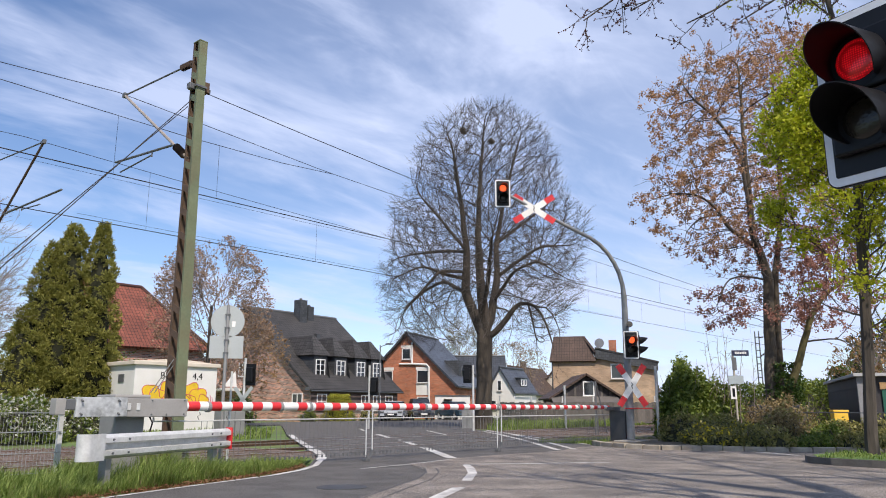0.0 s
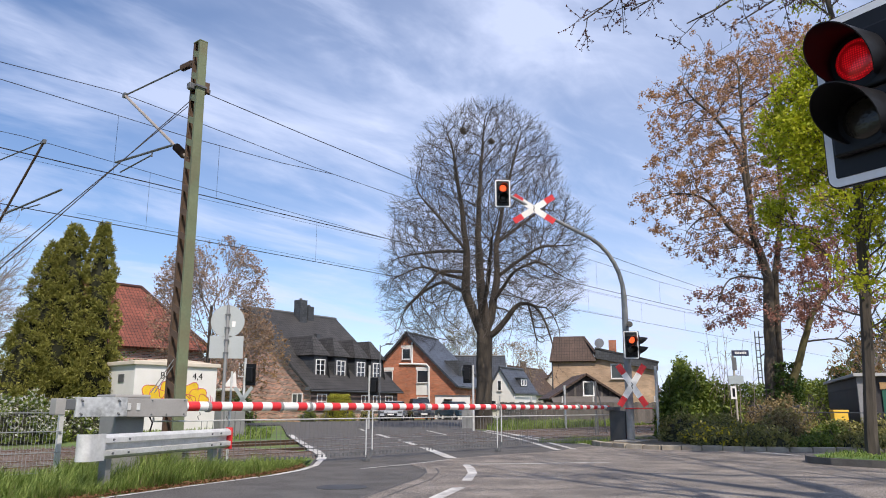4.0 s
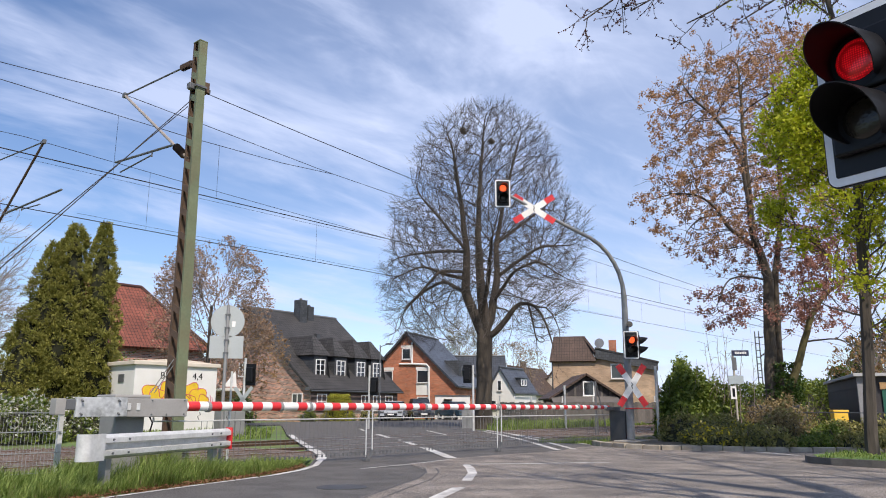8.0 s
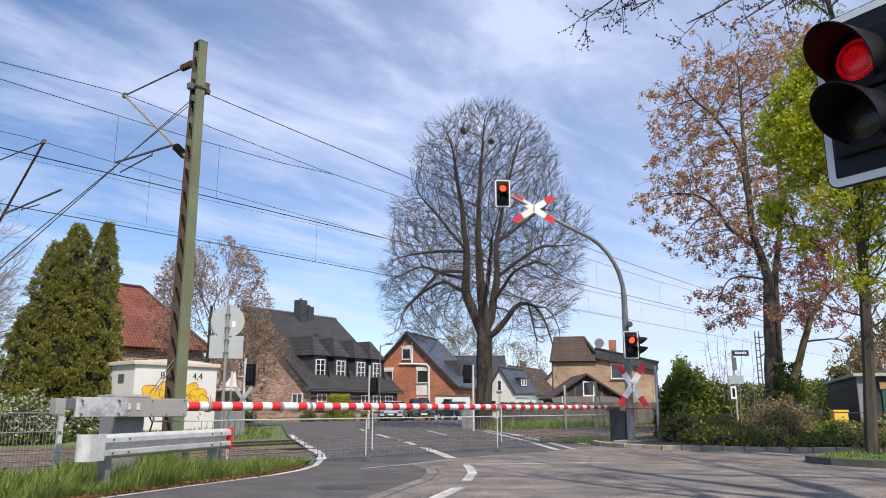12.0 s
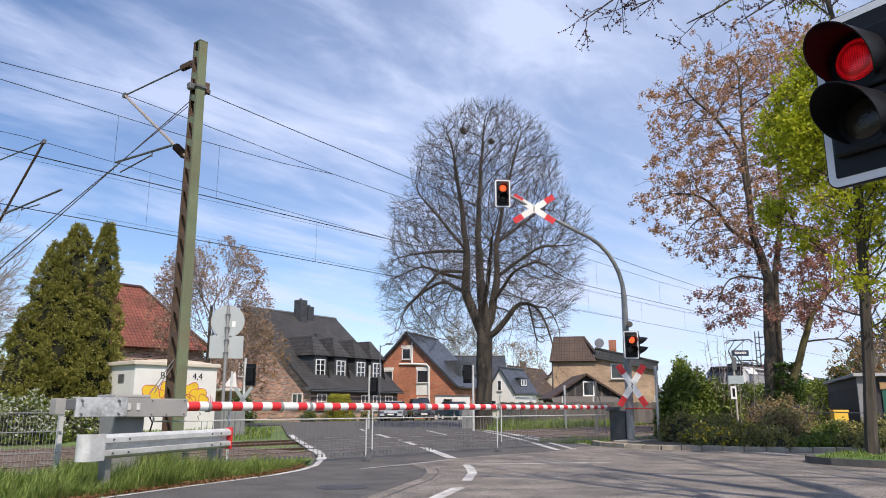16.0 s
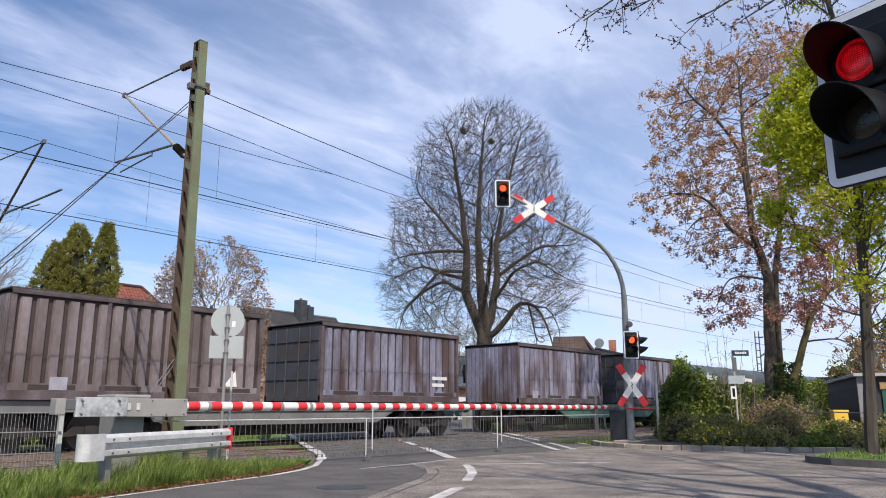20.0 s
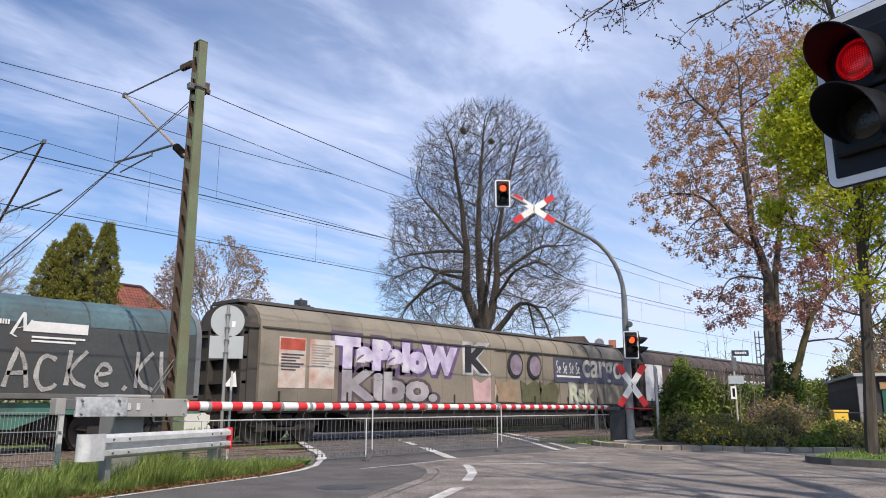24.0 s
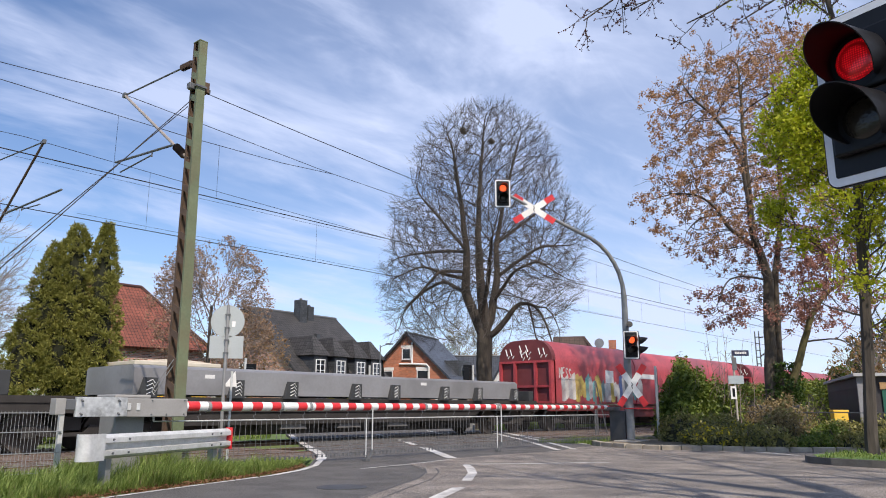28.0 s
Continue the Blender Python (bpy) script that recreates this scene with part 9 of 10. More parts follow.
MAPLE_STEMS = [
    [(0, 0, -0.2, 0.52), (-0.2, 0, 0.6, 0.38), (-0.36, 0, 1.7, 0.31), (-0.26, 0, 3.6, 0.28), (-0.1, 0, 5.9, 0.25), (-0.25, 0, 6.9, 0.2), (-0.61, -0.1, 7.7, 0.17), (-0.65, -0.2, 9.3, 0.14), (-0.7, -0.3, 12.2, 0.08), (-0.65, -0.3, 15.6, 0.02)],
    [(0.0, 0.1, 0.3, 0.3), (0.1, 0.3, 2.0, 0.24), (0.26, 0.4, 4.5, 0.22), (0.3, 0.4, 5.9, 0.18), (0.6, 0.5, 7.2, 0.14), (1.0, 0.6, 9.3, 0.11), (1.1, 0.7, 11.8, 0.07), (1.2, 0.7, 15.5, 0.02)],
    [(0.1, -0.2, 0.3, 0.25), (0.25, -0.4, 1.9, 0.2), (0.7, -0.6, 3.2, 0.17), (1.1, -0.7, 4.5, 0.14), (1.7, -0.8, 5.3, 0.1), (2.6, -0.9, 5.9, 0.05)],
    [(-0.2, 0, 6.6, 0.13), (-0.82, -0.5, 7.9, 0.1), (-0.97, -0.8, 8.9, 0.08), (-1.25, -1.1, 11.0, 0.06), (-2.1, -1.3, 12.2, 0.04), (-3.2, -1.4, 13.2, 0.02)],
    [(-0.4, 0, 7.1, 0.12), (-1.7, -0.4, 8.0, 0.09), (-2.1, -0.5, 8.75, 0.07), (-2.8, -0.6, 9.3, 0.05), (-3.9, -0.7, 9.3, 0.03), (-5.1, -0.8, 8.9, 0.012)],
    [(-2.0, -0.5, 8.5, 0.06), (-2.94, -0.8, 8.3, 0.04), (-3.55, -1.0, 7.7, 0.025), (-3.9, -1.1, 7.0, 0.012)],
    [(-0.2, 0, 5.8, 0.06), (-1.2, -0.4, 6.1, 0.04), (-1.9, -0.6, 5.9, 0.025), (-2.4, -0.8, 5.2, 0.012)],
    [(0.8, -0.6, 3.4, 0.05), (1.9, -0.9, 3.6, 0.03), (2.7, -1.1, 3.2, 0.012)]]


def open_air(p):
    """True where the crown bears leaves: there are holes in it, and a bare space low on the left, cut to fit the
    camera's view.
    """
    s = p.dot(ACROSS)
    return noise.noise(p * 0.62 + Vector((5, 0, 0))) > -0.2 and not (s < -3.2 and p.z < 6.6) and not (s < -1.0 and 5.9 < p.z < 7.0 and s > -3.6)


P, parent, girth, H = grow(rg, MAPLE_STEMS, crown_points(rg, 4300, MAPLE_CROWN, 0.22, 0.55, 7, open_air), step=0.27, reach=2.6, kill=0.3, lift=0.05, hold=0.8, slim=0.8)
chains, rad, kids = limbs_of(P, parent, girth, 0.007)
stout = [c for c in chains if c[0][1] > 0.06]
FURROW = mat("furrowed_bark", (0.085, 0.07, 0.052), 0.95, vary=0.5, scale=5, fine=28, bump=1.0, stretch=(1, 1, 0.2))
part("trunk", tubes_mesh("trunk", stout[:1]), FURROW, ot, smooth=True)
part("leaning_stem", tubes_mesh("leaning_stem", [c for c in stout[1:] if c[-1][0].dot(ACROSS) > 1.6 and c[0][0].z < 1.0][:1] or stout[2:3]), mat("mossy_bark", (0.105, 0.09, 0.035), 0.95, vary=0.55, scale=4, fine=24, bump=1.0, stretch=(1, 1, 0.3)), ot, "mossy leaning stem")
for c in stout[1:]:
    if not (c[-1][0].dot(ACROSS) > 1.6 and c[0][0].z < 1.0):
        part("limb", tubes_mesh("limb", [c]), FURROW if c[0][0].z < 2 else BARK_DARK, ot)
fine, ends = twigs_on(rg, P, H, rad, 0.0085, 1, (0.15, 0.4), 0.005, Vector((0, 0, 9)), lift=0.1, fork=False)
part("branchwork", tubes_mesh("branchwork", [c for c in chains if c[0][1] <= 0.06] + fine), BARK_DARK, ot)["kind"] = "stuff"
clump = [p for p in ends if open_air(p) and noise.noise(p * 1.5 + Vector((0, 9, 0))) > (-0.12 if p.dot(ACROSS) < 0 else -0.6)]
hi = [p for p in clump if p.z > 7.4 + p.dot(ACROSS) * 0.15 + rg.gauss(0, 0.5)]
held = set(id(p) for p in hi)
lo = [p for p in clump if id(p) not in held]
part("leafage", leaves_mesh("leafage", rg, hi, 34, 0.098, 0.22, droop=0.1), BLOSSOM, ot)["kind"] = "stuff"
part("lower_leafage", leaves_mesh("lower_leafage", rg, lo, 42, 0.1, 0.24, droop=0.12), PURPLE, ot, "purplish lower leaves")["kind"] = "stuff"
pts = []
for k in range(900):
    z = rg.uniform(0.2, 2.7)
    a = rg.uniform(0, 2 * math.pi)
    r = 0.44 + 0.5 * rg.random() * (1.0 - z / 3.2)
    pts.append(Vector((math.cos(a) * r + 0.05 * z, math.sin(a) * r - 0.06 * z, z)))
part("ivy", leaves_mesh("ivy", rg, pts, 4, 0.14, 0.15), IVY, ot, "dark green ivy")["kind"] = "stuff"

# young green tree on the island
rg = random.Random(9)
gt = plant("young_maple_tree", pose(17.1, 3.55, 0.1), "slender tree in fresh yellow green leaf on the island")
shape = Shape((0.22, -0.26, 5.85), (2.0, 2.0, 3.4))
co, fi, tips = crown_tree(rg, shape, (0, 0, 0), (0.38, -0.38, 8.6), 0.112, 24, 11, 10, 4, spread=0.8, stem_top=0.8, low=0.34, limb_r=0.25, stem_len=(0.8, 1.05))
shape = Shape((1.0, -1.15, 5.3), (1.9, 1.9, 3.4))
co2, fi2, tips2 = crown_tree(rg, shape, (0.1, -0.1, 2.2), (0.5, -0.5, 7.8), 0.06, 14, 11, 9, 4, spread=0.8, stem_top=0.7, low=0.15, limb_r=0.4, stem_len=(0.8, 1.05))
shape = Shape((-0.7, 0.25, 12.3), (2.9, 2.9, 2.9))
co3, fi3, tips3 = crown_tree(rg, shape, (0.3, -0.3, 8.3), (-0.4, 0.1, 12.2), 0.06, 14, 11, 9, 3, spread=0.8, stem_top=0.9, low=0.35, limb_r=0.45, stem_len=(0.8, 1.05))
part("upper_stem", tubes_mesh("upper_stem", co3[:1]), BARK_DARK, gt)
for q in co3[1:15]:
    part("limb", tubes_mesh("limb", [q]), BARK, gt)
fi3 = [q for q in fi3 if noise.noise(q[-1][0] * 0.8) > 0.0]
tips3 = [t for t in tips3 if noise.noise(t[0] * 0.8) > 0.12]
co2, fi2, tips2 = co2 + co3[15:], fi2 + fi3, tips2 + tips3
part("trunk", tubes_mesh("trunk", co[:1]), mat("grey_brown_bark", (0.15, 0.128, 0.1), 0.95, vary=0.5, scale=6, fine=30, bump=0.9, stretch=(1, 1, 0.3)), gt, smooth=True)
for q in co[1:25] + co2[1:15]:
    part("limb", tubes_mesh("limb", [q]), BARK, gt)
part("branchwork", tubes_mesh("branchwork", co[25:] + fi + co2[15:] + fi2), BARK, gt)["kind"] = "stuff"
part("leafage", leaves_mesh("leafage", rg, [p for p, d in tips + tips2 if noise.noise(p * 1.3) > -0.7 and p.z > 2.5 + 0.8 * rg.random()], 22, 0.085, 0.27, flat=0.35, droop=0.06), FRESH, gt)["kind"] = "stuff"

# tree behind the camera whose shade lies on the road, and one whose budding boughs hang into view
rg = random.Random(33)
bt = plant("bare_street_tree", pose(5.4, -4.2, 0), "large bare tree whose branch shade lies on the road")
shape = Shape((0.5, 0.4, 12.6), (6.2, 6.2, 5.2))
co, fi, tips = crown_tree(rg, shape, (0, 0, 0), (0.3, 0.2, 9.5), 0.36, 12, 5, 3, 0, spread=0.8, stem_top=1.3, low=0.45, twig_r=0.01, limb_r=0.5)
part("trunk", tubes_mesh("trunk", co[:1]), BARK_DARK, bt)
for q in co[1:14]:
    part("limb", tubes_mesh("limb", [q]), BARK_DARK, bt)
part("branchwork", tubes_mesh("branchwork", co[14:] + fi), BARK_DARK, bt)["kind"] = "stuff"
rg = random.Random(12)
ht = plant("budding_tree", pose(10.6, -4.6, 0), "bare tree with reddish buds and hanging boughs")
shape = Shape((0.0, 1.0, 9.8), (6.5, 6.5, 5.2))
co, fi, tips = crown_tree(rg, shape, (0, 0, 0), (0, 0.3, 8.0), 0.3, 9, 4, 2, 0, spread=0.8, stem_top=1.2, low=0.5, twig_r=0.009)


def enters_view(q):
    """True for growth that would reach down into the camera's view."""
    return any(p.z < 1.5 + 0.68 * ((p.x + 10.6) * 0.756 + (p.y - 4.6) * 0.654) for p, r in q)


co = [q for k, q in enumerate(co) if k < 10 or not enters_view(q)]
fi = [q for q in fi if not enters_view(q)]
part("trunk", tubes_mesh("trunk", co[:1]), BARK_DARK, ht)
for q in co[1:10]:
    if not enters_view(q):
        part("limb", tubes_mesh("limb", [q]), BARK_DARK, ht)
boughs, ends = [], []
for k, (a, b) in enumerate((((8.1, 1.8, 6.6), (6.66, 3.74, 5.27)), ((8.45, 1.15, 6.4), (7.05, 3.3, 5.37)), ((8.65, 1.25, 6.25), (7.42, 2.9, 5.24)), ((8.95, 0.85, 6.1), (7.9, 2.36, 5.26)))):
    a, b = Vector(a) - Vector((10.6, -4.6, 0)), Vector(b) - Vector((10.6, -4.6, 0))
    boughs.append([(a.lerp(b, j / 6) + rand_dir(rg, 0.06), 0.022 - 0.0024 * j) for j in range(7)])
    boughs.append([(Vector((0, 0.3, 7.0)).lerp(a, j / 4), 0.09 - 0.0135 * j) for j in range(5)])
    main = boughs[-2]
    for j in range((14, 12, 9, 9)[k]):
        p, r, d = point_on(main, rg.uniform(0.12, 1.0))
        dd = (d * 0.6 + rand_dir(rg) * 0.7 + Vector((0, 0, -0.45))).normalized()
        q = limb(rg, p, dd, rg.uniform(0.25, 0.7), 0.007, 0.0035, 6, 0.2, -0.03)
        boughs.append(q)
        for i in range(6):
            p2, r2, d2 = point_on(q, rg.uniform(0.2, 1.0))
            s = limb(rg, p2, (d2 * 0.5 + rand_dir(rg) * 0.8 + Vector((0, 0, -0.1))).normalized(), rg.uniform(0.08, 0.25), 0.0042, 0.0025, 3, 0.2, 0.05)
            boughs.append(s)
            ends += [s[-1][0], s[1][0], s[2][0]]
        ends.append(q[-1][0])
part("branchwork", tubes_mesh("branchwork", co[10:] + fi), BARK_DARK, ht)["kind"] = "stuff"
part("hanging_bough", tubes_mesh("hanging_bough", boughs), BARK_DARK, ht, "hanging budding boughs")["kind"] = "stuff"
part("budding", leaves_mesh("budding", rg, ends, 3, 0.03, 0.022), BUDS, ht)["kind"] = "stuff"


def small_tree(seed, x, y, h, rad, label, leaf=None, per=4, size=0.1, r=0.14, dens=(10, 8, 6, 0), keep=0.7, name="tree", low=0.3, bark=None, cz=0.58):
    rg = random.Random(seed)
    t = plant(name, pose(x, y, 0), label)
    shape = Shape((0, 0, h * cz), (rad, rad, h * (1 - cz)))
    co, fi, tips = crown_tree(rg, shape, (0, 0, 0), (rg.uniform(-0.2, 0.2), rg.uniform(-0.2, 0.2), h * 0.62), r, *dens, spread=0.8, stem_top=1.4, low=low)
    part("trunk", tubes_mesh("trunk", co[:1]), bark or BARK_DARK, t)
    part("branchwork", tubes_mesh("branchwork", co[1:] + fi), bark or TWIG, t)["kind"] = "stuff"
    if leaf:
        part("leafage", leaves_mesh("leafage", rg, [p for p, d in tips if rg.random() < keep], per, size, 0.22), leaf, t)["kind"] = "stuff"
    return t


small_tree(41, 21.9, 35.4, 10.3, 3.3, "thin tree with sparse brown spring leaves", leaf_mat("pinkish_spring_leaves", (0.27, 0.17, 0.11), (0.42, 0.29, 0.2)), 4, 0.13, 0.11, (14, 10, 8, 3), 0.85, low=0.25)
small_tree(42, 25.8, 37.9, 6.6, 2.7, "small brown leaved tree before the brick house", RUSSET, 4, 0.14, 0.06, (13, 10, 7, 3), 0.5, low=0.3, cz=0.6)
small_tree(43, 9.2, 35.4, 10.6, 4.0, "bare greyish tree beside the conifers", None, r=0.16, dens=(12, 9, 7, 3), low=0.2)
small_tree(47, 12.2, 41.6, 8.6, 3.0, "dense bare tree behind the conifers", None, r=0.14, dens=(16, 12, 9, 4), low=0.1)
small_tree(48, 6.8, 35.0, 8.6, 3.4, "dense grey bare tree by the line", None, r=0.13, dens=(16, 12, 9, 4), low=0.08)
small_tree(44, 3.2, 29.0, 8.0, 3.3, "bare tree at the edge of the line", None, r=0.14, dens=(12, 9, 7, 3), low=0.15)
small_tree(45, 74.0, 61.2, 12.9, 3.0, "slim pale green tree among the houses", leaf_mat("pale_spring_leaves", (0.26, 0.26, 0.17), (0.36, 0.36, 0.25)), 5, 0.12, 0.12, (30, 10, 8, 2), 0.8, low=0.12, cz=0.36)
small_tree(46, 82.0, 58.5, 9.6, 5.0, "distant tree with pale buds", leaf_mat("pale_bud_leaves", (0.28, 0.2, 0.12), (0.4, 0.31, 0.2)), 4, 0.2, 0.16, (12, 9, 6, 0), 0.8)
for k, (x, y, h, r, lf) in enumerate(((46, 3.5, 6.5, 3.0, DARKCON), (55, 6.0, 7.5, 3.5, DARKCON), (50, 1.0, 8.0, 3.2, RUSSET), (60, 10.5, 7.0, 3.5, DARKCON), (43, 8.5, 5.0, 2.2, RUSSET), (70, 8, 9.0, 4, RUSSET))):
    small_tree(60 + k, x, y, h, r, "dense dark tree behind the garage" if lf is DARKCON else "brownish tree behind the garage", lf, 9 if lf is DARKCON else 4, 0.2 if lf is DARKCON else 0.15, 0.14, (12, 9, 6, 0), 1.0, low=0.12, cz=0.5)


def conifer(seed, x, y, h, rad, label, mt=THUJA, name="thuja", n=620, s0=0.23):
    """A columnar conifer: a near-black core that paints its inner shade, and upright fans of sprays that overlap like
    scales.
    """
    rg = random.Random(seed)
    t = thing(name, pose(x, y, 0), label, "conifer", "conifers")
    def skin(a, f):
        base = rad * (min(1.0, 0.78 + f * 1.2) if f < 0.2 else 1.0) * max(0.02, (1 - max(0, f - 0.3) / 0.7)) ** 0.6
        return base * (1 + 0.42 * noise.noise(Vector((math.cos(a) * 2.2, math.sin(a) * 2.2, f * h * 0.9 + seed))))
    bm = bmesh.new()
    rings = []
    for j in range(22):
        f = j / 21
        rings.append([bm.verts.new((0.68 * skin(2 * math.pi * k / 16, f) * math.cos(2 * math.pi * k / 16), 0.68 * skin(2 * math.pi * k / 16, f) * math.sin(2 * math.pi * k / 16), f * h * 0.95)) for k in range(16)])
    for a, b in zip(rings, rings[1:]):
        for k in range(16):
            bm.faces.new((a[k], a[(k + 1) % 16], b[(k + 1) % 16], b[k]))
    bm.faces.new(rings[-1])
    part("heart", bm, THUJA_SHADE, t, smooth=True)
    vs, fs = [], []
    for k in range(n):
        f = 1 - (1 - rg.random()) ** 0.8 if k % 14 else 1 - 0.14 * rg.random()
        a = rg.uniform(0, 2 * math.pi)
        r = skin(a, f) * rg.uniform(0.84, 1.1)
        outw = Vector((math.cos(a), math.sin(a), 0))
        c = outw * r + Vector((0, 0, f * h))
        size = s0 * rg.uniform(0.7, 1.5) * (1 - 0.35 * f)
        grow_to = (outw * rg.uniform(0.5, 1.1) + Vector((0, 0, rg.uniform(0.15, 0.8))) + rand_dir(rg, 0.25)).normalized()
        for q in range(44):
            d = (grow_to * 0.75 + rand_dir(rg) * 0.95).normalized()
            root = c + d * size * rg.uniform(0.1, 0.75)
            d = (d + Vector((0, 0, 0.35)) + rand_dir(rg, 0.35)).normalized()
            tip = root + d * size * rg.uniform(0.35, 0.8)
            side = d.cross(rand_dir(rg)).normalized() * size * rg.uniform(0.07, 0.15)
            b = len(vs)
            for w in (root - side * 0.3, root.lerp(tip, 0.6) - side, tip, root.lerp(tip, 0.6) + side):
                vs.append((w.x, w.y, w.z))
            fs.append((b, b + 1, b + 2, b + 3))
    part("sprayage", raw("sprayage", vs, fs), mt, t)["kind"] = "stuff"
    part("stem", tube((0, 0, -0.2), (0, 0, 0.8), 0.16, 0.12, 8), BARK_DARK, t)
    return t


CONIFER_AT = [(13.3, 34.6), (14.07, 34.41), (15.08, 33.8)]
CONIFERS = [conifer(k + 1, x, y, h, r, text, n=n) for k, ((x, y), (h, r, n, text)) in enumerate(zip(CONIFER_AT, ((8.2, 1.3, 900, "tall yellowish green columnar conifer"), (9.2, 1.35, 1050, "tall yellowish green columnar conifer with pointed top"), (9.3, 1.0, 900, "slim dark green columnar conifer"))))]
conifer(4, 12.4, 34.1, 4.9, 1.15, "low bushy conifer at the foot of the tall ones", n=420)
conifer(5, 48.5, 10.0, 4.6, 1.5, "rounded yellow green conifer hedge plant", EVERGREEN, "yew", 300)
conifer(6, 46.0, 10.8, 3.2, 1.3, "rounded green conifer by the hedge", EVERGREEN, "yew", 260)


def bush(name, seed, x, y, w, d, h, leaf, n, size, label, rz=0, category="shrub", twiggy=40, z=0.05, fl=None, fl_n=0, lump=0.3, box=False):
    rg = random.Random(seed)
    t = thing(name, pose(x, y, z, 0, 0, rz), label, category, "shrubs")
    pts, fpts = [], []
    for k in range(n):
        v = rand_dir(rg)
        v.z = abs(v.z)
        r = rg.uniform(0.72, 1.0) * (1 + lump * noise.noise(v * 2.3 + Vector((seed, 0, 0))))
        if box:
            v = Vector([max(-1, min(1, c * 1.45)) for c in v])
        p = Vector((v.x * w / 2 * r, v.y * d / 2 * r, 0.04 + v.z * h * r))
        pts.append(p)
        if fl and len(fpts) < fl_n and v.z > 0.2:
            fpts.append(p * 1.04)
    tw = []
    for k in range(twiggy):
        a = rg.uniform(0, 2 * math.pi)
        tw.append(limb(rg, Vector((rg.uniform(-0.25, 0.25) * w, rg.uniform(-0.25, 0.25) * d, 0)), Vector((math.cos(a) * 0.5, math.sin(a) * 0.5, 1)), h * rg.uniform(0.6, 1.08), 0.012, 0.004, 5, 0.15, 0.02))
    if tw:
        part("stemwork", tubes_mesh("stemwork", tw), TWIG, t)["kind"] = "stuff"
    part("foliage", leaves_mesh("foliage", rg, pts, 4, size, size * 1.4), leaf, t)["kind"] = "stuff"
    # added inner lump, coloured near-black as the shade behind the leaves
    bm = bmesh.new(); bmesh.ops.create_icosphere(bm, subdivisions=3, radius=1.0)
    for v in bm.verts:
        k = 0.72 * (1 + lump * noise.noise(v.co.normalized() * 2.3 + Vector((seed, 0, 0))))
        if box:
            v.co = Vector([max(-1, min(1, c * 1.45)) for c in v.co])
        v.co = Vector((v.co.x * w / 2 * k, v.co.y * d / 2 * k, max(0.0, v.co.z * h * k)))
    part("heart", bm, mat("shrub_shade", (0.03, 0.032, 0.015), 0.95, vary=0.4, scale=4), t)
    if fl:
        part("blossom", leaves_mesh("blossom", rg, fpts, 4, 0.075, 0.06), fl, t)["kind"] = "stuff"
    return t


bush("evergreen_shrub", 1, 24.0, 10.25, 2.3, 2.0, 2.45, EVERGREEN, 2600, 0.13, "large glossy yellow green evergreen shrub")
bush("evergreen_shrub", 2, 25.4, 9.6, 1.6, 1.5, 1.75, EVERGREEN, 900, 0.12, "smaller evergreen shrub beside the post")
rg = random.Random(77)
k = 0
for yy in range(0, 9):
    for row in range(3):
        k += 1
        y = 1.4 + yy * 1.0 + rg.uniform(-0.2, 0.2)
        x = 19.6 + row * 1.25 + rg.uniform(-0.25, 0.25) + max(0.0, 6.6 - y) * 0.45
        if y > 8.55 + (x - 20) * 0.5:
            continue
        h = ((0.45, 0.6, 0.75) if y > 7.0 else (0.5, 0.8, 1.05) if y > 5.5 else (0.4, 0.5, 0.6))[row] * rg.uniform(0.75, 1.15)
        flower = y > 6.6 and row < 2
        lf = SHRUB if flower else rg.choice((DRY, SHRUB, DRY)) if y > 5.5 else rg.choice((SHRUB, EVERGREEN, SHRUB))
        bush("low_shrub", 100 + k, x, y, rg.uniform(1.2, 1.7), rg.uniform(1.2, 1.7), h, lf, 420, 0.085, "low shrub with yellow blossom in the bed" if flower else "low brownish shrub in the flower bed" if lf is DRY else "low leafy green shrub in the flower bed", twiggy=40, fl=YELLOWFL if flower else None, fl_n=85)
bush("tall_shrub", 201, 26.2, 8.9, 2.6, 2.2, 1.05, DRY, 900, 0.1, "tall brown twiggy shrub", twiggy=120)
bush("tall_shrub", 202, 27.4, 8.2, 2.4, 2.2, 1.1, SHRUB, 900, 0.1, "tall green brown shrub", twiggy=80)
bush("tall_shrub", 203, 23.6, 7.2, 2.0, 1.8, 1.3, DRY, 700, 0.09, "brown twiggy shrub behind the flowers", twiggy=90)
bush("tall_shrub", 204, 24.0, 5.6, 1.8, 1.6, 0.5, SHRUB, 500, 0.09, "green brown shrub behind the flowers", twiggy=30)
bush("clipped_hedge", 205, 42.0, 11.6, 7.5, 1.4, 2.35, EVERGREEN, 1500, 0.14, "clipped green hedge along the line", 0, "hedge", 0, box=True, lump=0.08)
bush("clipped_hedge", 209, 38.0, 12.9, 6.5, 1.2, 2.05, EVERGREEN, 1500, 0.12, "low clipped green hedge behind the flower bed", 0, "hedge", 0, box=True, lump=0.06)
bush("clipped_hedge", 206, 52.0, 12.2, 12.0, 1.2, 2.2, DARKCON, 1500, 0.18, "dark green hedge further along the line", 0, "hedge", 0, box=True, lump=0.08)
bush("clipped_shrub", 207, 38.95, 44.25, 1.55, 1.55, 2.0, leaf_mat("golden_leaves", (0.27, 0.27, 0.03), (0.45, 0.43, 0.06)), 2600, 0.09, "clipped golden green dome shrub", 0, "shrub", 0, z=-0.03, lump=0.03, box=True)
bush("clipped_shrub", 208, 30.0, 44.0, 2.0, 1.6, 2.2, IVY, 500, 0.14, "dark rounded shrub by the house", z=-0.03)
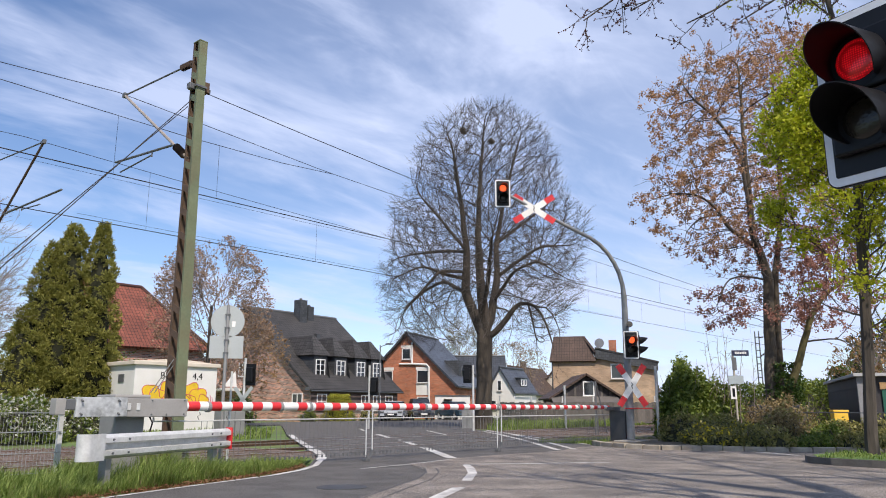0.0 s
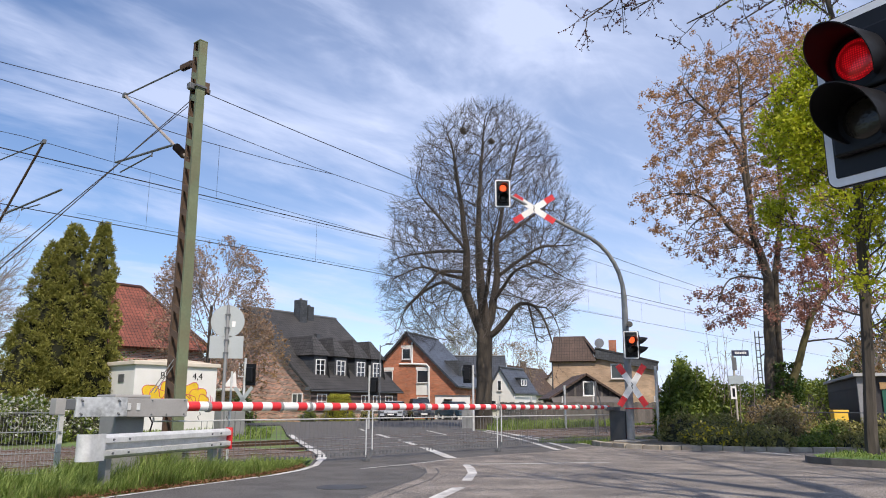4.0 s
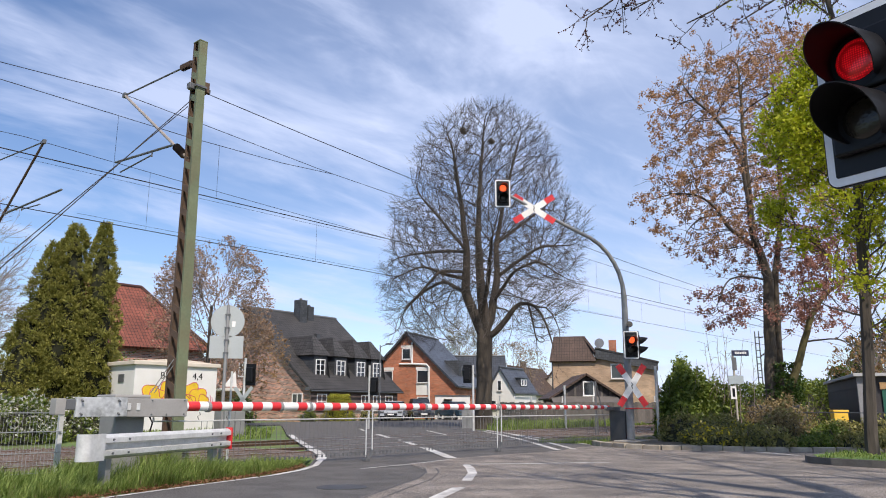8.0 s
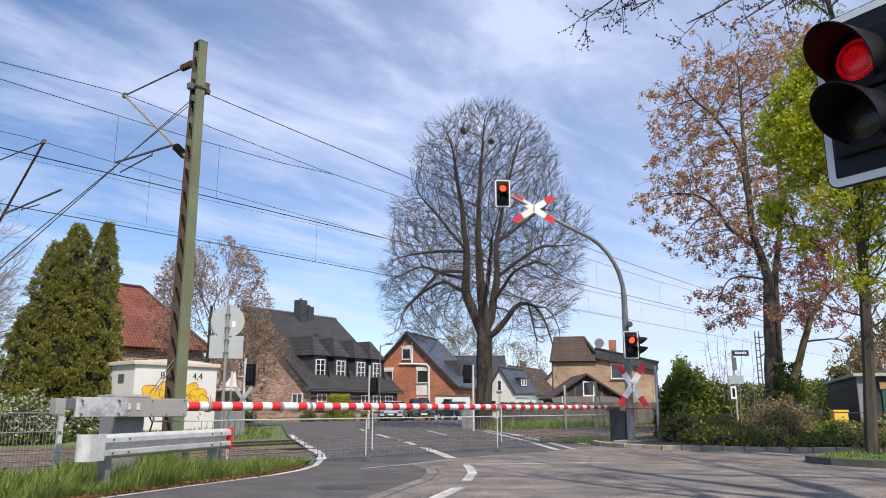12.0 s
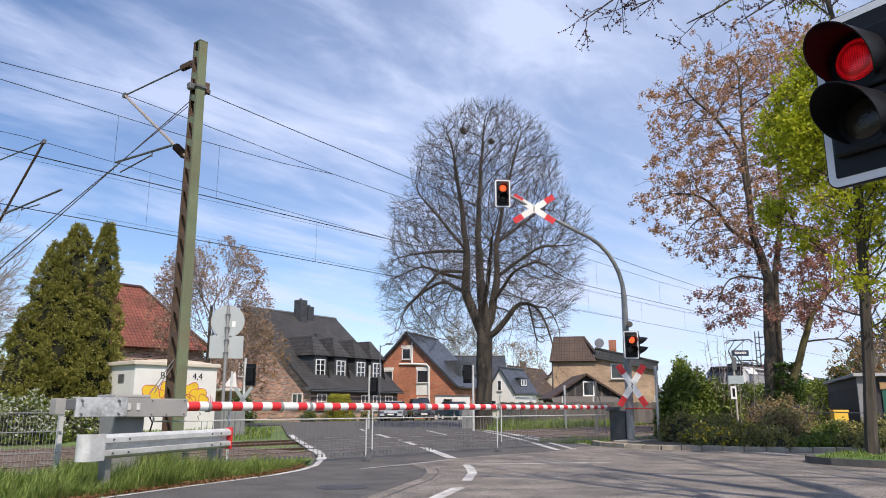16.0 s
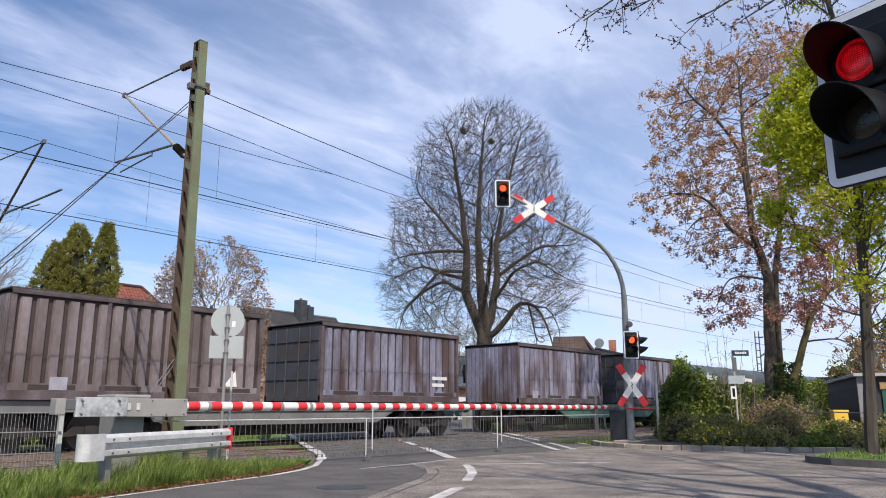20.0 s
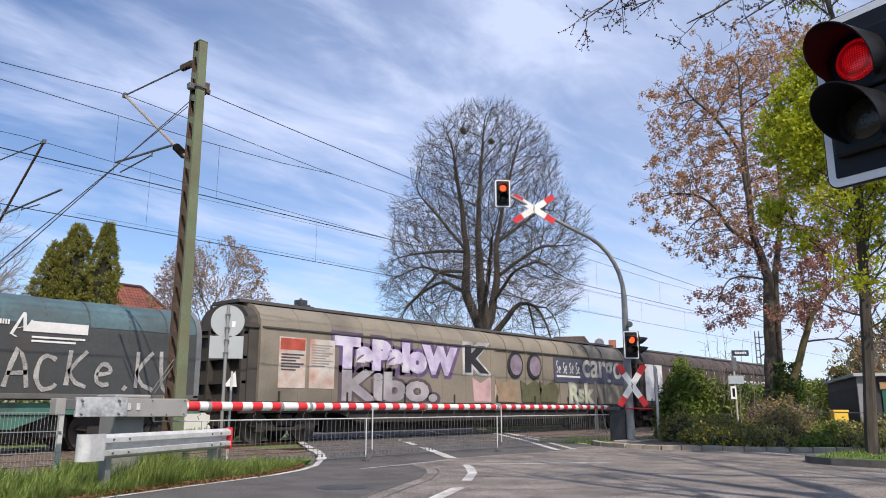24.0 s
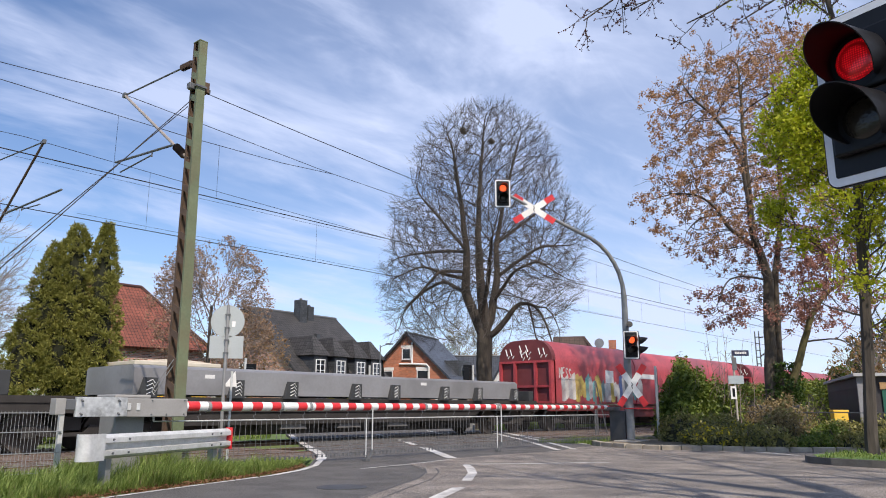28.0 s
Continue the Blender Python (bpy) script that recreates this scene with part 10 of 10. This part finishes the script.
for k in range(6):
    bush("front_garden_shrub", 220 + k, 36.5 + k * 2.0, 44.9, 1.8, 0.9, rg.uniform(0.5, 0.95), SHRUB if k % 2 else EVERGREEN, 260, 0.1, "low front garden shrub", twiggy=10, z=-0.03)
bush("blossom_bush", 230, 9.2, 25.4, 3.2, 2.2, 1.45, EVERGREEN, 900, 0.12, "green bush covered with white blossom", fl=WHITEFL, fl_n=900, z=-0.05)
bush("blossom_bush", 231, 11.6, 26.6, 2.6, 1.8, 1.3, EVERGREEN, 600, 0.12, "low bush with white blossom", fl=WHITEFL, fl_n=500, z=-0.05)
bush("line_hedge", 232, 11.0, 30.5, 3.4, 1.6, 1.4, SHRUB, 600, 0.12, "rough hedge at the foot of the conifers", z=-0.05)
bush("thicket", 234, 11.4, 40.4, 5.0, 3.0, 5.0, DRY, 1500, 0.16, "dense brown thicket behind the conifers", twiggy=160, z=-0.05)
bush("green_bush", 233, 21.2, 43.6, 4.6, 2.4, 4.4, EVERGREEN, 800, 0.16, "bright green bush behind the hut", z=-0.05)
# tall bare shoots above the evergreen
sh = thing("bare_sapling", pose(25.0, 9.6, 0), "tall thin bare shoots above the shrubs", "shrub", "shrubs")
paths = []
for k in range(9):
    p = Vector((rg.uniform(-0.6, 1.8), rg.uniform(-1.0, 0.5), 0))
    q = limb(rg, p, Vector((rg.uniform(-0.12, 0.12), rg.uniform(-0.12, 0.12), 1)), rg.uniform(2.7, 3.6), 0.018, 0.006, 7, 0.06, 0.02)
    paths.append(q)
    for j in range(9):
        a, r, d = point_on(q, rg.uniform(0.45, 1))
        paths.append(limb(rg, a, rand_dir(rg) + Vector((0, 0, 0.7)), rg.uniform(0.15, 0.4), 0.007, 0.004, 3, 0.1, 0.05))
part("shootwork", tubes_mesh("shootwork", paths), TWIG, sh)


def blades(name, rg, n, place, h0, h1, label, w=0.012, material=None, tall=None, heading=None):
    vs, fs = [], []
    made = 0
    while made < n:
        p = place(rg)
        if p is None:
            continue
        made += 1
        h = rg.uniform(h0, h1) * (tall(p) if tall else 1.0) * (0.62 + 0.75 * max(-0.4, noise.noise(Vector((p.x * 1.7, p.y * 1.7, 3.0)))) + 0.25 * rg.random())
        a = rg.uniform(0, 2 * math.pi) if heading is None else radians(heading) + rg.gauss(0, 1.1)
        lean = rg.uniform(0.15, 1.0) * h
        s = Vector((math.cos(a + 1.57), math.sin(a + 1.57), 0)) * w * rg.uniform(0.6, 1.3)
        m1 = p + Vector((math.cos(a) * lean * 0.3, math.sin(a) * lean * 0.3, h * 0.6))
        m2 = p + Vector((math.cos(a) * lean, math.sin(a) * lean, h))
        b = len(vs)
        for q in (p - s, p + s, m1 + s * 0.8, m1 - s * 0.8, m2):
            vs.append((q.x, q.y, q.z))
        fs += [(b, b + 1, b + 2, b + 3), (b + 3, b + 2, b + 4)]
    return tagged(part(name, raw(name, vs, fs), material or GRASSB), label, "grass", "", "stuff")


EDGE = [(-3, 7.3), (4.28, 9.2), (5.4, 9.55), (7.3, 10.13), (8.2, 10.58), (8.95, 11.15), (9.9, 12.15), (10.8, 13.1)]


def edge_y(x):
    for (xa, ya), (xb, yb) in zip(EDGE, EDGE[1:]):
        if xa <= x <= xb:
            return ya + (yb - ya) * (x - xa) / (xb - xa)
    return None


def on_verge(rg):
    x = rg.uniform(1.8, 10.6)
    e = edge_y(x)
    y = e + 0.06 + (13.3 - e) * rg.random() ** 1.5
    return None if y > 13.3 else Vector((x, y, -0.02))


def uneven(p):
    """Long grass round the crash barrier, short towards the road's corner and the track."""
    return max(0.22, min(1.0, 1.0 - 0.24 * (p.x - 6.6))) * max(0.3, min(1.0, 1.0 - 0.5 * (p.y - 11.4))) * (0.75 + 0.5 * noise.noise(Vector((p.x * 0.9, p.y * 0.9, 7.0))))


rg = random.Random(50)
blades("verge_grass", rg, 46000, on_verge, 0.1, 0.56, "long green grass along the road verge", 0.0048, tall=uneven, heading=-40)
blades("dry_grass", rg, 6000, on_verge, 0.05, 0.34, "dry straw coloured blades among the grass", 0.005, leaf_mat("dry_grass_blades", (0.22, 0.17, 0.09), (0.42, 0.36, 0.2)), tall=uneven)
blades("verge_grass", rg, 5000, lambda r: Vector((r.uniform(19.6, 23.5), r.uniform(11.1, 13.2), -0.03)) if r.random() < 0.9 else None, 0.05, 0.2, "grass around the signal mast", 0.01)


def meadow(x0, x1, y0, y1):
    """Grass to the railway side of the road beyond the tracks."""
    def place(r):
        x, y = r.uniform(x0, x1), r.uniform(y0, y1)
        return Vector((x, y, -0.07)) if y < 23.2 + (x - 30.2) * 0.8 else None
    return place


blades("meadow_grass", rg, 22000, meadow(25, 48, 21.8, 34), 0.1, 0.3, "green meadow grass beyond the tracks", 0.02)
blades("meadow_grass", rg, 14000, meadow(31, 43, 21.8, 29), 0.25, 0.55, "tall green meadow grass before the fence", 0.016)
blades("meadow_grass", rg, 8000, lambda r: (lambda x, y: Vector((x, y, -0.07)) if y > 25.0 + (x - 18.5) * 1.3 else None)(r.uniform(12, 24), r.uniform(23.0, 31.5)), 0.08, 0.3, "grass beside the hut", 0.02)
blades("island_grass", rg, 5000, lambda r: Vector((r.uniform(15.45, 17.6), r.uniform(-2, 4.2), 0.13)), 0.04, 0.12, "short grass on the island", 0.008)
# dead leaves along the road edge
pts = [Vector((x, edge_y(x) - rg.gauss(-0.05, 0.09), 0.014)) for x in [rg.uniform(2.5, 9.0) for _ in range(2200)]]
tagged(part("dead_leaves", leaves_mesh("dead_leaves", rg, pts, 2, 0.045, 0.05, flat=0.6), leaf_mat("dead_leaf", (0.2, 0.09, 0.04), (0.3, 0.17, 0.09))), "brown dead leaves along the road edge", "leafage", "", "stuff")


SWAY = [(0.0, 0.0), (1.5, 0.25), (3.0, 0.0), (6.0, 0.2), (8.0, 0.35), (9.5, 0.8), (11.0, 1.2), (12.5, 0.9), (15.0, 1.0), (17.0, 1.15), (18.5, 0.8), (20.0, 0.9), (22.0, 1.1), (25.0, 1.0), (26.5, 0.7), (28.0, 0.9)]


def motions():
    """The train runs through at a steady speed; the conifers sway a little."""
    for ob, front in TRAIN:
        walk(ob, [(0.0, pose(front + SPEED * PASS_TIME, FAR_TRACK, RAIL_TOP)), (14.0, pose(front + SPEED * (PASS_TIME - 14.0), FAR_TRACK, RAIL_TOP)), (28.0, pose(front + SPEED * (PASS_TIME - 28.0), FAR_TRACK, RAIL_TOP))])
    lean = Vector((0.756, 0.654, 0))
    for k, (ob, (x, y)) in enumerate(zip(CONIFERS, CONIFER_AT)):
        rows = [(t, Matrix.Translation((x, y, 0)) @ Matrix.Rotation(radians(a * (0.8 + 0.2 * k)), 4, lean)) for t, a in SWAY]
        walk(ob, rows)


motions()
